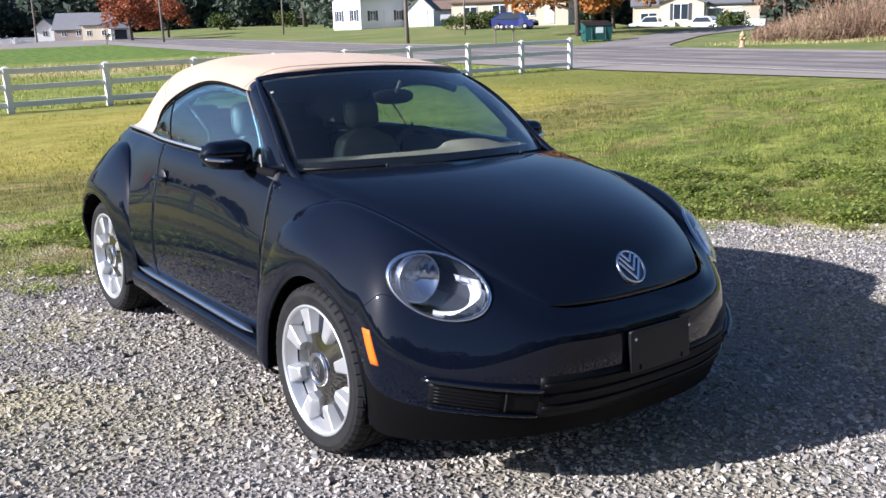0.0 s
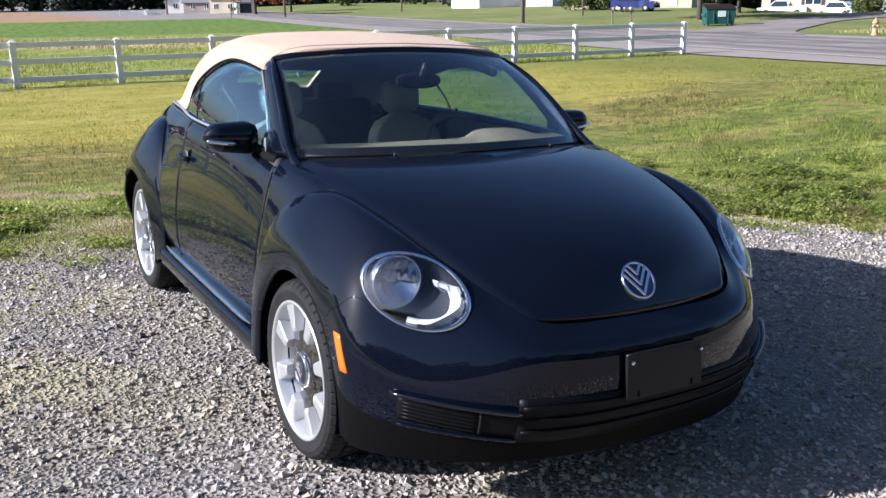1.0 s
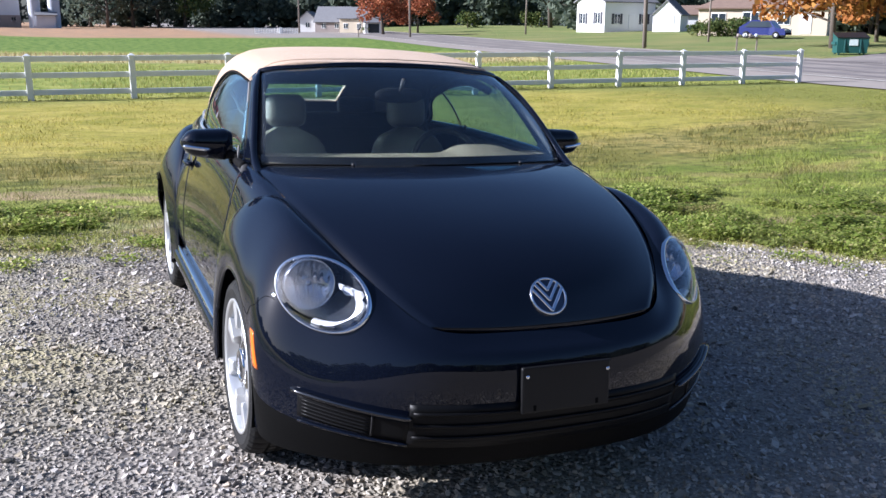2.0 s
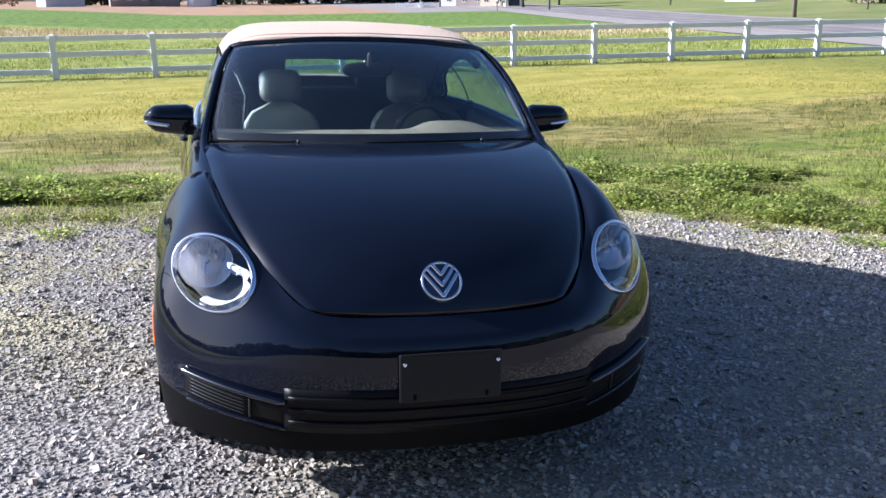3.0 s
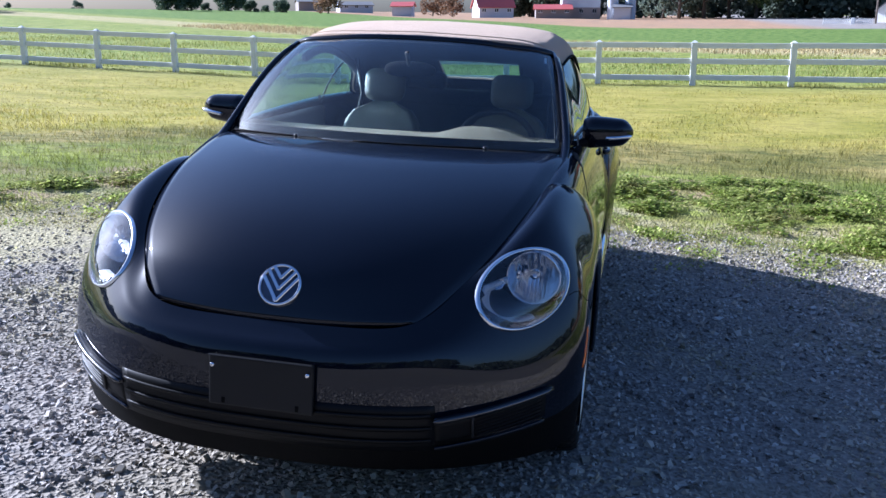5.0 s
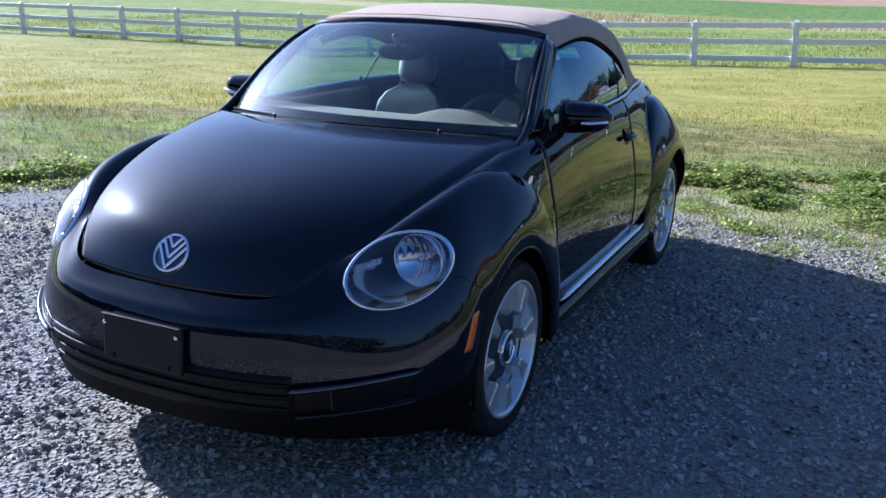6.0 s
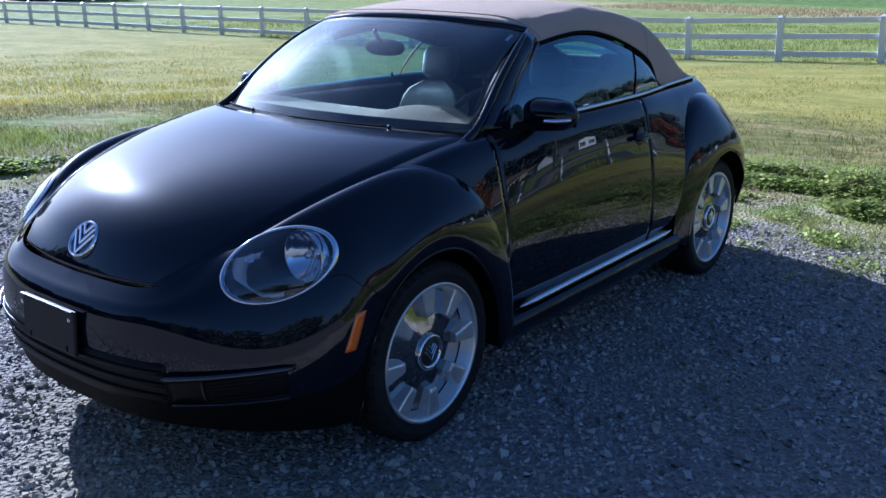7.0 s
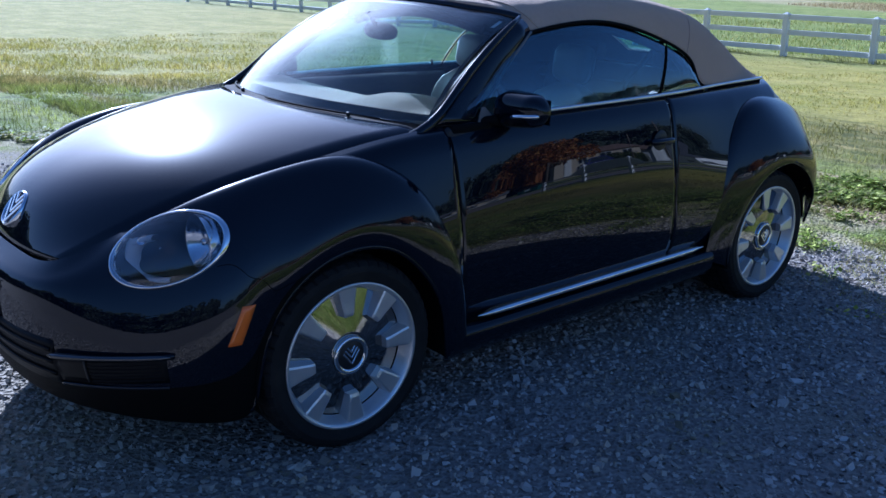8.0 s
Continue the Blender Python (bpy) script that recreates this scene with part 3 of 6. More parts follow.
# body side: cowl side, door, rear quarter
TOP = [(.69, -.10, .965), (.725, .20, 1.022), (.748, .45, 1.048), (.768, .80, 1.064), (.775, 1.2, 1.073), (.767, 1.6, 1.08), (.735, 1.9, 1.083),
       (.682, 2.2, 1.086), (.64, 2.5, 1.088), (.595, 2.74, 1.086)]
NS = 114
top = spline(TOP, NS)
prof_s, prof_x = [0, .05, .12, .3, .5, .7, .86, 1.0], [0, .026, .044, .072, .094, .10, .088, .055]
SIDE = np.zeros((26, NS, 3))
for i, s in enumerate(np.linspace(0, 1, 26)):
    px = float(spline(np.stack([prof_s, prof_x], 1), 200)[:, 1][np.argmin(np.abs(spline(np.stack([prof_s, prof_x], 1), 200)[:, 0] - s))])
    k = (0.874 - top[:, 0]) / 0.10
    k = np.where(top[:, 1] > 2.25, np.maximum(k * (1 - (top[:, 1] - 2.25) * 0.5), 0.6), k)
    SIDE[i, :, 0] = top[:, 0] + k * px
    SIDE[i, :, 1] = top[:, 1]
    SIDE[i, :, 2] = top[:, 2] - s * (top[:, 2] - 0.29)
door_a, door_b = int(np.argmin(np.abs(top[:, 1] - 0.47))), int(np.argmin(np.abs(top[:, 1] - 1.70)))
doors = []
for side in (1, -1):
    Q = SIDE if side == 1 else flip_x(SIDE)
    for name, a, b in (("cowl_side", 0, door_a), ("door", door_a, door_b), ("rear_quarter", door_b, NS - 1)):
        seg = Q[:, a:b + 1].copy()
        seg[:, 0, 1] += 0.001
        seg[:, -1, 1] -= 0.001
        # the front end stops at the wing, clear of the wheel
        clear = lambda i, j: name != "cowl_side" or seg[i + 1, j, 2] > np.interp(seg[i, j, 1], [-.1, .04, .17, .30, .41, .475], [.92, .92, .88, .77, .58, .29])
        V, F = grid_mesh(seg, clear)
        ob = thick(part(name, mesh_of(name, V, F, outward=(0, 0.6)), PAINT, car), 0.02)
        if name == "door":
            doors.append(ob)
    for k in (door_a, door_b):
        V, F = tube(Q[1:, k] - np.array([0.0018 * side, 0, 0]), 0.0021, 6)
        part("door_gap", mesh_of("door_gap", V, F), UNDER, car)
    # bright belt strip
    line = Q[0, door_a + 9:NS - 2] + np.array([0.004 * side, 0, 0.006])
    V, F = tube(line, 0.0075, 8)
    part("belt_strip", mesh_of("belt_strip", V, F), SATIN, car, "bright chrome strip below the windows")

# soft top
ROOF_CENTRE_LINE = [(0, .80, 1.468), (0, 1.1, 1.514), (0, 1.5, 1.527), (0, 1.9, 1.495), (0, 2.25, 1.41), (0, 2.55, 1.27), (0, 2.83, 1.095)]
ROOF_INNER_LINE = [(.33, .828, 1.459), (.34, 1.12, 1.504), (.34, 1.5, 1.517), (.34, 1.9, 1.487), (.34, 2.23, 1.405), (.33, 2.53, 1.265), (.32, 2.81, 1.095)]
ROOF_OUTER_LINE = [(.53, .90, 1.436), (.557, 1.17, 1.472), (.57, 1.5, 1.482), (.575, 1.85, 1.445), (.58, 2.15, 1.365), (.575, 2.42, 1.235), (.52, 2.755, 1.095)]
ROOF_EDGE_LINE = [(.640, .975, 1.360), (.652, 1.17, 1.390), (.661, 1.45, 1.388), (.665, 1.8, 1.305), (.675, 2.0, 1.20), (.692, 2.11, 1.09), (.605, 2.70, 1.094)]
ROOF = [ROOF_CENTRE_LINE, ROOF_INNER_LINE, ROOF_OUTER_LINE, ROOF_EDGE_LINE]
RF = loft(ROOF, 33, 73)
full = np.concatenate([flip_x(RF)[:0:-1], RF], 0)
# a little slack and tension over the hoops
hoop = 0.004 * np.cos(np.linspace(0, 3, 73) * 2 * math.pi)
full[..., 2] += hoop[None, :] * (np.abs(full[..., 0]) < 0.55)
nu = full.shape[0]
window = lambda i, j: 57 <= j < 66 and abs(i - (nu - 2) / 2) < 8.5
V, F = grid_mesh(full, lambda i, j: not window(i, j))
soft_top = thick(part("soft_top", mesh_of("soft_top", V, F, outward=(0, 1.6, 0.8)), FABRIC, car, "tan woven fabric roof, raised"), 0.02)
soft_top.data.materials.append(DARK_IN)
soft_top.modifiers["thickness"].material_offset = 1
V, F = grid_mesh(full - np.array([0, 0, 0.004]), lambda i, j: window(i, j))
rw = part("rear_window", mesh_of("rear_window", V, F, outward=(0, 1.6, 0.8)), SIDE_GLASS, car)
rw.visible_shadow = False
thick(rw, 0.004).modifiers["thickness"].use_rim = False
# seams across the roof and bound edges round the windows
for j in (3, 44):
    V, F = tube(full[:, j] + np.array([0, 0, 0.001]), 0.0028, 6)
    part("roof_seam", mesh_of("roof_seam", V, F), FABRIC, soft_top)
for side in (1, -1):
    e = (RF if side == 1 else flip_x(RF))[-1]
    V, F = tube(e[:61] + np.array([0.002 * side, 0, -0.004]), 0.007, 8)
    part("window_seal", mesh_of("window_seal", V, F), COWL, car, "black rubber window seal")

    # the roof's folding frame, just inside the window's upper edge
    V, F = tube(e[2:52] + np.array([-0.05 * side, 0, -0.028]), 0.022, 8)
    part("roof_frame", mesh_of("roof_frame", V, F), DARK_IN, car, "dark folding frame under the fabric roof")

# side windows
arc = RF[-1]
keep_arc = arc[arc[:, 2] > 1.088]
ty = np.concatenate([[.50, .62, .78], keep_arc[:, 1]])
tz = np.concatenate([[1.09, 1.185, 1.31], keep_arc[:, 2]])
tx = np.concatenate([[.735, .705, .665], keep_arc[:, 0]])


def window_pane(y0, y1, n=26, lean=0.0):
    f = np.linspace(0, 1, n)
    P = np.zeros((9, n, 3))
    for k, s in enumerate(np.linspace(0, 1, 9)):
        y = (y0 + (y1 - y0) * f) + lean * s
        y = np.minimum(y, keep_arc[:, 1].max())
        bz = np.interp(y, top[:, 1], top[:, 2]) - 0.01
        bx = np.interp(y, top[:, 1], top[:, 0]) - 0.012
        uz, ux = np.interp(y, ty, tz) - 0.006, np.interp(y, ty, tx) - 0.008
        P[k, :, 0] = bx + (ux - bx) * s + 0.018 * 4 * s * (1 - s)
        P[k, :, 1] = y
        P[k, :, 2] = bz + (uz - bz) * s
    return P


for side in (1, -1):
    for name, P in (("door_window", window_pane(.50, 1.66, lean=0.14)), ("quarter_window", window_pane(1.69, 2.10, lean=0.13))):
        V, F = grid_mesh(P if side == 1 else flip_x(P))
        ob = part(name, mesh_of(name, V, F, outward=(0, 1.1)), SIDE_GLASS, car)
        ob.visible_shadow = False
        thick(ob, 0.004).modifiers["thickness"].use_rim = False
    y = np.linspace(0, 1, 7)
    a, b = window_pane(1.66, 1.69, 2, 0.14)[:, 0], window_pane(1.66, 1.69, 2, 0.14)[:, 1]
    ln = (a + b) / 2
    ln[:, 0] *= side
    V, F = tube(ln, 0.004, 6)
    part("window_divider", mesh_of("window_divider", V, F), COWL, car)

# rear wing
HIP_TOP_LINE = [(.87, 1.98, .30), (.868, 2.02, .50), (.855, 2.08, .70), (.82, 2.16, .86), (.77, 2.28, .97), (.72, 2.45, 1.02), (.66, 2.7, 1.01), (.60, 2.95, .95), (.56, 3.15, .85)]
HIP_SHOULDER_LINE = [(.88, 2.01, .30), (.882, 2.055, .50), (.875, 2.12, .69), (.85, 2.21, .84), (.82, 2.34, .94), (.79, 2.5, .98), (.745, 2.72, .96), (.70, 2.95, .90), (.65, 3.14, .80)]
HIP_MIDDLE_LINE = [(.89, 2.06, .28), (.895, 2.11, .48), (.898, 2.19, .64), (.895, 2.30, .75), (.89, 2.45, .81), (.88, 2.6, .82), (.86, 2.80, .78), (.815, 2.97, .69), (.745, 3.07, .54)]
HIP_FLANK_LINE = [(.895, 2.12, .26), (.903, 2.155, .44), (.91, 2.235, .585), (.912, 2.36, .68), (.912, 2.50, .725), (.91, 2.62, .72), (.90, 2.80, .66), (.872, 2.92, .55), (.805, 2.985, .40)]
HIP_ARCH_LINE = [(.89, 2.15, .23), (.90, 2.165, .40), (.907, 2.24, .545), (.908, 2.37, .665), (.908, 2.53, .71), (.908, 2.69, .68), (.905, 2.83, .565), (.893, 2.872, .47), (.86, 2.882, .35)]
REAR = [HIP_TOP_LINE, HIP_SHOULDER_LINE, HIP_MIDDLE_LINE, HIP_FLANK_LINE, HIP_ARCH_LINE]
RW = loft(REAR, 33, 57)
TAIL = [
    [(0, 2.83, 1.085), (0, 3.05, 1.02), (0, 3.25, .88), (0, 3.36, .66), (0, 3.40, .45), (0, 3.36, .32)],
    [(.34, 2.81, 1.085), (.34, 3.02, 1.015), (.35, 3.2, .88), (.36, 3.31, .66), (.37, 3.35, .45), (.37, 3.31, .32)],
    [(.60, 2.70, 1.085), (.61, 2.88, .99), (.60, 3.08, .86), (.64, 3.18, .66), (.66, 3.2, .45), (.66, 3.17, .33)],
    [(.66, 2.62, 1.0), (.68, 2.8, .93), (.72, 2.98, .8), (.765, 3.06, .62), (.77, 3.02, .47), (.73, 2.97, .38)],
]
TL = loft(TAIL, 20, 30)
for side in (1, -1):
    V, F = grid_mesh(RW if side == 1 else flip_x(RW))
    thick(part("rear_wing", mesh_of("rear_wing", V, F, outward=(0, 0.5)), PAINT, car), 0.012)
tl = np.concatenate([flip_x(TL)[:0:-1], TL], 0)
V, F = grid_mesh(tl, lambda i, j: j < 14)
thick(part("boot_lid", mesh_of("boot_lid", V, F, outward=(0, 2.4, 0.5)), PAINT, car), 0.012)
V, F = grid_mesh(tl, lambda i, j: j >= 14)
thick(part("rear_bumper", mesh_of("rear_bumper", V, F, outward=(0, 2.4, 0.5)), PAINT, car), 0.012)

# sill with its bright strip
for side in (1, -1):
    P = []
    for y in np.linspace(.40, 2.02, 26):
        prof = [(.80, .33), (.862, .335), (.888, .325), (.896, .30), (.888, .255), (.86, .215), (.80, .19)]
        P.append([(x * side, y, z + 0.018 * (y - 1.2)) for x, z in prof])
    V, F = grid_mesh(np.array(P))
    part("sill", mesh_of("sill", V, F, outward=(0, 0.28)), PAINT, car)
    P = []
    for t in np.linspace(0, 1, 18):
        k = min(1.0, 12 * t + .15, 12 * (1 - t) + .15)
        y, z = .55 + 1.40 * t, .350 + .030 * t
        P.append([((.876 + dx * k) * side, y, z + dz * k) for dx, dz in ((-.030, .008), (-.012, .012), (.006, .010), (.013, .003), (.014, -.006), (.008, -.012))])
    V, F = grid_mesh(np.array(P))
    part("sill_strip", mesh_of("sill_strip", V, F, outward=(0, 0.28)), CHROME, car, "bright chrome strip along the sill")

# underbody and wheel housings
bm = box_bm(1.24, 3.5, 0.22, (0, 1.35, 0.30), 0.06)
part("underbody", bm, UNDER, car)
for side in (1, -1):
    for yc in (0.0, 2.512):
        P = []
        for a in np.linspace(0.1 if yc > 1 else -0.25, math.pi + 0.25, 30):
            P.append([(x * side, yc + 0.385 * math.cos(a), 0.335 + 0.385 * math.sin(a)) for x in (0.52, 0.84 if yc > 1 and a < 0.6 else 0.90)])
        V, F = grid_mesh(np.array(P))
        part("wheel_housing", mesh_of("wheel_housing", V, F), UNDER, car)
        bm = box_bm(0.02, 0.8, 0.6, (0.53 * side, yc, 0.42))
        part("wheel_housing_side", bm, UNDER, car)
bm = box_bm(1.30, 0.04, 0.55, (0, -0.38, 0.5))
part("bulkhead", bm, UNDER, car)


# wheels
def tyre_profile():
    return [(.245, -.105), (.262, -.112), (.290, -.116), (.315, -.112), (.328, -.098), (.334, -.075), (.334, -.046), (.326, -.044), (.326, -.036), (.335, -.034),
            (.336, -.006), (.327, -.004), (.327, .004), (.336, .006), (.335, .034), (.326, .036), (.326, .044), (.334, .046), (.334, .075),
            (.328, .098), (.315, .112), (.300, .1145), (.297, .1165), (.290, .1165), (.287, .115), (.266, .113), (.257, .108), (.249, .10)]


V, F = lathe(tyre_profile(), 288)
V = np.array(V).reshape(-1, 288, 3)
for k in range(0, 288, 6):
    V[3:7, k, 1:] *= 0.982
    V[18:21, k, 1:] *= 0.982
    V[9:11, (k + 3) % 288, 1:] *= 0.975
    V[13:15, (k + 1) % 288, 1:] *= 0.975
V = V.reshape(-1, 3)
TYRE = mesh_of("tyre", V, F, outward=None)
TYRE.set_sharp_from_angle(angle=radians(28))
V, F = lathe([(.252, .104), (.259, .108), (.258, .114), (.250, .114), (.243, .105), (.237, .085), (.226, .061)], 72)
RIM = mesh_of("rim", V, F)
V, F = lathe([(.242, .0545), (.22, .0588), (.19, .0646), (.165, .0694), (.14, .0742), (.12, .0780), (.10, .0818), (.08, .0856), (.066, .0882), (.064, .085)], 72)
DISC = mesh_of("disc", V, F)
V, F = lathe([(.066, .088), (.066, .098), (.060, .101), (.053, .099), (.050, .093)], 48)
CAP_RING = mesh_of("cap_ring", V, F)
V, F = lathe([(.052, .094), (.045, .097), (.02, .098), (0.0005, .098)], 32)
CAP = mesh_of("cap", V, F)
bm = bmesh.new()
inner, outer = 0.142, 0.245
prof = [(inner, .018, .101), (inner + .012, .020, .1045), (.19, .026, .103), (outer, .036, .104)]
rows = []
for r, w, x in prof:
    rows.append([(x - .055, -w - .009, r), (x - 0.003, -w, r), (x, -w + .007, r), (x, w - .007, r), (x - 0.003, w, r), (x - .055, w + .009, r)])
vs = [[bm.verts.new(p) for p in row] for row in rows]
for a, b in zip(vs, vs[1:]):
    for k in range(5):
        bm.faces.new((a[k], a[k + 1], b[k + 1], b[k]))
bm.faces.new(vs[0])
bm.faces.new(vs[-1][::-1])
bmesh.ops.recalc_face_normals(bm, faces=bm.faces)
SPOKE = bpy.data.meshes.new("spoke")
bm.to_mesh(SPOKE)
bm.free()
for me, mat in ((TYRE, RUBBER), (RIM, SILVER), (DISC, MIRROR_DISC), (CAP_RING, CHROME), (CAP, TRIM), (SPOKE, SILVER)):
    me.materials.append(mat)
# the mark on the cap: plain nested chevrons
bm = bmesh.new()
for y0, z0, y1, z1 in ((-.032, .014, 0, -.031), (0, -.031, .032, .014), (-.025, .025, 0, -.009), (0, -.009, .025, .025), (-.015, .032, 0, .012), (0, .012, .015, .032)):
    d = math.atan2(z1 - z0, y1 - y0)
    box_bm(.004, math.hypot(y1 - y0, z1 - z0), .0065, (.0995, (y0 + y1) / 2, (z0 + z1) / 2), 0.001, 1, bm, Matrix.Rotation(d, 4, "X"))
MARK = bpy.data.meshes.new("cap_figure")
bm.to_mesh(MARK)
bm.free()
MARK.materials.append(CHROME)

TURN = {(False, 1): 4, (False, -1): 20, (True, 1): 8, (True, -1): 30}
for y, xc in ((0.0, .775), (2.512, .757)):
    for side in (1, -1):
        m = pose(xc * side, y - (.014 if side == 1 and y == 0 else 0), .335, 0, 0, 0 if side == 1 else 180) @ pose(0, 0, 0, TURN[y > 1, side], 0, 0)
        tyre = part("wheel", TYRE, RUBBER, car, "black tyre on silver wheel with polished disc")
        tyre.matrix_basis = m
        part("rim", RIM, SILVER, tyre, "silver rim")
        part("disc", DISC, MIRROR_DISC, tyre, "mirror-polished wheel disc")
        part("cap_ring", CAP_RING, CHROME, tyre)
        part("cap", CAP, TRIM, tyre)
        part("cap_figure", MARK, CHROME, tyre)
        for k in range(8):
            s = part("spoke", SPOKE, SILVER, tyre)
            s.matrix_basis = pose(0, 0, 0, 45 * k, 0, 0)

CRESCENT = material("bright_crescent", (0.56, 0.57, 0.59), 0.52, metal=0.35, vary=0.05)
# headlamps
for side in (1, -1):
    S = Matrix.Diagonal((side, 1, 1, 1))
    n = 64
    ring_on = [on_shell(lamp_place(2 * math.pi * k / n, 1.0), -LN, 0.004) for k in range(n)]
    # keep the ring near the lamp's own plane
    ring_on = [p if (p - lamp_place(2 * math.pi * k / n, 1.0)).length < 0.09 else lamp_place(2 * math.pi * k / n, 1.0) for k, p in enumerate(ring_on)]
    # an even rim: the wing's shape with its small waves taken out
    angle = np.linspace(0, 2 * math.pi, n, endpoint=False)
    lift = np.array([(p - lamp_place(a, 1.0)).dot(LN) for p, a in zip(ring_on, angle)])
    wave = np.stack([np.ones(n), np.cos(angle), np.sin(angle), np.cos(2 * angle), np.sin(2 * angle)], 1)
    lift = wave @ np.linalg.lstsq(wave, lift, rcond=None)[0]
    ring_on = [lamp_place(a, 1.0) + LN * float(q) for a, q in zip(angle, lift)]
    ctr = sum(ring_on, Vector()) / n
    lines = []
    for r, lift in ((1.03, -0.004), (1.0, 0.006), (0.965, 0.008), (0.93, 0.002), (0.91, -0.02)):
        lines.append([tuple(S @ (ctr + (p - ctr) * r + LN * lift)) for p in ring_on])
    V, F = grid_mesh(np.array(lines), close=True)
    lamp = part("headlamp", mesh_of("headlamp", V, F), CHROME, car, "round clear headlamp with chrome surround")
    # clear cover
    lines = []
    for r in np.linspace(0.95, 0.02, 10):
        lines.append([tuple(S @ (ctr + (p - ctr) * r + LN * (0.004 + 0.035 * (1 - r * r)))) for p in ring_on])
    V, F = grid_mesh(np.array(lines), close=True)
    cover = part("lamp_cover", mesh_of("lamp_cover", V, F), CLEAR, lamp)
    cover.visible_shadow = False
    thick(cover, 0.003).modifiers["thickness"].use_rim = False
    # deep housing bowl, running straight back into the wing
    lines = []
    back = ctr.y + .215
    for r, f in ((0.94, .03), (0.93, .35), (0.90, .75), (0.84, 1.0), (0.02, 1.0)):
        ring = [ctr + (p - ctr) * r for p in ring_on]
        lines.append([tuple(S @ Vector((p.x, p.y + (back - p.y) * f, p.z))) for p in ring])
    V, F = grid_mesh(np.array(lines), close=True)
    part("lamp_bowl", mesh_of("lamp_bowl", V, F), LAMP_DARK, lamp)
    # main reflector, facing straight ahead
    axis = LN
    uu, vv = LU.normalized(), LV.normalized()
    c0 = ctr + Vector((.016, .088, .008))
    lines = []
    bowl = [(.087 / .099 * r, d) for r, d in [(.099, .030), (.099, .002), (.097, -.004), (.093, .0)] + [(r, .060 * (1 - (r / .0945) ** 2.2)) for r in np.linspace(.090, .018, 13)] + [(.016, .060), (.015, .020), (.011, .012), (.0005, .010)]]
    for r, d in bowl:
        # stepped vertical flutes, coarser in the upper half
        flute = [(.0022 if math.sin(t) > 0 else .0013) * math.sin(r * math.cos(t) * 2 * math.pi / (.020 if math.sin(t) > 0 else .012)) * (.018 < r < .080) for t in np.linspace(0, 2 * math.pi, 96, endpoint=False)]
        lines.append([tuple(S @ (c0 + Vector((r * math.cos(t), d + q, r * math.sin(t))))) for t, q in zip(np.linspace(0, 2 * math.pi, 96, endpoint=False), flute)])
    V, F = grid_mesh(np.array(lines), close=True)
    part("main_reflector", mesh_of("main_reflector", V, F), REFLECTOR, lamp, "mirrored main beam reflector")
    # bright crescent round the inner and lower rim, and the short indicator bar that meets it
    lines = []
    for r0, r1, d in ((.885, .885, .004), (.83, .81, .010), (.75, .66, -.004), (.73, .62, -.026)):
        row = []
        for t in np.linspace(math.radians(166), math.radians(292), 36):
            f = (math.degrees(t) - 166) / 126
            r = r0 + (r1 - r0) * (1 - f) ** 1.2
            row.append(tuple(S @ (ctr + LU * (r * math.cos(t)) + LV * (r * math.sin(t)) + axis * d)))
        lines.append(row)
    V, F = grid_mesh(np.array(lines))
    part("lamp_crescent", mesh_of("lamp_crescent", V, F), CRESCENT, lamp, "bright white crescent trim")
    bar = []
    for t in np.linspace(0, 1, 8):
        mid = ctr - LU * (.80 - .40 * t) + LV * (.10 + .16 * t)
        bar.append([tuple(S @ (mid + LV * (w * (.11 - .03 * t)) + axis * h)) for w, h in ((-1, -.02), (-1, .002), (-.5, .007), (.5, .007), (1, .002), (1, -.02))])
    V, F = grid_mesh(np.array(bar))
    part("lamp_bar", mesh_of("lamp_bar", V, F), CRESCENT, lamp)
    c1 = ctr - LU * 0.56 + LV * 0.18
    lines = []
    for r, d in ((.017, .010), (.014, .006), (.0005, .004)):
        lines.append([tuple(S @ (c1 + (uu * math.cos(t) + vv * math.sin(t)) * r + axis * d)) for t in np.linspace(0, 2 * math.pi, 24, endpoint=False)])
    V, F = grid_mesh(np.array(lines), close=True)
    part("indicator_bowl", mesh_of("indicator_bowl", V, F), REFLECTOR, lamp)

    # amber side marker
    rows = []
    for f in np.linspace(0, 1, 8):
        y, z = -.398 - .052 * f, .606 - .118 * f
        rows.append([tuple(S @ on_shell((.9, y + o, z), (-1, 0.35, 0), 0.0025)) for o in (-.022, -.008, .008, .022)])
    V, F = grid_mesh(np.array(rows))
    thick(part("side_marker", mesh_of("side_marker", V, F, outward=(0, 0.5)), AMBER, car, "orange side marker lens"), 0.006)


# bumper openings and fittings
def patch(name, x_of, z_of, nu, nv, lift, mat, parent, d=0.006, label=""):
    """A skin laid on the nose, seen from ahead."""
    rows = []
    for i in range(nu):
        row = []
        for j in range(nv):
            s, t = i / (nu - 1), j / (nv - 1)
            row.append(tuple(on_shell((abs(x_of(s, t)), -0.8, z_of(s, t)), (0, 1, 0), lift)))
            if x_of(s, t) < 0:
                row[-1] = (-row[-1][0], *row[-1][1:])
        rows.append(row)
    V, F = grid_mesh(np.array(rows))
    ob = part(name, mesh_of(name, V, F, outward=(0, 0.2, 0.4)), mat, parent, label)
    return thick(ob, d)


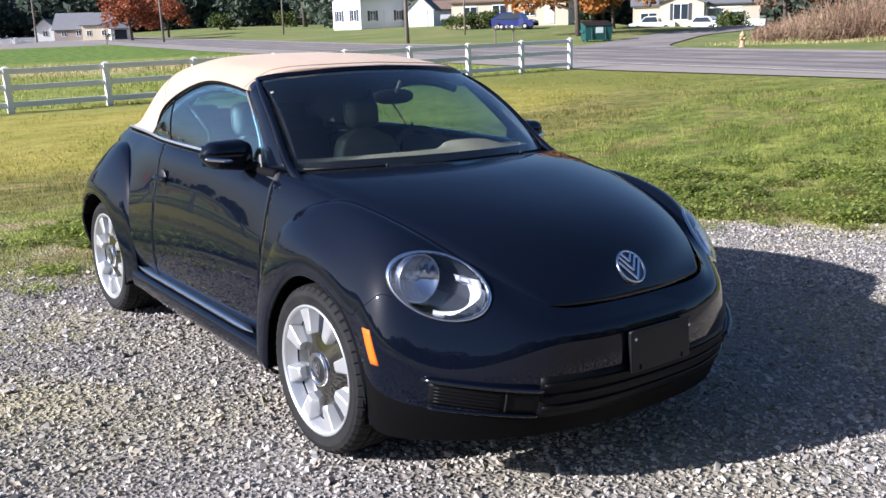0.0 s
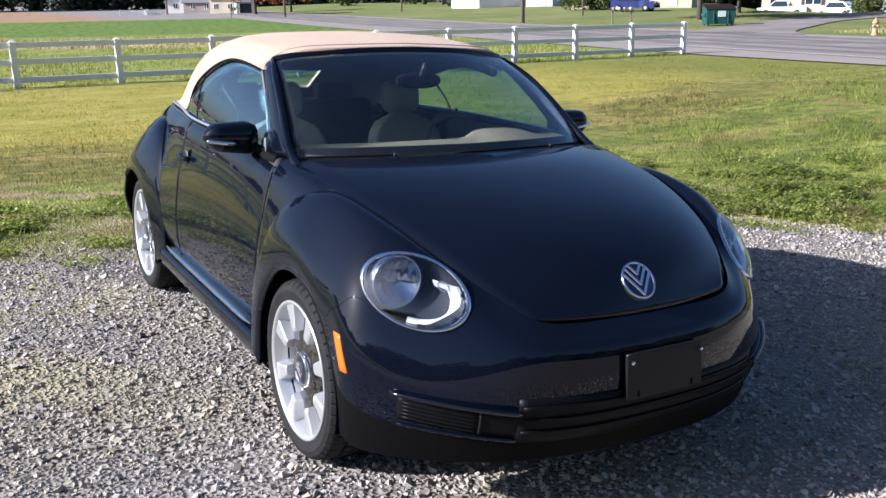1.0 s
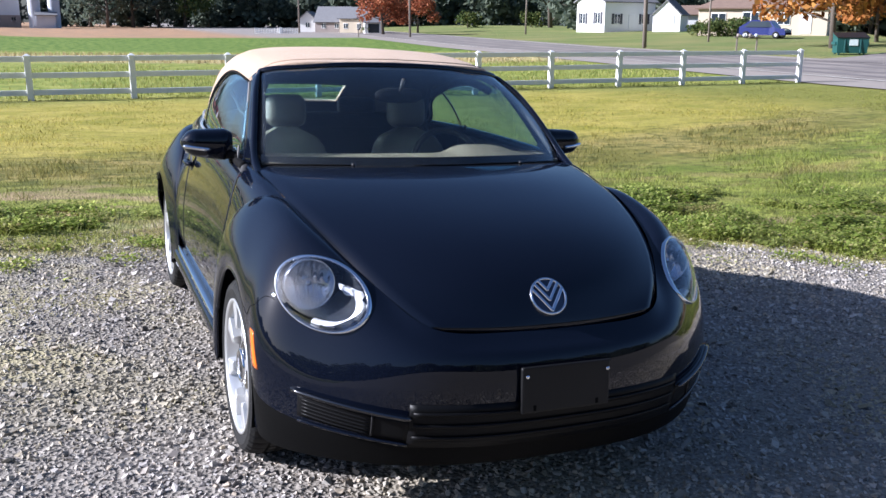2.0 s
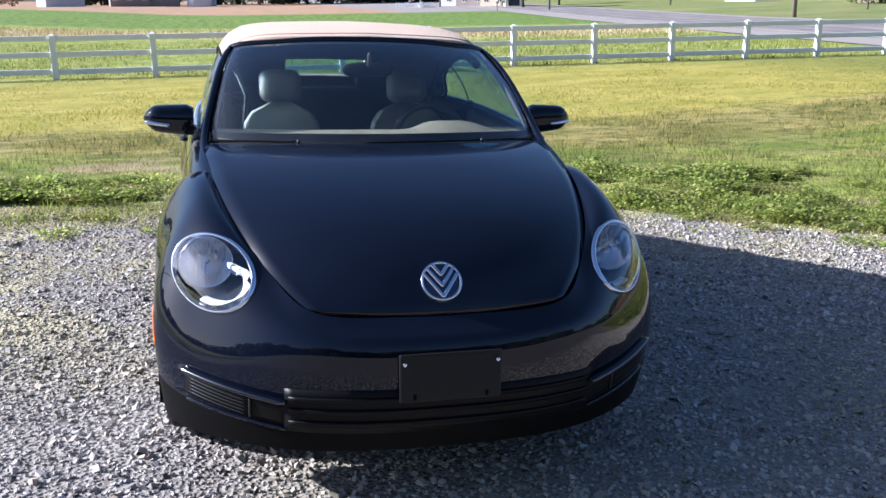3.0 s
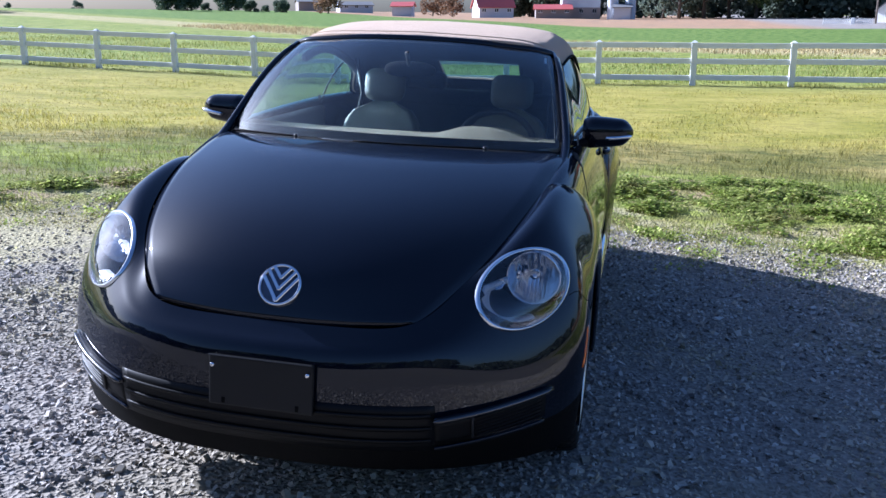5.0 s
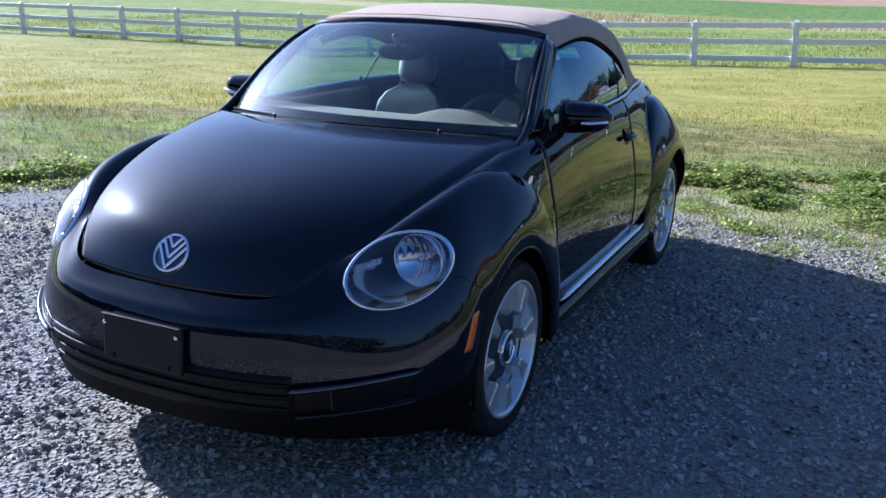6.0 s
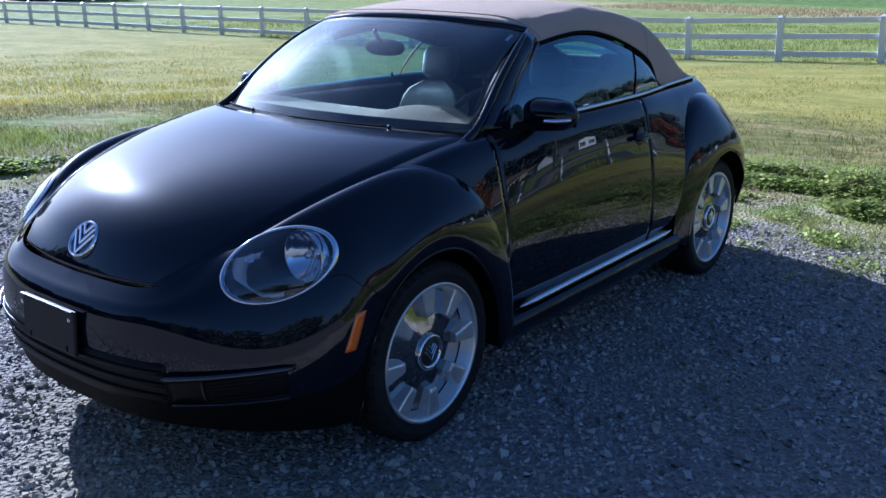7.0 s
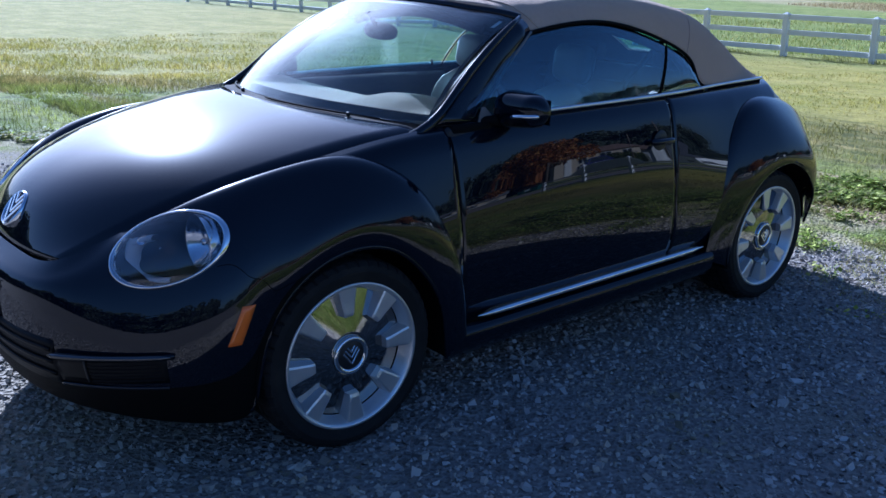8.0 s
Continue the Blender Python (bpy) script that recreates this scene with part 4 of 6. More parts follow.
grille = patch("lower_grille", lambda s, t: -.50 + 1.0 * t, lambda s, t: .315 + .152 * s, 7, 40, 0.003, TRIM, bumper, label="matt black lower air intake")
grille.data.materials[0] = GRILLE
for z in (.345, .388, .430):
    patch("grille_slat", lambda s, t: -.49 + .98 * t, lambda s, t: z + .012 * s, 2, 40, 0.010, GRILLE, bumper)
for side in (1, -1):
    patch("fog_vent", lambda s, t: side * (.50 + .30 * t), lambda s, t: .332 + .043 * t + .082 * s, 5, 20, 0.003, GRILLE, bumper)
    for k in range(6):
        patch("vent_slat", lambda s, t: side * (.61 + .18 * t), lambda s, t: .352 + .030 * t + .0125 * k + .005 * s, 2, 12, 0.007, GRILLE, bumper)
    patch("vent_divider", lambda s, t: side * (.602 + .005 * t), lambda s, t: .350 + .072 * s, 6, 2, 0.010, TRIM, bumper)
    patch("vent_blade", lambda s, t: side * (.50 + .32 * t), lambda s, t: .415 + .040 * t + .014 * s, 3, 24, 0.012, PAINT, bumper, 0.012)
    patch("lower_blade", lambda s, t: side * (.50 + .30 * t), lambda s, t: .318 + .035 * t + .008 * s, 3, 24, 0.010, PAINT, bumper, 0.010)
    line = [on_shell((.50 + .32 * t, -0.8, .424 + .040 * t), (0, 1, 0), .022) for t in np.linspace(0, 1, 20)]
    V, F = tube([Vector((p.x * side, p.y, p.z)) for p in line], [.004] + [.0085] * 18 + [.004], 10)
    part("blade_edge", mesh_of("blade_edge", V, F), DARK_CHROME, bumper)
    # a short chrome strip stands for the sun's glint on the blade
    patch("blade_glint", lambda s, t: side * (.735 + .06 * t), lambda s, t: .4455 + .008 * t + .009 * s, 2, 10, 0.020, CHROME, bumper, 0.004)

plate = part("plate_bracket", box_bm(.322, .016, .152, (0, -.944, .508), 0.006, 2, rot=Matrix.Rotation(radians(-4), 4, "X")), PLATE, bumper, "empty black number plate bracket")
for x in (-.146, .146):
    V, F = lathe([(.0005, .003), (.005, .003), (.0065, 0)], 14, "z")
    s = part("screw", mesh_of("screw", V, F), CHROME, plate)
    s.matrix_basis = pose(x, -.957, .557, 90, 0, 0)
    part("slot", box_bm(.012, .004, .020, (x * .78, -.955, .449), 0.002), UNDER, plate)
part("bracket_edge", box_bm(.318, .012, .004, (0, -.950, .585), 0.0015), PLATE, plate)

# emblem: a ring round three plain nested chevrons
nrm = Vector((0, -0.80, 0.60)).normalized()
em = Matrix.Translation((0, -.793, .765)) @ nrm.to_track_quat("Z", "Y").to_matrix().to_4x4()
V, F = lathe([(.067, -.012), (.067, .004), (.0625, .010), (.058, .006), (.057, 0)], 56, "z")
ring = part("emblem", mesh_of("emblem", V, F), CHROME, car, "round chrome emblem")
ring.matrix_basis = em
V, F = lathe([(.058, .001), (.04, .004), (.0005, .005)], 40, "z")
part("emblem_field", mesh_of("emblem_field", V, F), BLUE_DARK, ring, "dark blue emblem field")
bm = bmesh.new()
for x0, y0, x1, y1 in ((-.054, .024, 0, -.052), (0, -.052, .054, .024), (-.042, .042, 0, -.016), (0, -.016, .042, .042), (-.026, .054, 0, .020), (0, .020, .026, .054)):
    d = math.atan2(y1 - y0, x1 - x0)
    box_bm(math.hypot(x1 - x0, y1 - y0) + .004, .011, .006, ((x0 + x1) / 2, (y0 + y1) / 2, .007), 0.002, 1, bm, Matrix.Rotation(d, 4, "Z"))
part("emblem_figure", bm, CHROME, ring)

# door mirrors
for side in (1, -1):
    P = []
    for s in np.linspace(0, 1, 15):
        x = .776 + .212 * s
        h = .070 * (1 - 0.26 * s ** 1.5) * (1 - max(0, (s - .72) / .28) ** 2.4 * 0.8) * (0.80 + 0.20 * min(1, s * 7))
        dep = .078 * (1 - 0.18 * s) * (1 - max(0, (s - .7) / .3) ** 2 * 0.7) * (0.86 + 0.14 * min(1, s * 6))
        zc = 1.098 + .010 * s
        P.append([(x * side, .742 + dep * math.copysign(abs(math.cos(a)) ** 0.74, math.cos(a)) * (1.0 if math.cos(a) < 0 else 0.5),
                   zc + h * math.copysign(abs(math.sin(a)) ** 0.74, math.sin(a))) for a in np.linspace(0, 2 * math.pi, 28, endpoint=False)])
    V, F = grid_mesh(np.array(P), close=True)
    F += [tuple(range(28)), tuple(range(14 * 28, 15 * 28))]
    mirror = part("door_mirror", mesh_of("door_mirror", V, F), PAINT, car, "black door mirror with indicator strip")
    V, F = tube([(x * side, .668 + .030 * max(0, (x - .9) / .08) ** 1.5, 1.078 + .016 * (x - .83) / .14) for x in np.linspace(.872, .984, 12)], [.004] + [.009] * 10 + [.004], 8)
    part("mirror_strip", mesh_of("mirror_strip", V, F), CHROME, mirror)
    V, F = tube([(.735 * side, .60, 1.052), (.77 * side, .66, 1.056), (.81 * side, .72, 1.064)], [.016, .018, .024], 12)
    part("mirror_foot", mesh_of("mirror_foot", V, F), COWL, mirror)
    part("mirror_base", smooth_bm(box_bm(.034, .20, .036, (.766 * side, .575, 1.036), .014, 3)), COWL, mirror)
    V, F = grid_mesh(np.array([[(x * side, .777, z) for x in (.82, .965)] for z in (1.055, 1.145)]))
    part("mirror_glass", mesh_of("mirror_glass", V, F, False), CHROME, mirror)
    V, F = grid_mesh(np.array([[(.768 * side, .61, 1.05), (.768 * side, .70, 1.05)], [(.758 * side, .635, 1.105), (.758 * side, .65, 1.105)]]))
    thick(part("mirror_sail", mesh_of("mirror_sail", V, F, False, outward=(0, .65, 1.07)), SEAL_GREY, mirror, "grey triangular sail under the mirror"), 0.006)

# door handles
for side, door in zip((1, -1), doors):
    P = spline([(.842, 1.53, .905), (.862, 1.55, .906), (.867, 1.60, .907), (.862, 1.65, .906), (.842, 1.67, .905)], 14)
    P[:, 0] *= side
    V, F = tube(P, [.009] + [.013] * 12 + [.009], 10)
    part("door_handle", mesh_of("door_handle", V, F), PAINT, door)
    V, F = lathe([(.045, .0), (.040, .0035), (.0005, .004)], 28)
    k = part("handle_recess", mesh_of("handle_recess", V, F), TRIM, door)
    k.matrix_basis = pose(.838 * side, 1.60, .905, 0, 0, 0 if side == 1 else 180)

# wipers, parked in the slot at the foot of the screen
for x0, x1 in ((-.69, -.36), (-.10, .42)):
    line = [Vector((x, np.interp(abs(x), GLASS_FOOT[:, 0], GLASS_FOOT[:, 1]) - .016, np.interp(abs(x), GLASS_FOOT[:, 0], GLASS_FOOT[:, 2]) + .001)) for x in np.linspace(x0, x1, 14)]
    V, F = tube(line, [.003] + [.0045] * 12 + [.003], 6)
    arm = part("wiper", mesh_of("wiper", V, F), COWL, car, "black windscreen wiper")
    V, F = tube([line[-1] + Vector((.004, -.004, -.006)), line[-1] + Vector((.004, -.006, .008))], [.008, .006], 10)
    part("wiper_pivot", mesh_of("wiper_pivot", V, F), TRIM, arm)


# interior
def cushion(sx, sy, sz, at, tilt=0.0, bevel=0.05, bm=None):
    return box_bm(sx, sy, sz, at, bevel, 4, bm, Matrix.Rotation(radians(tilt), 4, "X"))


def seat_back(x):
    """A padded back that narrows and rounds off towards the shoulders."""
    P = []
    for t in np.linspace(0, 1, 12):
        z = .55 + .55 * t
        w = .235 * (1 - .16 * t) * math.sqrt(max(0.04, 1 - max(0, (t - .72) / .29) ** 2.2))
        d = .070 * math.sqrt(max(0.05, 1 - max(0, (t - .8) / .21) ** 2))
        y = 1.42 + .13 * t
        ring = []
        for a in np.linspace(0, 2 * math.pi, 28, endpoint=False):
            c, q = math.cos(a), math.sin(a)
            wing = .035 * abs(c) ** 3 if q < 0 else 0
            ring.append((x + w * math.copysign(abs(c) ** .6, c), y + d * math.copysign(abs(q) ** .6, q) - wing, z))
        P.append(ring)
    V, F = grid_mesh(np.array(P), close=True)
    return V, F + [tuple(range(11 * 28, 12 * 28))]


for x in (-.345, .345):
    seat = part("front_seat", smooth_bm(cushion(.48, .52, .16, (x, 1.20, .56), 6, .06)), SEAT, car, "beige leather front seat with headrest")
    V, F = seat_back(x)
    part("backrest", mesh_of("backrest", V, F), SEAT, seat)
    part("headrest", smooth_bm(cushion(.225, .10, .175, (x, 1.56, 1.185), -8, .053)), SEAT, seat)
    for o in (-.06, .06):
        V, F = tube([(x + o, 1.545, 1.03), (x + o, 1.56, 1.14)], .007, 6)
        part("headrest_post", mesh_of("headrest_post", V, F), CHROME, seat)
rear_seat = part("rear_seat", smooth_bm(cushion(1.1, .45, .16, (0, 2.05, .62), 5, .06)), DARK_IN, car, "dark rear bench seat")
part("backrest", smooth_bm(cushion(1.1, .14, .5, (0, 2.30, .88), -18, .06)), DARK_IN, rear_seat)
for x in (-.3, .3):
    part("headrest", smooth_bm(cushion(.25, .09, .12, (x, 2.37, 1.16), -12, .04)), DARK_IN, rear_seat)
# dashboard: a pale pad at the foot of the screen, dark below
D, E = [], []
for t in np.linspace(0, 1, 9):
    row, low = [], []
    for x in np.linspace(-.70, .70, 41):
        y0 = .25 + .32 * (abs(x) / .7) ** 2.2 * 0.55
        hump = math.exp(-((x - .36) / .15) ** 4)
        y1 = .60 + .06 * (abs(x) / .7) ** 2 + .06 * hump
        row.append((x, y0 + (y1 - y0) * t, 1.058 + .022 * t - .012 * max(0, t - .8) / .2 + .034 * hump * math.sin(min(1, t * 1.1) * math.pi * .62)))
        low.append((x, y1 + (.84 - y1) * t, 1.064 + .034 * hump * .8 * (1 - t) - .06 * t - .10 * t ** 3))
    D.append(row)
    E.append(low)
V, F = grid_mesh(np.array(D))
dash = thick(part("dashboard", mesh_of("dashboard", V, F, outward=(0, .5, 0.4)), BEIGE, car, "beige dashboard top"), 0.05)
V, F = grid_mesh(np.array(E))
thick(part("dash_lower", mesh_of("dash_lower", V, F, outward=(0, .5, 0.4)), DARK_IN, dash), 0.05)
part("dash_front", box_bm(1.36, .16, .34, (0, .72, .76), 0.05, 3), DARK_IN, dash)
# steering wheel
V, F = [], []
P = []
for a in np.linspace(0, 2 * math.pi, 48, endpoint=False):
    P.append([((.185 + .016 * math.cos(b)) * math.cos(a), (.185 + .016 * math.cos(b)) * math.sin(a), .016 * math.sin(b)) for b in np.linspace(0, 2 * math.pi, 10, endpoint=False)])
P.append(P[0])
V, F = grid_mesh(np.array(P), close=True)
wheel = part("steering_wheel", mesh_of("steering_wheel", V, F), DARK_IN, car, "dark leather steering wheel")
wheel.matrix_basis = pose(.36, .95, .965, 64, 0, 0)
part("wheel_hub", smooth_bm(box_bm(.15, .13, .05, (0, 0, -.01), 0.02, 3)), DARK_IN, wheel)
for a in (0, 180, 270):
    part("wheel_spoke", box_bm(.13, .03, .014, (0, 0, 0), 0.004, 1, rot=Matrix.Rotation(radians(a), 4, "Z") @ Matrix.Translation((.12, 0, 0))), SILVER, wheel)
# inside mirror
V, F = tube([(0, .66, 1.40), (0, .70, 1.345)], .010, 8)
rv = part("inside_mirror", mesh_of("inside_mirror", V, F), DARK_IN, car)
V, F = grid_mesh(np.array([[(.116 * math.copysign(abs(math.cos(a) * math.sin(b)) ** .8, math.cos(a)), .725 + .025 * math.cos(b), 1.322 + .036 * math.copysign(abs(math.sin(a) * math.sin(b)) ** .8, math.sin(a)))
                            for a in np.linspace(0, 2 * math.pi, 40, endpoint=False)] for b in np.linspace(.02, math.pi - .02, 14)]), close=True)
part("mirror_case", mesh_of("mirror_case", V, F), COWL, rv)
# door trims, floor and shelf close the cabin
for side in (1, -1):
    part("door_trim", smooth_bm(box_bm(.05, 1.25, .55, (.755 * side, 1.08, .77), 0.02, 2)), DARK_IN, car)
    part("arm_rest", smooth_bm(box_bm(.09, .5, .06, (.71 * side, 1.2, .84), 0.025, 3)), BEIGE, car)
    V, F = tube([(.60 * side, 1.86, 1.30), (.52 * side, 1.72, 1.12), (.56 * side, 1.60, .80)], .012, 6)
    part("seat_belt", mesh_of("seat_belt", V, F), DARK_IN, car)
    part("lock_button", box_bm(.012, .012, .03, (.735 * side, 1.6, 1.095), .004), DARK_IN, car)
part("parcel_shelf", box_bm(1.2, .55, .05, (0, 2.55, 1.03), 0.02), DARK_IN, car)
part("cabin_back", box_bm(1.3, .06, .7, (0, 2.45, .72), 0.02), DARK_IN, car)


# ---------------- fence ----------------
VINYL = material("white_vinyl", (0.80, 0.80, 0.79), 0.45, vary=0.05, scale=3, second=(0.70, 0.70, 0.66), mix=(0.55, 0.8), mix_scale=2.0)
fence = empty("rail_fence", Matrix(), "long white vinyl fence with square posts and three rails", "fence")
FENCE_Y = 18.40
xs = [-8.43 + 2.16 * k for k in range(-15, 0)] + [-8.43 + 2.118 * k for k in range(14)]
POST = bpy.data.meshes.new("post")
bm = box_bm(.127, .127, 1.18, (0, 0, .345), 0.008, 1)
bm.to_mesh(POST)
bm.free()
CAPM = bpy.data.meshes.new("post_cap")
bm = bmesh.new()
bmesh.ops.create_cone(bm, cap_ends=True, segments=4, radius1=.108, radius2=.02, depth=.045, matrix=Matrix.Translation((0, 0, .97)) @ Matrix.Rotation(radians(45), 4, "Z"))
box_bm(.15, .15, .02, (0, 0, .94), 0.003, 1, bm)
bm.to_mesh(CAPM)
bm.free()
for me in (POST, CAPM):
    me.materials.append(VINYL)
for i, x in enumerate(xs):
    z = float(height(x, FENCE_Y))
    post = part("post", POST, VINYL, fence)
    post.matrix_basis = pose(x, FENCE_Y, z, random.uniform(-.5, .5), random.uniform(-.6, .6), random.uniform(-2, 2))
    part("post_cap", CAPM, VINYL, post)
    if i + 1 < len(xs):
        x2 = xs[i + 1]
        z2 = float(height(x2, FENCE_Y))
        for h in (.17, .54, .885):
            bm = box_bm(x2 - x - .10, .042, .118, (0, 0, 0), 0.006, 1)
            r = part("rail", bm, VINYL, fence)
            r.matrix_basis = pose((x + x2) / 2, FENCE_Y, (z + z2) / 2 + h + random.uniform(-.006, .006), 0, -math.degrees(math.atan2(z2 - z, x2 - x)), 0)


# ---------------- loose gravel, grass and weeds ----------------
def island_material(name, stops, rough=0.9, spread=None, spec=0.2, translucent=0.0):
    """Each loose piece takes its own colour from the stops; spread adds (colour, low, high, scale) patches over the land."""
    mat = bpy.data.materials.new(name)
    mat.use_nodes = True
    N, L = mat.node_tree.nodes, mat.node_tree.links
    b = N["Principled BSDF"]
    b.inputs["Roughness"].default_value = rough
    b.inputs["Specular IOR Level"].default_value = spec
    g = N.new("ShaderNodeNewGeometry")
    r = N.new("ShaderNodeValToRGB")
    while len(r.color_ramp.elements) < len(stops):
        r.color_ramp.elements.new(0.5)
    for e, (p, c) in zip(r.color_ramp.elements, stops):
        e.position, e.color = p, (*c, 1)
    L.new(g.outputs["Random Per Island"], r.inputs[0])
    out = r.outputs[0]
    co = N.new("ShaderNodeTexCoord")
    for colour, lo, hi, scale, amount in spread or ():
        t = N.new("ShaderNodeTexNoise")
        t.inputs["Scale"].default_value, t.inputs["Detail"].default_value = scale, 5.0
        L.new(co.outputs["Object"], t.inputs["Vector"])
        mr = N.new("ShaderNodeMapRange")
        mr.inputs["From Min"].default_value, mr.inputs["From Max"].default_value, mr.inputs["To Max"].default_value = lo, hi, amount
        L.new(t.outputs["Fac"], mr.inputs["Value"])
        mx = N.new("ShaderNodeMix")
        mx.data_type = "RGBA"
        L.new(mr.outputs[0], mx.inputs["Factor"])
        L.new(out, mx.inputs["A"])
        mx.inputs["B"].default_value = (*colour, 1)
        out = mx.outputs["Result"]
    L.new(out, b.inputs["Base Color"])
    if translucent:
        tr = N.new("ShaderNodeBsdfTranslucent")
        L.new(out, tr.inputs["Color"])
        ms = N.new("ShaderNodeMixShader")
        ms.inputs[0].default_value = translucent
        L.new(b.outputs[0], ms.inputs[1])
        L.new(tr.outputs[0], ms.inputs[2])
        L.new(ms.outputs[0], N["Material Output"].inputs["Surface"])
    return mat


def raw_mesh(name, verts, faces, k, flat=False):
    """A big mesh from arrays; every face has k corners."""
    me = bpy.data.meshes.new(name)
    nv, nf = len(verts), len(faces)
    me.vertices.add(nv)
    me.vertices.foreach_set("co", verts.astype(np.float32).ravel())
    me.loops.add(nf * k)
    me.loops.foreach_set("vertex_index", faces.astype(np.int32).ravel())
    me.polygons.add(nf)
    me.polygons.foreach_set("loop_start", np.arange(0, nf * k, k, dtype=np.int32))
    me.update(calc_edges=True)
    if flat:
        me.shade_flat()
    return me


rng = np.random.default_rng(7)


def patch_noise(x, y, s, seed):
    """Smooth bumps from -1 to 1 over the land."""
    r = np.random.default_rng(seed)
    out = np.zeros_like(x)
    for k in range(7):
        a, f, p = r.uniform(0, math.pi), s * r.uniform(0.6, 1.8), r.uniform(0, 6.3)
        out += np.sin((x * math.cos(a) + y * math.sin(a)) * f + p)
    return out / 3.2


# gravel: angular crushed stone, densest where it is seen closest
N0 = 235000
x = rng.uniform(-4.8, 6.8, N0)
y = rng.uniform(-2.9, 4.2, N0)
edge = y - gravel_edge(x)
d = np.hypot(x - 0.3, y + 0.6)
rim = smoothstep(-4.8, -3.8, x) * smoothstep(6.8, 5.6, x) * smoothstep(-2.9, -1.5, y)
keep = rng.uniform(size=N0) < np.clip(1.35 - d / 8.5, 0.3, 1.0) * rim
keep &= edge + 0.45 * patch_noise(x, y, 2.6, 3) + rng.normal(0, 0.12, N0) < -0.05
worn = patch_noise(x, y, 1.1, 5)
keep &= rng.uniform(size=N0) > np.clip(0.42 + 0.5 * worn, 0, 0.85) * smoothstep(-0.6, -1.6, x) * smoothstep(0.3, 2.2, y)
for wx in (-.775, .775):
    for wy in (0.0, 2.537):
        keep &= ~((np.abs(x - wx) < .12) & (np.abs(y - wy) < .10))
x, y = x[keep], y[keep]
n = len(x)
size = np.clip(rng.lognormal(math.log(0.0066), 0.48, n), 0.0034, 0.022)
cube = np.array([(a, b, c) for a in (-1, 1) for b in (-1, 1) for c in (-1, 1)], float)
pts = cube[None] * rng.uniform(0.35, 1.0, (n, 8, 3)) * np.stack([rng.uniform(0.9, 1.35, n), rng.uniform(0.6, 1.0, n), rng.uniform(0.38, 0.78, n)], 1)[:, None] * size[:, None, None]


def spin(p, a, i, j):
    c, q = np.cos(a)[:, None], np.sin(a)[:, None]
    u, v = p[:, :, i].copy(), p[:, :, j].copy()
    p[:, :, i], p[:, :, j] = u * c - v * q, u * q + v * c


# flat pieces lie at small slants, turned every way
spin(pts, rng.normal(0, 0.5, n), 1, 2)
spin(pts, rng.normal(0, 0.5, n), 0, 2)
spin(pts, rng.uniform(0, 2 * math.pi, n), 0, 1)
z = height(x, y) + size * rng.uniform(-0.25, 0.35, n)
pts += np.stack([x, y, z], 1)[:, None]
small = size < 0.0062
chips, pts = pts[small], pts[~small]
n = len(pts)
quad = np.array([(0, 1, 3, 2), (4, 6, 7, 5), (0, 4, 5, 1), (2, 3, 7, 6), (1, 5, 7, 3)])
faces = (np.arange(n)[:, None, None] * 8 + quad[None]).reshape(-1, 4)
STONE = island_material("crushed_stone", [(0.0, (0.10, 0.088, 0.078)), (0.2, (0.225, 0.20, 0.18)), (0.47, (0.38, 0.347, 0.315)), (0.72, (0.52, 0.485, 0.445)), (0.88, (0.45, 0.37, 0.28)), (1.0, (0.60, 0.57, 0.53))],
                        0.85, [((0.38, 0.33, 0.18), 0.46, 0.68, 0.7, 0.55), ((0.26, 0.24, 0.235), 0.5, 0.7, 1.9, 0.4)])
gravel = part("gravel", raw_mesh("gravel", pts.reshape(-1, 3), faces, 4, True), STONE)
tagged(gravel, "loose crushed grey limestone gravel", "gravel", kind="stuff")


tri = np.array([(0, 4, 3), (4, 6, 3), (6, 0, 3)])
faces = (np.arange(len(chips))[:, None, None] * 8 + tri[None]).reshape(-1, 3)
used, faces = np.unique(faces, return_inverse=True)
chips = part("gravel_chips", raw_mesh("gravel_chips", chips.reshape(-1, 3)[used], faces.reshape(-1, 3), 3, True), STONE)
tagged(chips, "small crushed grey limestone chips between the stones", "gravel", kind="stuff")


def blades(name, x, y, h, w, mat, lean=0.45, label="", category="grass"):
    n = len(x)
    a = rng.uniform(0, 2 * math.pi, n)
    side = np.stack([np.cos(a), np.sin(a), np.zeros(n)], 1) * (w / 2)[:, None]
    b = rng.uniform(0, 2 * math.pi, n)
    tip = np.stack([np.cos(b), np.sin(b), np.zeros(n)], 1) * (h * rng.uniform(0.1, 2 * lean, n))[:, None]
    up = np.zeros((n, 3))
    up[:, 2] = h
    base = np.stack([x, y, height(x, y) - 0.01], 1)
    P = np.stack([base - side, base + side, base + tip * 0.35 + up * 0.6 + side * 0.7, base + tip * 0.35 + up * 0.6 - side * 0.7, base + tip + up], 1)
    V = P.reshape(-1, 3)
    i = np.arange(n) * 5
    tri = np.concatenate([np.stack([i, i + 1, i + 2], 1), np.stack([i, i + 2, i + 3], 1), np.stack([i + 3, i + 2, i + 4], 1)])
    ob = part(name, raw_mesh(name, V, tri, 3), mat)
    return tagged(ob, label, category, kind="stuff")


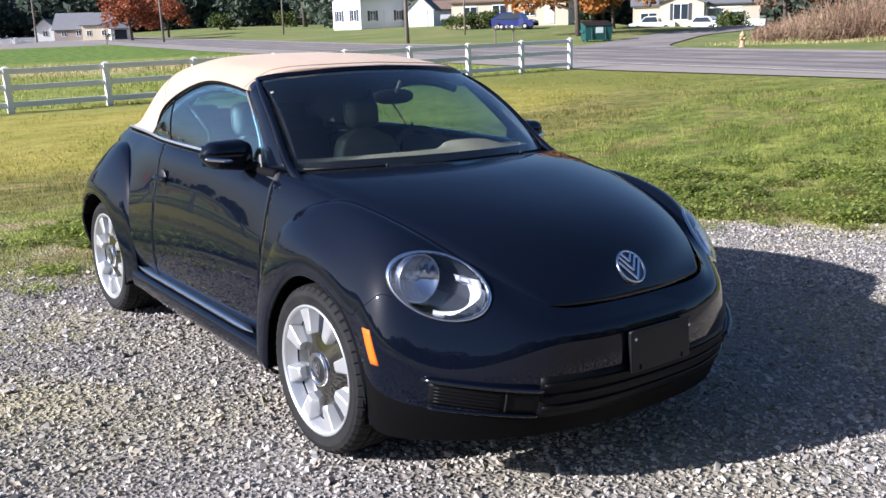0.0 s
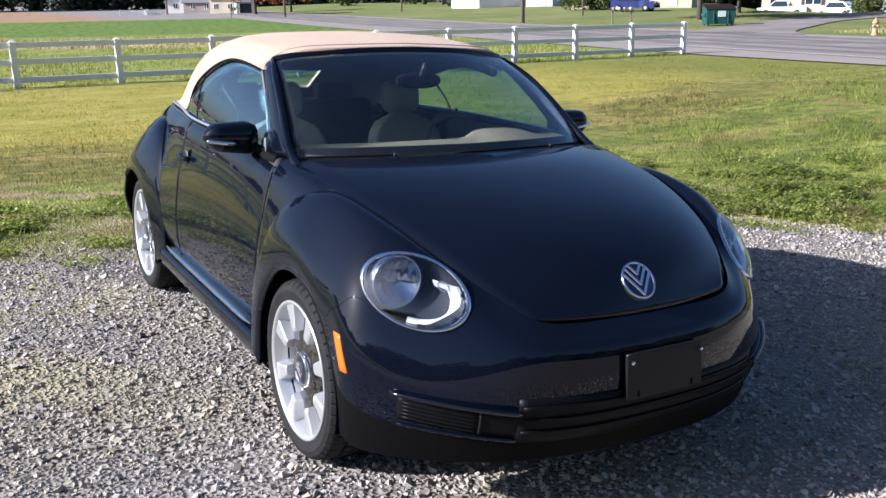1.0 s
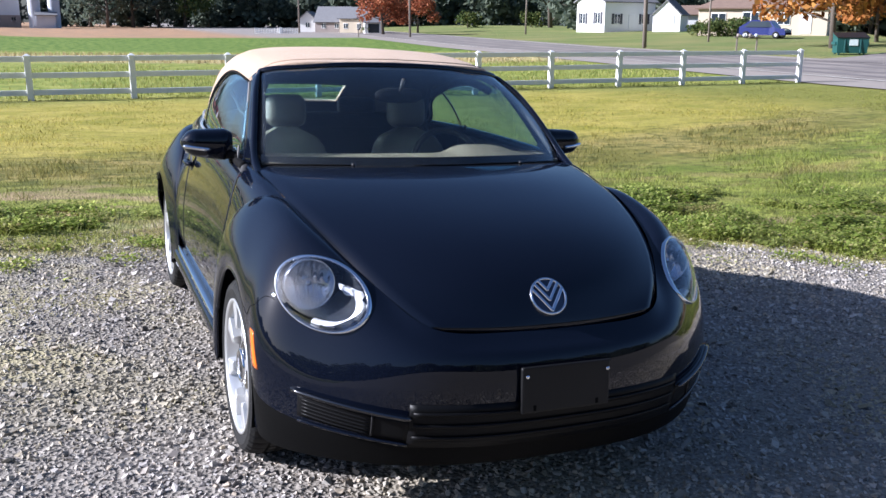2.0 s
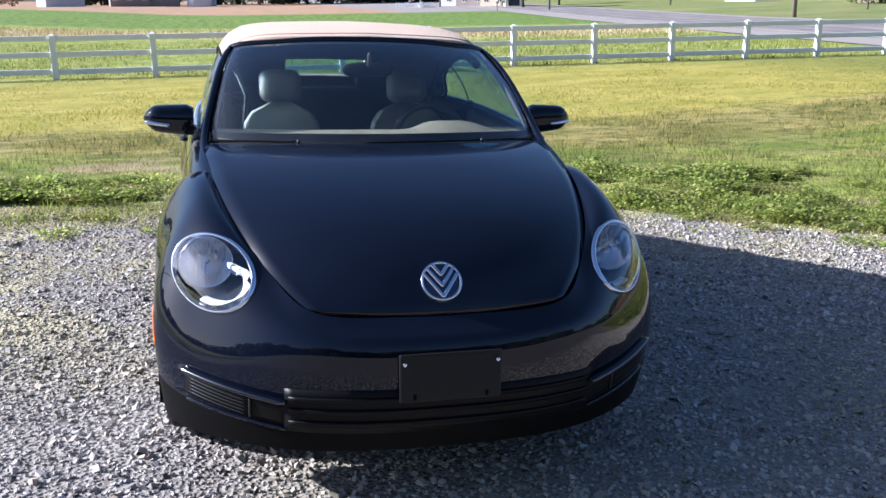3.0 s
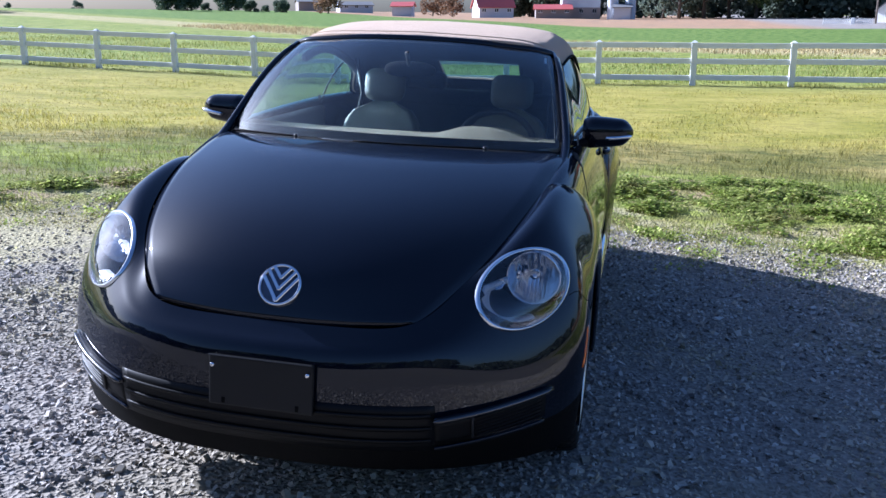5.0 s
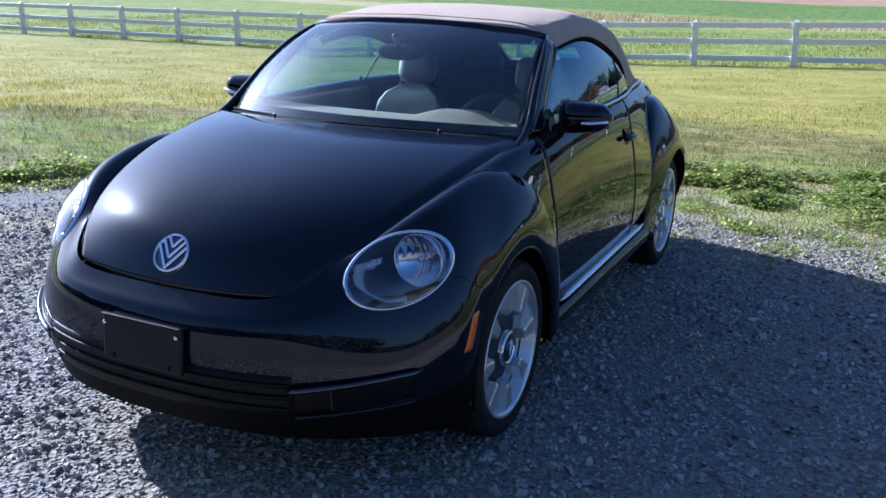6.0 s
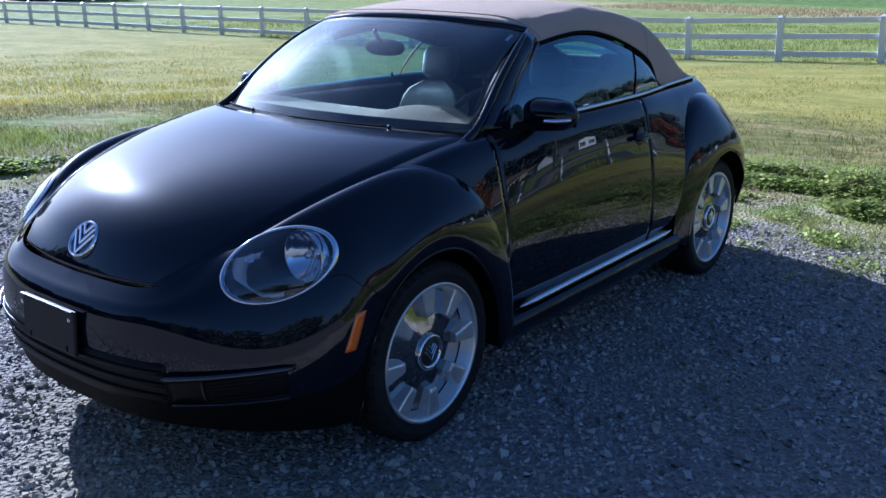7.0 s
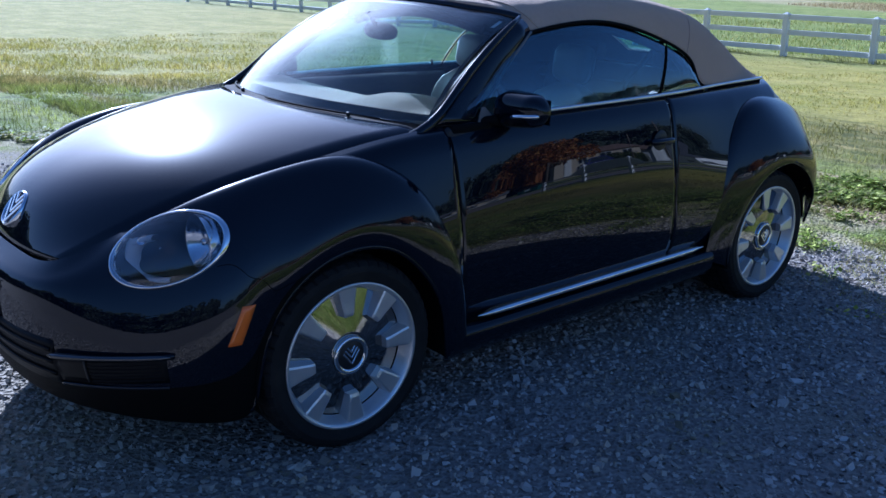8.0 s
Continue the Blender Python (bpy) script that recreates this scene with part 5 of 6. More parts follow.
def grass_material():
    """Blades take the lawn's own colour where they stand, each a little lighter or darker."""
    mat = bpy.data.materials.new("grass_blades")
    k = Kit(mat)
    N, L = k.N, k.L
    b = N["Principled BSDF"]
    b.inputs["Roughness"].default_value, b.inputs["Specular IOR Level"].default_value = 0.7, 0.2
    g = N.new("ShaderNodeNewGeometry")
    hsv = N.new("ShaderNodeHueSaturation")
    L.new(lawn_colour(k), hsv.inputs["Color"])
    L.new(k.op("ADD", k.op("MULTIPLY", g.outputs["Random Per Island"], 0.95), 0.62), hsv.inputs["Value"])
    L.new(hsv.outputs[0], b.inputs["Base Color"])
    tr = N.new("ShaderNodeBsdfTranslucent")
    L.new(hsv.outputs[0], tr.inputs["Color"])
    ms = N.new("ShaderNodeMixShader")
    ms.inputs[0].default_value = 0.4
    L.new(b.outputs[0], ms.inputs[1])
    L.new(tr.outputs[0], ms.inputs[2])
    L.new(ms.outputs[0], N["Material Output"].inputs["Surface"])
    return mat


GRASS = grass_material()
N0 = 340000
x = rng.uniform(-20, 20, N0)
y = 1.5 + 16.7 * rng.uniform(0, 1, N0) ** 1.5
aside = rng.uniform(size=N0) < 0.14
x = np.where(aside, rng.uniform(-17, -3.5, N0), x)
y = np.where(aside, rng.uniform(-7, 2.5, N0), y)
edge = y - gravel_edge(x)
d = np.hypot(x - 0.5, y + 2)
keep = (edge > 0.1 * rng.normal(size=N0) + 0.12 * patch_noise(x, y, 2.6, 3)) & (rng.uniform(size=N0) < np.clip(10.0 / d - 0.05, 0.25, 0.9))
keep &= np.abs(x - road_mid(y)) > 7.4
x, y = x[keep], y[keep]
d = np.hypot(x - 0.5, y + 2)
h = rng.uniform(0.02, 0.065, len(x)) * (1 + 0.55 * patch_noise(x, y, 1.7, 9)) * np.interp(y, [5, 9, 18], [1.15, 0.8, 0.6]) * (1 + 1.3 * np.clip(patch_noise(x, y, 5.0, 41), 0, 1) * (y < 9.5))
blades("grass", x, y, np.clip(h, 0.012, 0.10), rng.uniform(0.004, 0.008, len(x)) * np.clip(d / 7, 0.8, 2.2), GRASS, 0.7, label="mown lawn grass, green with dry yellow patches")

# thin grass and moss creeping over the stones
N0 = 105000
x = np.concatenate([rng.uniform(0.5, 8.0, N0 // 2), rng.uniform(-5, 0.5, N0 - N0 // 2)])
y = gravel_edge(x) + 0.5 - np.abs(rng.normal(0, 1.0, N0)) * np.where(x < -0.9, 1.35, 0.75)
keep = (patch_noise(x, y, 2.6, 3) < -0.05) | (patch_noise(x, y, 5.0, 8) < -0.55) | (rng.uniform(size=N0) < 0.08)
x, y = x[keep], y[keep]
CREEP = island_material("creeping_grass", [(0.0, (0.22, 0.24, 0.065)), (0.4, (0.40, 0.38, 0.13)), (0.8, (0.54, 0.46, 0.22)), (1.0, (0.62, 0.52, 0.32))], 0.8, None, 0.15, 0.3)
blades("verge_grass", x, y, rng.uniform(0.010, 0.034, len(x)), rng.uniform(0.003, 0.007, len(x)), CREEP, 0.9, "sparse yellowish grass growing over the edge of the gravel")

# low broad-leaved weeds: a ragged belt beside the gravel, widest towards the road
N0 = 260000
x = rng.uniform(-9, 13, N0)
belt = np.interp(x, [-9, -3, 1.5, 3.0, 5, 13], [0.8, 1.0, 1.6, 2.8, 4.2, 4.6])
start = np.interp(x, [-9, -4.5, -3.2, -2.5, -1, 1.5, 3], [0.1, 0.2, 0.7, 0.7, 0.35, 0.2, 0.05])
start = start + 0.35 * np.clip(patch_noise(x, gravel_edge(x), 2.2, 31), 0, 1)
y = gravel_edge(x) + start + belt * rng.uniform(0, 1, N0) ** 1.15
rel = (y - gravel_edge(x) - start) / belt
clump = 0.85 * patch_noise(x, y, 2.4, 12) + 0.7 * patch_noise(x, y, 6.5, 21)
keep = clump > rng.normal(0.22, 0.28, N0) + np.interp(x, [-6, -4, -2, 0, 1], [0.1, 0.3, 0.33, 0.1, -0.08]) + 2.4 * np.clip(rel - 0.45, 0, 1) + 0.5 * np.clip(0.25 - rel, 0, 1)
keep &= rng.uniform(size=N0) < np.interp(x, [-1.0, 1.0], [0.4, 1.0])
x, y, clump = x[keep], y[keep], np.clip(clump[keep], 0, 1.3)
# stray plants out on the stones
xs, k = rng.uniform(-4.5, 8, 60000), np.abs(rng.normal(0, 0.5, 60000))
ys = gravel_edge(xs) + 0.25 - k
stray = patch_noise(xs, ys, 7.5, 51) > rng.normal(0.5, 0.25, 60000) + 0.25 * k
x, y, clump = np.concatenate([x, xs[stray]]), np.concatenate([y, ys[stray]]), np.concatenate([clump, np.full(stray.sum(), 0.15)])
def leaf_field(x, y, z, r, tilt, turn):
    """One small pointed leaf at each place, as long as r says."""
    leaf = np.array([(-0.2, 0, 0), (0.35, -0.6, 0.05), (1, 0, -0.1), (0.35, 0.6, 0.05)])
    P = leaf[None] * r[:, None, None] * 1.5
    ct, st, ca, sa = np.cos(tilt), np.sin(tilt), np.cos(turn), np.sin(turn)
    X1, Z1 = P[:, :, 0] * ct[:, None] - P[:, :, 2] * st[:, None], P[:, :, 0] * st[:, None] + P[:, :, 2] * ct[:, None]
    P = np.stack([X1 * ca[:, None] - P[:, :, 1] * sa[:, None], X1 * sa[:, None] + P[:, :, 1] * ca[:, None], Z1], 2)
    return P + np.stack([x, y, z], 1)[:, None]


n = len(x)
P = leaf_field(x, y, height(x, y) + 0.008 + rng.uniform(0.0, 1.0, n) * (0.02 + 0.085 * clump), rng.uniform(0.006, 0.017, n) * (1 + 0.4 * clump), rng.uniform(-0.2, 1.25, n), rng.uniform(0, 2 * math.pi, n))
# taller plants of larger leaves, crowded in clumps along the belt
m = 40000
px = rng.uniform(-6.5, 13, m)
depth = np.interp(px, [-6.5, -4, -2, 1, 3, 5, 13], [0.7, 0.8, 0.9, 1.5, 2.6, 4.0, 4.4])
rel = rng.beta(1.5, 1.7, m)
py = gravel_edge(px) + np.interp(px, [-6.5, -3.2, -1, 1.5, 3], [0.2, 0.75, 0.55, 0.45, 0.2]) + depth * rel
crowd = 0.7 * patch_noise(px, py, 2.9, 83) + 0.6 * patch_noise(px, py, 7.0, 87)
keep = crowd > rng.normal(0.24, 0.22, m) - np.interp(px, [-1.0, 0.5], [0.12, 0.0]) * rng.normal(1.0, 3.0, m) + 1.5 * np.clip(rel - 0.75, 0, 1)
px, py, crowd = px[keep], py[keep], np.clip(crowd[keep], 0, 1.2)
per = 11
m = len(px)
turn = rng.uniform(0, 2 * math.pi, (m, 1)) + np.arange(per)[None] * 2.4 + rng.normal(0, 0.3, (m, per))
tall = (rng.uniform(0.02, 0.07, m) * (0.7 + 0.9 * crowd) * np.interp(px, [-1, 1.5], [0.55, 1.0]))[:, None] * rng.uniform(0.25, 1.0, (m, per))
out = rng.uniform(0.005, 0.04, (m, per))
big = (rng.uniform(0.012, 0.026, m) * (0.9 + 0.3 * crowd))[:, None] * rng.uniform(0.6, 1.2, (m, per))
lx, ly = (px[:, None] + np.cos(turn) * out).ravel(), (py[:, None] + np.sin(turn) * out).ravel()
P = np.concatenate([P, leaf_field(lx, ly, height(lx, ly) + 0.01 + tall.ravel(), big.ravel(), rng.uniform(-0.5, 0.7, m * per), turn.ravel())])
n = len(P)
# the dark green patches put the shade between clumps into the leaf colour
WEED = island_material("weed_leaves", [(0.0, (0.135, 0.19, 0.036)), (0.35, (0.28, 0.36, 0.07)), (0.7, (0.46, 0.52, 0.13)), (0.9, (0.54, 0.56, 0.18)), (1.0, (0.46, 0.36, 0.18))], 0.55,
                       [((0.48, 0.46, 0.15), 0.50, 0.64, 1.1, 0.35), ((0.09, 0.13, 0.03), 0.52, 0.62, 2.2, 0.4), ((0.34, 0.25, 0.12), 0.58, 0.66, 1.7, 0.5)], 0.15, 0.66)
weeds = part("weeds", raw_mesh("weeds", P.reshape(-1, 3), np.arange(n * 4).reshape(-1, 4), 4), WEED)
tagged(weeds, "low broad-leaved green weeds beside the gravel", "weeds", kind="stuff")

# uncut tufts along the foot of the fence, and stubble in the field behind it
n = 9000
x, y = rng.uniform(-22, 19, n), FENCE_Y + rng.normal(0, 0.10, n)
tuft = np.clip(0.7 + 0.6 * patch_noise(x, y, 3.0, 61), 0.15, 1.4)
blades("fence_grass", x, y, rng.uniform(0.04, 0.13, n) * tuft, rng.uniform(0.008, 0.016, n), GRASS, 0.6, "longer uncut grass along the foot of the fence")
n = 60000
x, y = rng.uniform(-32, 24, n), 18.9 + 17 * rng.uniform(0, 1, n) ** 1.3
keep = (np.abs(x - road_mid(y)) > 7.6) & (patch_noise(x, y, 0.9, 65) > rng.normal(-0.35, 0.5, n))
x, y = x[keep], y[keep]
FIELD = island_material("field_grass", [(0.0, (0.13, 0.17, 0.03)), (0.5, (0.27, 0.30, 0.065)), (0.85, (0.40, 0.39, 0.11)), (1.0, (0.52, 0.44, 0.20))], 0.85, [((0.42, 0.38, 0.13), 0.5, 0.66, 0.35, 0.6)], 0.15, 0.35)
blades("meadow", x, y, rng.uniform(0.05, 0.15, len(x)), rng.uniform(0.014, 0.03, len(x)), FIELD, 0.7, "rough yellow-green meadow grass behind the fence")
n = 16000
x = rng.uniform(-30, 26, n)
row = np.round(rng.uniform(34, 45, n) / 0.76) * 0.76 + rng.normal(0, 0.06, n)
y = row - 0.55 * np.minimum(x - 8, 0)
keep = (np.abs(x - road_mid(y)) > 8) & (patch_noise(x, y, 0.5, 71) > rng.normal(-0.5, 0.4, n))
x, y = x[keep], y[keep]
STRAW = island_material("straw", [(0.0, (0.26, 0.20, 0.09)), (0.5, (0.47, 0.37, 0.18)), (1.0, (0.66, 0.54, 0.30))], 0.85, None, 0.15, 0.25)
blades("stubble", x, y, rng.uniform(0.08, 0.26, len(x)), rng.uniform(0.025, 0.05, len(x)), STRAW, 0.5, "rows of pale cut maize stubble in the field", "stubble")


# ---------------- beyond the fence and across the road ----------------
EYE0 = Vector((-2.5, -2.95, 0))


def spot(dx, dy, D, eye=EYE0):
    x, y = eye.x + dx * D, eye.y + dy * D
    return x, y, float(height(x, y))


def tree_meshes(seed, H, spread, n, leaf, trunk_h=0.25):
    """A tapered trunk with limbs, and a crown of many small leaf sprays round them."""
    r = random.Random(seed)
    V, F = tube([(0, 0, -0.3), (0.05 * H * r.uniform(-.5, .5), 0.03 * H, H * .35), (0, 0, H * .8)], [H * .035, H * .024, H * .006], 8)
    V, F = list(map(tuple, V)), list(F)
    blobs = []
    for k in range(9):
        a, z0 = r.uniform(0, 6.3), H * r.uniform(trunk_h, 0.62)
        L = spread * r.uniform(.55, 1.0)
        end = Vector((math.cos(a) * L, math.sin(a) * L, z0 + H * r.uniform(.1, .25)))
        v, f = tube([(0, 0, z0), end * 0.5 + Vector((0, 0, z0 * .5)), end], [H * .012, H * .008, H * .003], 5)
        F += [tuple(i + len(V) for i in q) for q in f]
        V += v
        blobs.append((end, spread * r.uniform(.35, .6)))
    for k in range(5):
        blobs.append((Vector((r.uniform(-.3, .3) * spread, r.uniform(-.3, .3) * spread, H * r.uniform(.6, .9))), spread * r.uniform(.4, .6)))
    wood = mesh_of("trunk", V, F)
    g = np.random.default_rng(seed)
    which = g.integers(0, len(blobs), n)
    c = np.array([tuple(b[0]) for b in blobs])[which]
    R = np.array([b[1] for b in blobs])[which]
    dirs = g.normal(size=(n, 3))
    dirs /= np.linalg.norm(dirs, axis=1)[:, None]
    p = c + dirs * (R * g.uniform(0.35, 1.0, n) ** 0.6)[:, None] * np.array([1, 1, .85])
    p[:, 2] = np.maximum(p[:, 2], H * trunk_h * 0.8)
    a, b = g.normal(size=(n, 3)), g.normal(size=(n, 3))
    a /= np.linalg.norm(a, axis=1)[:, None]
    b -= a * (a * b).sum(1)[:, None]
    b /= np.linalg.norm(b, axis=1)[:, None]
    s = (leaf * g.uniform(.5, 1.3, n))[:, None]
    P = np.stack([p - a * s, p + b * s * .55, p + a * s, p - b * s * .55], 1)
    return wood, raw_mesh("crown", P.reshape(-1, 3), np.arange(n * 4).reshape(-1, 4), 4)


BARK = material("bark", (0.10, 0.08, 0.062), 0.9, vary=0.3, scale=3, bump=0.4, bump_scale=30)
LEAF_DARK = island_material("dark_leaves", [(0, (0.065, 0.088, 0.07)), (0.5, (0.12, 0.15, 0.11)), (1, (0.19, 0.22, 0.16))], 0.7, None, 0.2, 0.45)
LEAF_GREEN = island_material("green_leaves", [(0, (0.035, 0.065, 0.015)), (0.5, (0.08, 0.11, 0.03)), (1, (0.17, 0.17, 0.05))], 0.7, None, 0.2, 0.25)
# haze over the far trees is put into these paler leaf colours
LEAF_HAZE = island_material("haze_paled_leaves", [(0, (0.08, 0.11, 0.075)), (0.5, (0.12, 0.155, 0.10)), (1, (0.18, 0.21, 0.14))], 0.8, None, 0.1, 0.3)
LEAF_RED = island_material("red_leaves", [(0, (0.16, 0.045, 0.02)), (0.5, (0.34, 0.10, 0.045)), (1, (0.45, 0.20, 0.10))], 0.7, None, 0.2, 0.3)
LEAF_ORANGE = island_material("orange_leaves", [(0, (0.12, 0.05, 0.02)), (0.4, (0.36, 0.13, 0.03)), (1, (0.50, 0.26, 0.07))], 0.7, None, 0.2, 0.3)
LEAF_BROWN = island_material("brown_leaves", [(0, (0.13, 0.075, 0.04)), (0.5, (0.26, 0.155, 0.085)), (1, (0.36, 0.24, 0.15))], 0.8, None, 0.2, 0.25)
KINDS = {}
for kind, seed, H, sp, n, leaf, mat, words in (("dark", 3, 13, 5.0, 1900, .52, LEAF_DARK, "tall dark green broadleaf tree"), ("green", 5, 9, 3.8, 2200, .36, LEAF_GREEN, "full green broadleaf tree"),
                                               ("red", 8, 9.5, 4.6, 2800, .34, LEAF_RED, "maple tree in red autumn leaf"), ("orange", 11, 7.2, 5.0, 3200, .32, LEAF_ORANGE, "tree in orange and brown autumn leaf"),
                                               ("brown", 13, 7, 3.0, 1500, .30, LEAF_BROWN, "thin tree with brown autumn leaves"), ("bush", 17, 2.0, 1.3, 900, .16, LEAF_GREEN, "rounded green garden bush"),
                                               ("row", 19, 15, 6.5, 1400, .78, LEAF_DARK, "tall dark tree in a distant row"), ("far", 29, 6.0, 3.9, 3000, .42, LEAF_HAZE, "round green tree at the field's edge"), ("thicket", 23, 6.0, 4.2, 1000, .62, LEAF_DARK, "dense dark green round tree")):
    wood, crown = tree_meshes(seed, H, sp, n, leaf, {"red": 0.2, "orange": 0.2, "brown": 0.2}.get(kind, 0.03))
    wood.materials.append(BARK)
    crown.materials.append(mat)
    KINDS[kind] = (wood, crown, words)


def tree(kind, x, y, scale=1.0, turn=0.0, sink=0.0, wide=1.0):
    wood, crown, words = KINDS[kind]
    t = empty("bush" if kind == "bush" else "tree", pose(x, y, float(height(x, y)) - (sink or (0.35 * scale if kind == "bush" else 0.0)), 0, 0, turn) @ Matrix.Diagonal((scale * wide, scale * wide, scale, 1)), words, "bush" if kind == "bush" else "tree")
    part("trunk", wood, BARK, t)
    part("crown", crown, LEAF_DARK, t)
    return t


SIDING = material("white_siding", (0.78, 0.77, 0.74), 0.6, vary=0.06, scale=0.6)
CREAM = material("cream_siding", (0.56, 0.475, 0.35), 0.7, vary=0.06, scale=0.6)
GREYWALL = material("grey_siding", (0.50, 0.53, 0.58), 0.7, vary=0.08, scale=0.6)
BROWNWALL = material("brown_wall", (0.26, 0.22, 0.20), 0.8, vary=0.12, scale=0.6)
SHINGLE = material("brown_shingles", (0.20, 0.135, 0.10), 0.9, vary=0.2, scale=2)
GREYROOF = material("grey_shingles", (0.16, 0.16, 0.165), 0.9, vary=0.2, scale=2)
PALEROOF = material("pale_shingles", (0.165, 0.165, 0.172), 0.9, vary=0.15, scale=2)
REDROOF = material("red_metal_roof", (0.52, 0.12, 0.11), 0.5, vary=0.1, scale=1)
PANE = material("dark_pane", (0.03, 0.04, 0.05), 0.08, vary=0.1)
SHUTTER = material("dark_shutter", (0.05, 0.05, 0.06), 0.6, vary=0.1)
WHITE_TRIM = material("white_trim", (0.8, 0.8, 0.78), 0.5, vary=0.05)
WOODPOLE = material("weathered_wood", (0.20, 0.165, 0.135), 0.9, vary=0.25, scale=3, bump=0.3, bump_scale=40)


def house(name, m, w, d, h, pitch, wall, roof, label, windows=(), doors_at=(), shutters=False, eave=0.35, hip=0.0, category="house"):
    """w along x, d along y, the ridge along x; windows and doors as (face, along, sill, width, height)."""
    t = empty(name, m, label, category)
    rz = h + pitch * d / 2
    V = [(-w / 2, -d / 2, -.6), (w / 2, -d / 2, -.6), (w / 2, d / 2, -.6), (-w / 2, d / 2, -.6), (-w / 2, -d / 2, h), (w / 2, -d / 2, h), (w / 2, d / 2, h), (-w / 2, d / 2, h)]
    F = [(0, 1, 5, 4), (2, 3, 7, 6)]
    if hip:
        F += [(1, 2, 6, 5), (3, 0, 4, 7)]
    else:
        V += [(-w / 2, 0, rz), (w / 2, 0, rz)]
        F += [(1, 2, 6, 9, 5), (3, 0, 4, 8, 7)]
    part("wall", mesh_of("wall", V, F, False), wall, t)
    e, k = eave, eave * pitch
    xr = w / 2 + e - hip
    V = [(-w / 2 - e, -d / 2 - e, h - k), (w / 2 + e, -d / 2 - e, h - k), (xr, 0, rz + .02), (-xr, 0, rz + .02), (-w / 2 - e, d / 2 + e, h - k), (w / 2 + e, d / 2 + e, h - k)]
    F = [(0, 1, 2, 3), (5, 4, 3, 2)] + ([(1, 5, 2), (4, 0, 3)] if hip else [])
    thick(part("roof", mesh_of("roof", V, F, False), roof, t), 0.14, 1.0)

    def place(face, along):
        return {"s": pose(along, -d / 2, 0, 0, 0, 0), "n": pose(-along, d / 2, 0, 0, 0, 180), "e": pose(w / 2, along, 0, 0, 0, 90), "w": pose(-w / 2, -along, 0, 0, 0, -90)}[face]

    for face, along, sill, ww, hh in windows:
        fr = part("window", box_bm(ww, .08, hh, (0, -.02, sill + hh / 2), 0.01, 1), WHITE_TRIM, t)
        fr.matrix_basis = place(face, along)
        for o in (-1, 1):
            part("pane", box_bm(ww / 2 - .1, .04, hh - .18, (o * ww / 4, -.05, sill + hh / 2)), PANE, fr)
            if shutters:
                part("shutter", box_bm(.35, .06, hh, (o * (ww / 2 + .22), -.03, sill + hh / 2), 0.01, 1), SHUTTER, fr)
    for face, along, sill, ww, hh in doors_at:
        fr = part("door", box_bm(ww, .08, hh, (0, -.02, sill + hh / 2), 0.01, 1), WHITE_TRIM, t)
        fr.matrix_basis = place(face, along)
        part("door_panel", box_bm(ww - .2, .04, hh - .15, (0, -.05, sill + hh / 2), 0.01, 1), PANE if ww > 2.2 else SIDING, fr)
    return t


def facing(x, y, extra=0.0):
    """The turn by which a thing's front (-y) looks back at the gravel."""
    return math.degrees(math.atan2(-x, y)) + extra


# across the road
x, y, z = spot(.548, .8365, 126)
house("white_house", pose(x, y, z, 0, 0, facing(x, y, 41)), 8.5, 5.6, 3.7, 0.42, SIDING, GREYROOF, "small white bungalow with dark shutters", [("s", -2.2, .9, .95, 1.3), ("s", 2.4, .9, .95, 1.3), ("w", 1.5, .9, 1.0, 1.5), ("w", -1.5, .9, 1.0, 1.4)], [("s", .2, .1, 1.0, 2.05)], True)
x, y, z = spot(.594, .8045, 122)
house("garden_shed", pose(x, y, z, 0, 0, facing(x, y, 78)), 4.6, 3.4, 2.0, 0.95, SIDING, GREYROOF, "white barn-shaped garden shed with double doors", [], [("w", 0, .05, 1.9, 1.9)], eave=.15, category="shed")
x, y, z = spot(.612, .791, 128)
house("outbuilding", pose(x, y, z, 0, 0, facing(x, y, 4)), 7.0, 4.0, 2.1, .5, SIDING, SHINGLE, "low white outbuilding with a brown roof", [("s", 1.4, .9, .8, .9)], category="building")
x, y, z = spot(.668, .744, 104)
house("cream_house", pose(x, y, z, 0, 0, facing(x, y, -8)), 12.5, 7.5, 2.6, .38, CREAM, SHINGLE, "cream house with a brown hipped roof", [("s", -4.2, .9, 1.5, 1.2), ("s", -1.0, .9, 1.6, 1.3), ("s", 2.2, .9, 1.2, 1.2)], [("s", 4.3, .1, 1.0, 2.05)], hip=3.0)
x, y, z = spot(.7935, .6086, 127)
house("ranch_house", pose(x, y, z, 0, 0, facing(x, y, 4)), 15.5, 7.5, 3.0, .36, CREAM, GREYROOF, "long cream ranch house with white windows", [("s", -5.8, .8, 2.0, 1.3), ("s", -2.4, .8, 2.2, 1.5), ("s", .9, .8, 1.2, 1.3), ("s", 5.2, .8, 1.6, 1.2)], [("s", 2.9, .1, 1.0, 2.05)])
x, y, z = spot(.7872, .6167, 120)
house("gabled_wing", pose(x, y, z, 0, 0, facing(x, y, 86)), 5.5, 5.2, 3.2, .36, CREAM, GREYROOF, "cream gabled front wing of the ranch house", [("w", -.1, 1.15, 1.75, 1.95)], [], True)
porch = spot(.8105, .5857, 119)
t = empty("porch", pose(*porch, 0, 0, facing(porch[0], porch[1], 4)), "white flat-roofed porch on slim posts", "porch")
part("porch_roof", box_bm(4.2, 2.6, .18, (0, 0, 2.55), .02, 1), WHITE_TRIM, t)
for px in (-1.9, 0, 1.9):
    part("porch_post", box_bm(.14, .14, 2.5, (px, -1.1, 1.22), .01, 1), WHITE_TRIM, t)
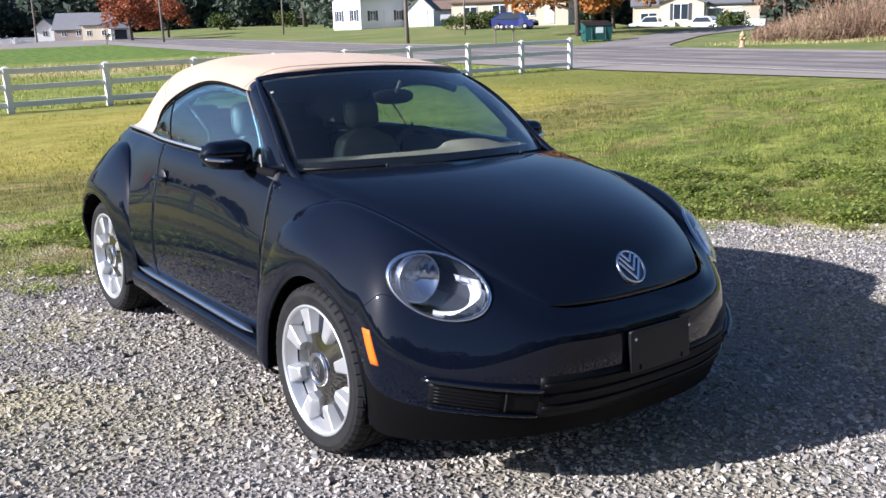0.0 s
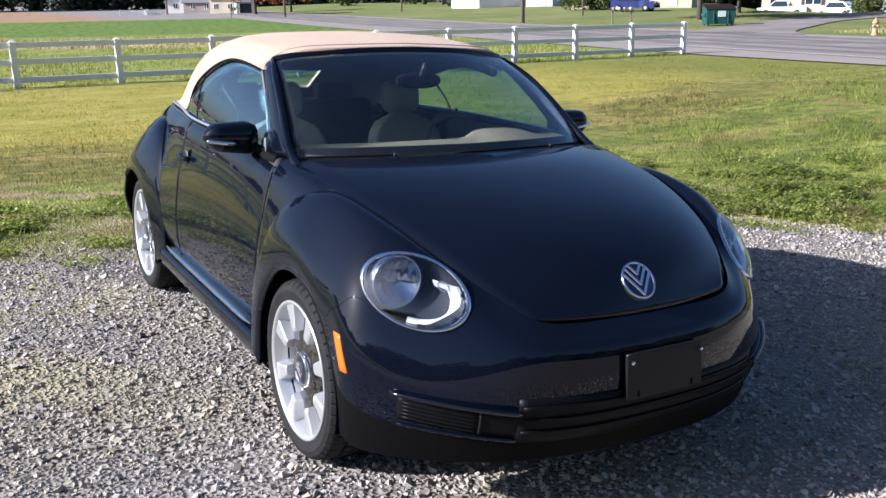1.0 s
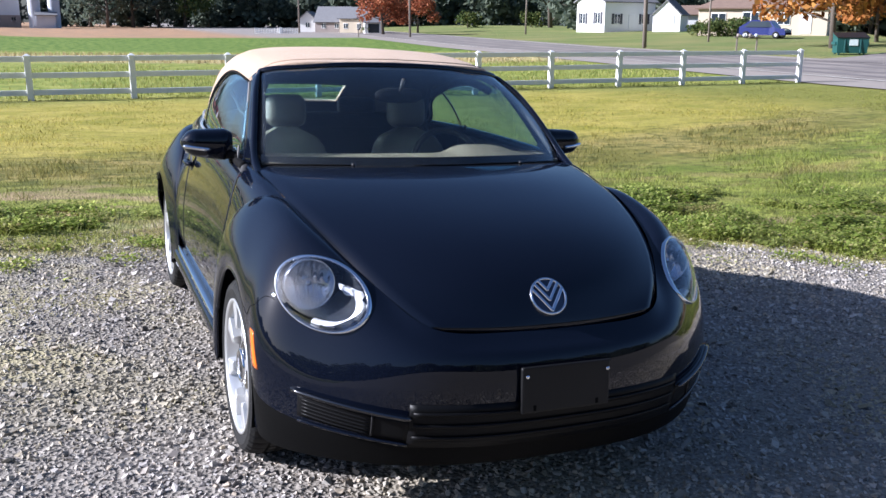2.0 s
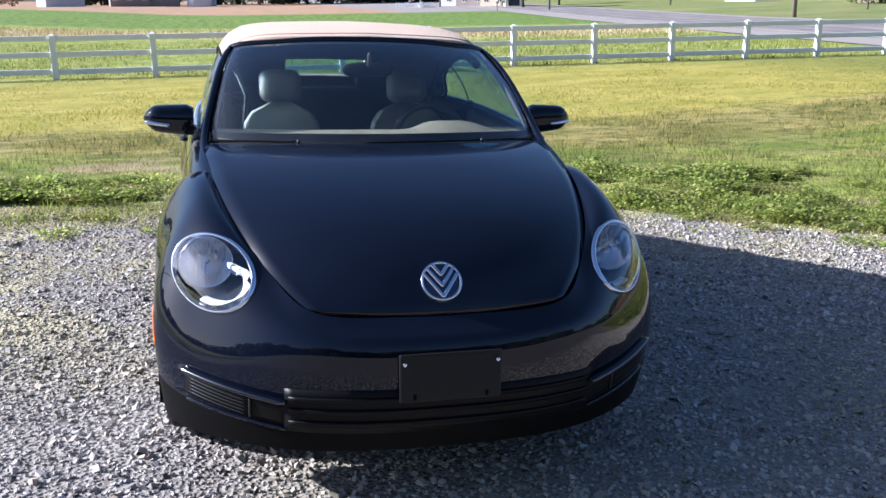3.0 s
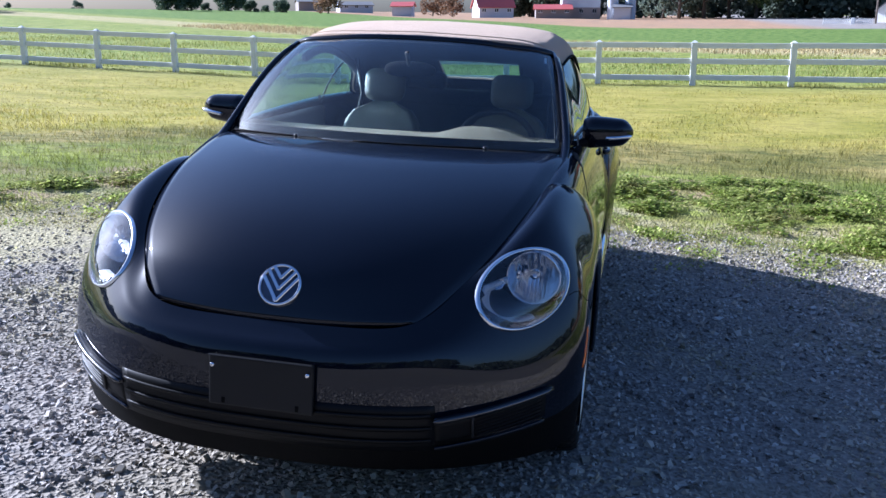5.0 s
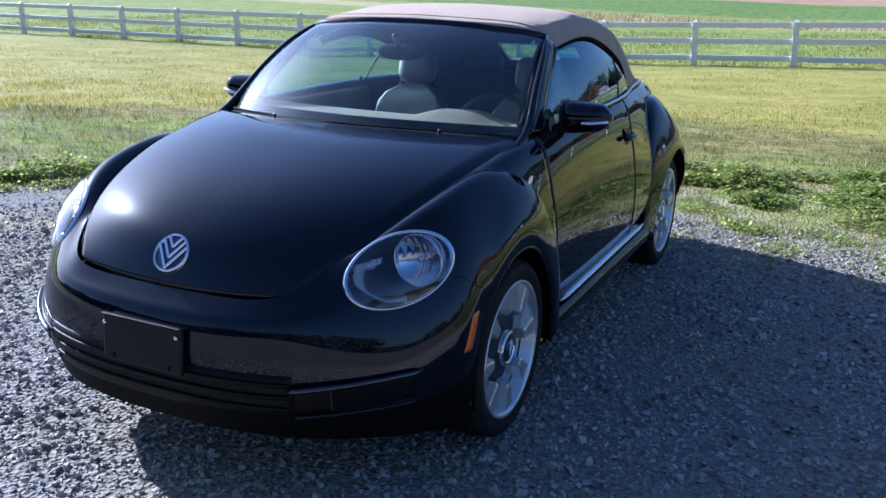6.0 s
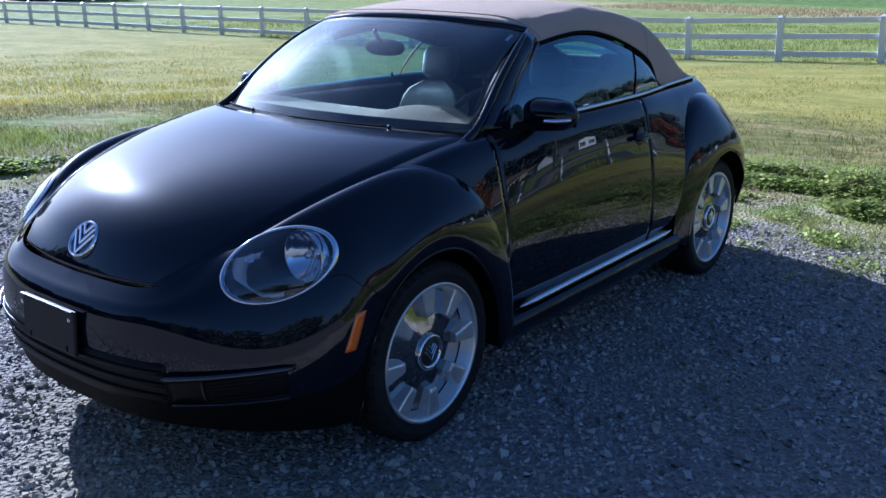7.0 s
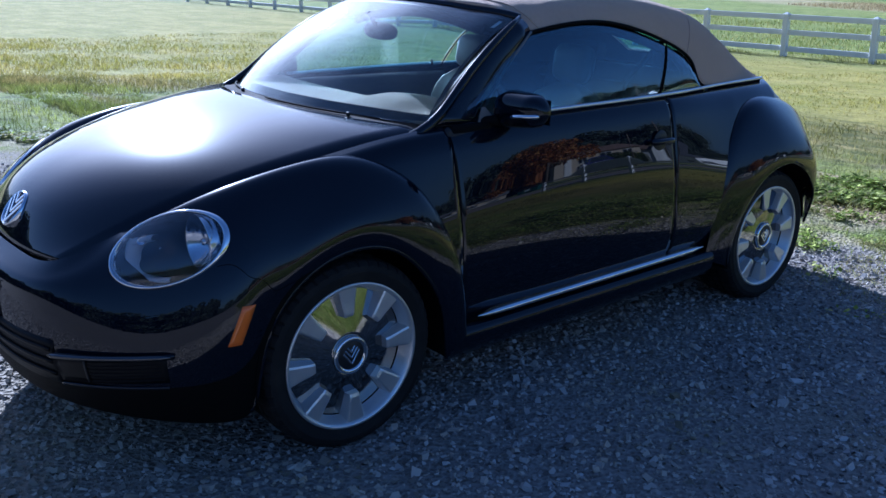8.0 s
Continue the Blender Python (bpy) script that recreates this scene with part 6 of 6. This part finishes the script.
SMALL = Matrix.Diagonal((.72, .72, .72, 1))
for dx, dy, D, nm, wall, roof, w, ex, d, h, pitch in ((.279, .9603, 141, "grey_house", BROWNWALL, PALEROOF, 6.6, -20, 5.8, 2.3, .95), (.254, .9672, 146, "white_cottage", SIDING, GREYROOF, 6.0, 78, 4.0, 2.4, .85), (.3003, .9538, 137, "cream_cottage", CREAM, PALEROOF, 5.4, -18, 4.6, 3.0, .85)):
    x, y, z = spot(dx, dy, D)
    house(nm, pose(x, y, z, 0, 0, facing(x, y, ex)) @ SMALL, w, d, h, pitch, wall, roof, {"grey_house": "brown house with a steep pale grey roof", "white_cottage": "small white house with a grey roof", "cream_cottage": "small cream house with a steep brown roof"}[nm], [("s", -1.4, .8, .9, 1.1), ("s", 1.4, .8, .9, 1.1), ("w", 0, .9, .9, 1.1)])
x, y, z = spot(.317, .9484, 134)
house("garage", pose(x, y, z, 0, 0, facing(x, y, 6)) @ SMALL, 3.4, 4.5, 2.1, .4, SIDING, GREYROOF, "white single garage with panel door", [], [("s", 0, .05, 2.4, 1.9)], category="garage")

# farm beyond the fields
EYE1 = Vector((.6, -3.4, 0))
for dx, dy, D, nm, w, d, h, pitch, wall, roof, ex, words in (
        (-.2496, .9683, 180, "farm_shed", 3.8, 3.2, 1.9, .4, GREYWALL, REDROOF, -10, "small grey farm shed with a red roof"),
        (-.157, .9877, 185, "barn", 6.8, 6.0, 2.1, .85, GREYWALL, REDROOF, 15, "pale grey barn with a steep red metal roof"),
        (-.094, .9956, 180, "long_shed", 6.6, 3.6, 1.7, .4, BROWNWALL, REDROOF, 5, "long low brown shed with a red roof"),
        (-.066, .9978, 184, "grey_barn", 7.2, 6.0, 5.2, .4, GREYWALL, GREYROOF, 5, "tall grey barn with a brown lower storey"),
        (-.022, 1.0, 178, "blue_shed", 3.0, 3.0, 2.2, .3, GREYWALL, GREYROOF, 0, "small blue-grey farm shed"),
        (-.300, .954, 230, "pale_hall", 8, 6, 1.7, .25, GREYWALL, GREYROOF, 10, "pale distant farm hall"),
        (-.345, .9386, 240, "brown_hall", 6, 5, 2.2, .25, BROWNWALL, GREYROOF, 10, "brown distant farm building")):
    x, y, z = spot(dx, dy, D, EYE1)
    wins = [("s", -2.5, 1.0, .8, .8), ("s", 0, 1.0, .8, .8), ("s", 2.5, 1.0, .8, .8)] if w > 6 else []
    b = house(nm, pose(x, y, z, 0, 0, facing(x, y, ex)), w, d, h, pitch, wall, roof, words, wins, [], category="barn" if "barn" in nm else "building")
    if nm == "grey_barn":
        part("lower_storey", box_bm(w + .12, d + .12, 2.3, (0, 0, .9), .02, 1), BROWNWALL, b)
for dx, D in ((-.032, 179), (-.014, 181)):
    x, y, z = spot(dx, 1.0, D, EYE1)
    V, F = lathe([(1.0, -.3), (1.0, 8.5), (.75, 9.3), (.02, 9.7)], 24, "z")
    s = new("silo", mesh_of("silo", V, F))
    s.data.materials.append(GREYWALL)
    s.location = (x, y, z)
    tagged(s, "slim pale grey grain silo beside the barn", "silo", "silos")

# trees: behind the houses, and along the far fields
for kind, dx, dy, D, sc, tn in (
        ("red", .3285, .9445, 124, .68, 20), ("red", .362, .9322, 140, .6, 140), ("orange", .717, .697, 71, 1.0, 0), ("orange", .742, .6704, 84, .72, 80), ("brown", .845, .535, 78, .8, 30),
        ("bush", .6365, .771, 98, .95, 0), ("bush", .628, .778, 97, .85, 50), ("bush", .618, .786, 99, .8, 100), ("bush", .648, .7616, 97, 1.0, 150), ("bush", .8150, .5795, 100, 1.2, 20),
        ("bush", .47, .8827, 168, 1.5, 10), ("bush", .41, .912, 172, 1.6, 70), ("bush", .312, .9501, 133, .6, 70)):
    x, y, z = spot(dx, dy, D)
    tree(kind, x, y, sc, tn)
r = random.Random(4)
for k in range(26):
    a = math.radians(7 + k * 2.25 + r.uniform(-.6, .6))
    D = r.uniform(150, 175) if k > 9 else r.uniform(215, 240)
    x, y = EYE0.x + math.sin(a) * D, EYE0.y + math.cos(a) * D
    tree("dark" if r.random() < .7 else "row", x, y, r.uniform(.85, 1.3), r.uniform(0, 360))
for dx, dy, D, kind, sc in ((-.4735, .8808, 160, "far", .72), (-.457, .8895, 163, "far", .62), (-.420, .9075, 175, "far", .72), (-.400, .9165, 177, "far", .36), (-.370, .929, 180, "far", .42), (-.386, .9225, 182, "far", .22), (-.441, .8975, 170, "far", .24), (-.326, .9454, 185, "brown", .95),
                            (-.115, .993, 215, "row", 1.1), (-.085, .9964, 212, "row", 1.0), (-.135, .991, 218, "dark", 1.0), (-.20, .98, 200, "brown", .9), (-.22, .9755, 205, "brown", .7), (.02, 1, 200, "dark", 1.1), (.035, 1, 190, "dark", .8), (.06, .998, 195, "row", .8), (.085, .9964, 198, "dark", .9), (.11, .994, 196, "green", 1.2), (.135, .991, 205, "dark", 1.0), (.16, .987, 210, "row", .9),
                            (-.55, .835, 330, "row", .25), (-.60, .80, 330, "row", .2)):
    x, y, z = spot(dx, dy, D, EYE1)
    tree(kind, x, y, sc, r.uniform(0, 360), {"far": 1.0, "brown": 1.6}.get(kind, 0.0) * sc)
for k in range(44):
    a = math.radians(8 + k * 1.2 + r.uniform(-.4, .4))
    D = r.uniform(138, 150) if k > 19 else r.uniform(208, 222)
    tree("thicket", EYE0.x + math.sin(a) * D, EYE0.y + math.cos(a) * D, r.uniform(.9, 1.5), r.uniform(0, 360))
for k in (0, 1, 3, 4, 6, 7, 9, 10, 12, 13, 15):
    dx = -.14 + .021 * k
    x, y, z = spot(dx, math.sqrt(1 - dx * dx), r.uniform(206, 220), EYE1)
    tree("thicket", x, y, r.uniform(.8, 1.3), r.uniform(0, 360))
# a tall wood added unseen behind the gravel, and rows on the sides, that only the paint reflects
# the added wood keeps bright low sky out of the bumper's reflection
for k in range(34):
    a = math.radians(122 + k * 4.1 + r.uniform(-1, 1))
    D = r.uniform(62, 78)
    tree("row" if r.random() < .6 else "dark", EYE0.x + math.sin(a) * D, EYE0.y + math.cos(a) * D, r.uniform(.85, 1.15), r.uniform(0, 360), wide=1.15)
for k in range(69):
    a = math.radians(78 + k * 3.5 + r.uniform(-1, 1))
    D = r.uniform(105, 135)
    tree("thicket", EYE0.x + math.sin(a) * D, EYE0.y + math.cos(a) * D, r.uniform(.9, 1.9), r.uniform(0, 360), wide=1.3)


# parked vehicles
def vehicle(name, m, L, paint, label, roof=(.28, .75), high=1.65, pickup=False):
    t = empty(name, m, label, "car")
    W = 1.82
    z0, belt = .32, .98
    prof = [(0, .55), (.02, .85), (.10, belt - .08), (roof[0] - .06, belt), (roof[0] + .06, high - .08), (roof[0] + .12, high), (roof[1] - .06, high), (roof[1], high - .08)]
    prof += ([(roof[1] + .02, belt + .02), (.99, belt), (1.0, .55)] if pickup else [(.97, belt + .05), (1.0, .8), (1.0, .5)])
    P = []
    for s, k in ((-1, .9), (-1, 1), (1, 1), (1, .9)):
        P.append([(u * L - L / 2, s * W / 2 * k * (1 if z < belt + .05 else .84), z) for u, z in prof])
    lower = [[(u * L - L / 2, q[1], z0) for (u, z), q in zip(prof, row)] for row in P]
    grid = np.array([lower[1], P[1], P[2], lower[2]])
    V, F = grid_mesh(grid)
    part("body", mesh_of("body", V, F, False), paint, t)
    for s in (-1, 1):
        a, b = roof
        V = [(L * (a - .02) - L / 2, s * (W / 2 * .93), belt + .05), (L * (b + (0 if pickup else .1)) - L / 2, s * W / 2 * .93, belt + .05), (L * (b - .03) - L / 2, s * W / 2 * .865, high - .12), (L * (a + .08) - L / 2, s * W / 2 * .865, high - .12)]
        part("side_window", mesh_of("side_window", V, [(0, 1, 2, 3)], False), PANE, t)
        for u in (.19, .81):
            V, F = lathe([(.12, .10), (.2, .11), (.31, .10), (.33, .06), (.33, -.1)], 24)
            w = part("wheel", mesh_of("wheel", V, F), RUBBER, t)
            w.matrix_basis = pose(u * L - L / 2, s * (W / 2 - .09), .33, 0, 0, 90 * s)
            V, F = lathe([(.0005, .105), (.1, .108), (.21, .10)], 20)
            part("rim", mesh_of("rim", V, F), SILVER, w)
        part("lamp", box_bm(.08, .3, .14, (-L / 2 + .02, s * .62, .78), .02, 1), WHITE_TRIM, t)
    return t


BLUE = material("blue_paint", (0.018, 0.025, 0.13), 0.25, coat=1.0, vary=0.05)
WHITE_CAR = material("white_car_paint", (0.75, 0.75, 0.75), 0.3, coat=1.0, vary=0.04)
x, y, z = spot(.668, .7442, 91)
vehicle("parked_suv", pose(x, y, z, 0, 0, facing(x, y, 180 - 18)), 4.4, BLUE, "blue compact off-road car parked on the lawn")
x, y, z = spot(.7679, .6405, 118)
vehicle("pickup_truck", pose(x, y, z, 0, 0, facing(x, y, -6)), 5.5, WHITE_CAR, "white pickup truck parked by the ranch house", (.28, .62), 1.7, True)
x, y, z = spot(.7996, .6005, 112)
vehicle("parked_car", pose(x, y, z, 0, 0, facing(x, y, -30)), 4.3, WHITE_CAR, "white estate car parked beside the drive")
x, y, z = spot(.829, .5592, 110)
bm = box_bm(2.0, 1.2, .9, (0, 0, .85), .05, 2)
tr = part("trailer", bm, WHITE_CAR)
tr.matrix_world = pose(x, y, z, 0, 0, facing(x, y, 5))
tagged(tr, "small white box trailer near the ranch house", "trailer")
for s in (-1, 1):
    V, F = lathe([(.0005, .1), (.25, .1), (.3, .05), (.3, -.05)], 20)
    w = part("wheel", mesh_of("wheel", V, F), RUBBER, tr)
    w.matrix_basis = pose(0, s * .6, .30, 0, 0, 90 * s)

# driveway, skip, hydrant, letter boxes
DRIVE_EDGE_ONE = spline([(32.2, 32.4, 0), (37.5, 34.5, 0), (41.8, 36.9, 0), (50.0, 41.0, 0), (58.5, 43.6, 0), (70, 46.5, 0)], 24)[:, :2]
DRIVE_EDGE_TWO = spline([(33.3, 25.2, 0), (36.5, 28.4, 0), (41.4, 31.5, 0), (49.1, 35.8, 0), (55.6, 37.9, 0), (66, 40.5, 0)], 24)[:, :2]
P = []
for a, b in zip(DRIVE_EDGE_ONE, DRIVE_EDGE_TWO):
    P.append([(*q, float(height(*q)) + .05) for q in (a, a * .67 + b * .33, a * .33 + b * .67, b)])
V, F = grid_mesh(np.array(P))
dw = part("driveway", mesh_of("driveway", V, F, False, None), ROAD)
if dw.data.polygons[0].normal.z < 0:
    dw.data.flip_normals()
tagged(dw, "grey asphalt drive branching from the road", "driveway", kind="structure")

TEAL = material("dark_green_steel", (0.012, 0.075, 0.07), 0.5, vary=0.15, scale=2)
x, y, z = spot(.7297, .6837, 60)
sk = empty("waste_container", pose(x, y, z, 0, 0, facing(x, y, 14)) @ Matrix.Diagonal((.86, .86, .86, 1)), "dark green steel waste container with a black lid", "dumpster")
V = [(-.95, -.75, .12), (.95, -.75, .12), (.95, .75, .12), (-.95, .75, .12), (-1.0, -.85, 1.12), (1.0, -.85, 1.12), (1.0, .75, 1.42), (-1.0, .75, 1.42)]
part("tub", mesh_of("tub", V, [(0, 1, 5, 4), (1, 2, 6, 5), (2, 3, 7, 6), (3, 0, 4, 7), (3, 2, 1, 0)], False), TEAL, sk)
V = [(-1.03, -.9, 1.12), (1.03, -.9, 1.12), (1.03, .8, 1.44), (-1.03, .8, 1.44)]
thick(part("lid", mesh_of("lid", V, [(0, 1, 2, 3)], False), TRIM, sk), .05, 1)
for s in (-1, 1):
    part("lift_pocket", box_bm(.16, 1.1, .2, (s * 1.02, 0, .75), .02, 1), TEAL, sk)
    part("rib", box_bm(.08, .05, .95, (s * .5, -.83, .62), .01, 1, rot=None), TEAL, sk)
part("sign", box_bm(.55, .02, .42, (.05, -.835, .82), .01, 1), material("pale_sign", (.55, .62, .6), .6, vary=.1), sk)
for px, py in ((-.8, -.6), (.8, -.6), (-.8, .6), (.8, .6)):
    part("foot", box_bm(.12, .12, .14, (px, py, .06), .01, 1), TEAL, sk)

HYD = material("hydrant_paint", (0.40, 0.27, 0.15), 0.55, vary=0.15, scale=6)
x, y, z = spot(.8224, .5689, 46)
V, F = lathe([(.16, 0), (.16, .05), (.11, .06), (.11, .50), (.14, .52), (.14, .56), (.115, .60), (.08, .68), (.03, .71), (.03, .75), (.0005, .76)], 20, "z")
hy = new("fire_hydrant", mesh_of("fire_hydrant", V, F))
hy.data.materials.append(HYD)
hy.location = (x, y, z)
tagged(hy, "weathered orange fire hydrant at the roadside", "hydrant")
for s, a in ((1, 0), (-1, 0), (0, 90)):
    V, F = lathe([(.06, .08), (.06, .17), (.045, .18), (.0005, .185)], 14)
    part("outlet", mesh_of("outlet", V, F), HYD, hy).matrix_basis = pose(0, 0, .40, 0, 0, 90 * (1 - s) if a == 0 else -90)

x, y, z = spot(.6604, .7509, 62)
mb = empty("letter_boxes", pose(x, y, z, 0, 0, facing(x, y, 10)), "row of letter boxes on a board with two wooden posts", "mailbox")
for s in (-.6, .6):
    part("post", box_bm(.1, .1, 1.0, (s, 0, .45), .01, 1), WOODPOLE, mb)
part("board", box_bm(1.6, .3, .05, (0, 0, .95), .01, 1), WOODPOLE, mb)
for k in range(4):
    bm = smooth_bm(box_bm(.16, .42, .19, (-.55 + k * .36, 0, 1.07), .06, 3))
    part("letter_box", bm, GREYWALL if k % 2 else BROWNWALL, mb)


# utility poles and wires
def pole(dx, dy, D, H, r0=.15, arm=True):
    x, y, z = spot(dx, dy, D)
    V, F = tube([(0, 0, -.5), (0, 0, H)], [r0, r0 * .7], 10)
    p = new("utility_pole", mesh_of("utility_pole", V, F))
    p.data.materials.append(WOODPOLE)
    p.matrix_world = pose(x, y, z, random.uniform(-1, 1), random.uniform(-1, 1), 0)
    tagged(p, "weathered wooden utility pole beside the road", "utility pole", "roadside poles")
    if arm:
        part("cross_arm", box_bm(2.2, .1, .12, (0, 0, H - .6), .01, 1), WOODPOLE, p)
    return Vector((x, y, z + H - .5))


tops = [pole(.5791, .8152, 71, 9.5, .17), pole(.3570, .9341, 105, 9.5, .13), pole(.2430, .970, 135, 9.5, .13), pole(.628, .778, 84, 6, .09, False)]
pole(.468, .884, 118, 8, .12, False)
bm = bmesh.new()
for a, b in zip(tops, tops[1:3]):
    for o in (-.9, 0, .9):
        pts = [a.lerp(b, t) + Vector((o, 0, -1.6 * math.sin(t * math.pi))) for t in np.linspace(0, 1, 12)]
        V, F = tube(pts, .02, 4, False)
        vs = [bm.verts.new(v) for v in V]
        for f in F:
            bm.faces.new([vs[i] for i in f])
wires = part("overhead_wires", bm, TRIM)
tagged(wires, "thin black overhead wires between the poles", "wires")

# tall dry reeds at the roadside
n = 19000
rr = np.random.default_rng(21)
u, v = rr.uniform(0, 1, n), rr.uniform(0, 1, n)
x = 38.8 + 16.3 * u + 5.5 * v
y = 25.0 - 16.7 * u + 3.6 * v
swell = 1 + 0.28 * patch_noise(x, y, 1.1, 91)
h = 1.9 * rr.uniform(.3, 1.12, n) * np.interp(u, [0, .07, .18, 1], [.3, .55, 1, 1.1]) * swell
a = rr.uniform(0, 6.3, n)
side = np.stack([np.cos(a), np.sin(a), 0 * a], 1) * .006
base = np.stack([x, y, height(x, y)], 1)
tip = base + np.stack([rr.normal(0, .6, n) * h / 2, rr.normal(0, .6, n) * h / 2, h], 1)
P = np.stack([base - side, base + side, tip + side * 1.4, tip - side * 1.4], 1)
# dry leaves and seed heads along the stems
k = rr.integers(0, n, 70000)
f = rr.uniform(.25, 1.0, len(k))[:, None]
at = base[k] * (1 - f) + tip[k] * f + rr.normal(0, .09, (len(k), 3))
p, q = rr.normal(size=(len(k), 3)), rr.normal(size=(len(k), 3))
p, q = p / np.linalg.norm(p, axis=1)[:, None] * rr.uniform(.03, .09, len(k))[:, None], q / np.linalg.norm(q, axis=1)[:, None] * .026
P = np.concatenate([P, np.stack([at - p, at + q, at + p, at - q], 1)])
n = len(P)
REED = island_material("dry_reeds", [(0, (0.13, 0.08, 0.055)), (0.45, (0.29, 0.19, 0.125)), (0.8, (0.44, 0.32, 0.22)), (0.92, (0.36, 0.16, 0.09)), (1, (0.20, 0.22, 0.08))], .9, [((0.40, 0.30, 0.19), .5, .65, .25, .5)], .1, .2)
reeds = part("reeds", raw_mesh("reeds", P.reshape(-1, 3), np.arange(n * 4).reshape(-1, 4), 4), REED)
tagged(reeds, "tall dry brown reeds at the roadside", "reeds", kind="stuff")

# dry and green grass along the foot of the reeds
n = 9000
u = rr.uniform(-.06, 1, n)
x, y = 38.3 + 16.3 * u + rr.uniform(-.9, .9, n), 24.5 - 16.7 * u + rr.uniform(-.9, .9, n)
blades("roadside_grass", x, y, rr.uniform(.06, .32, n) * np.clip(.7 + .5 * patch_noise(x, y, 1.8, 95), .2, 1.3), rr.uniform(.02, .045, n), CREEP, 0.6, "rough dry grass in front of the reeds")

# a letter box on a post, and a low picket fence, far along the road
x, y, z = spot(.305, .9523, 105)
mb = empty("letter_box", pose(x, y, z, 0, 0, facing(x, y, 30)), "dark letter box on a wooden post at the roadside", "mailbox")
part("post", box_bm(.1, .1, .85, (0, 0, .37), .01, 1), WOODPOLE, mb)
part("box", smooth_bm(box_bm(.2, .42, .22, (0, -.08, .88), .09, 3)), SHUTTER, mb)
x, y, z = spot(.220, .9755, 128)
pf = empty("picket_fence", pose(x, y, z, 0, 0, facing(x, y, -6)) @ SMALL, "low white picket fence with a square pillar", "fence")
for k in range(27):
    part("picket", box_bm(.13, .03, 1.0 + .12 * math.cos(k * .9), (-3.9 + k * .3, 0, .5), .01, 1), WHITE_TRIM, pf)
for zz in (.3, .8):
    part("rail", box_bm(8.0, .05, .1, (0, .04, zz), .01, 1), WHITE_TRIM, pf)
part("pillar", box_bm(.55, .5, 1.15, (.9, -.3, .52), .03, 2), WHITE_TRIM, pf)
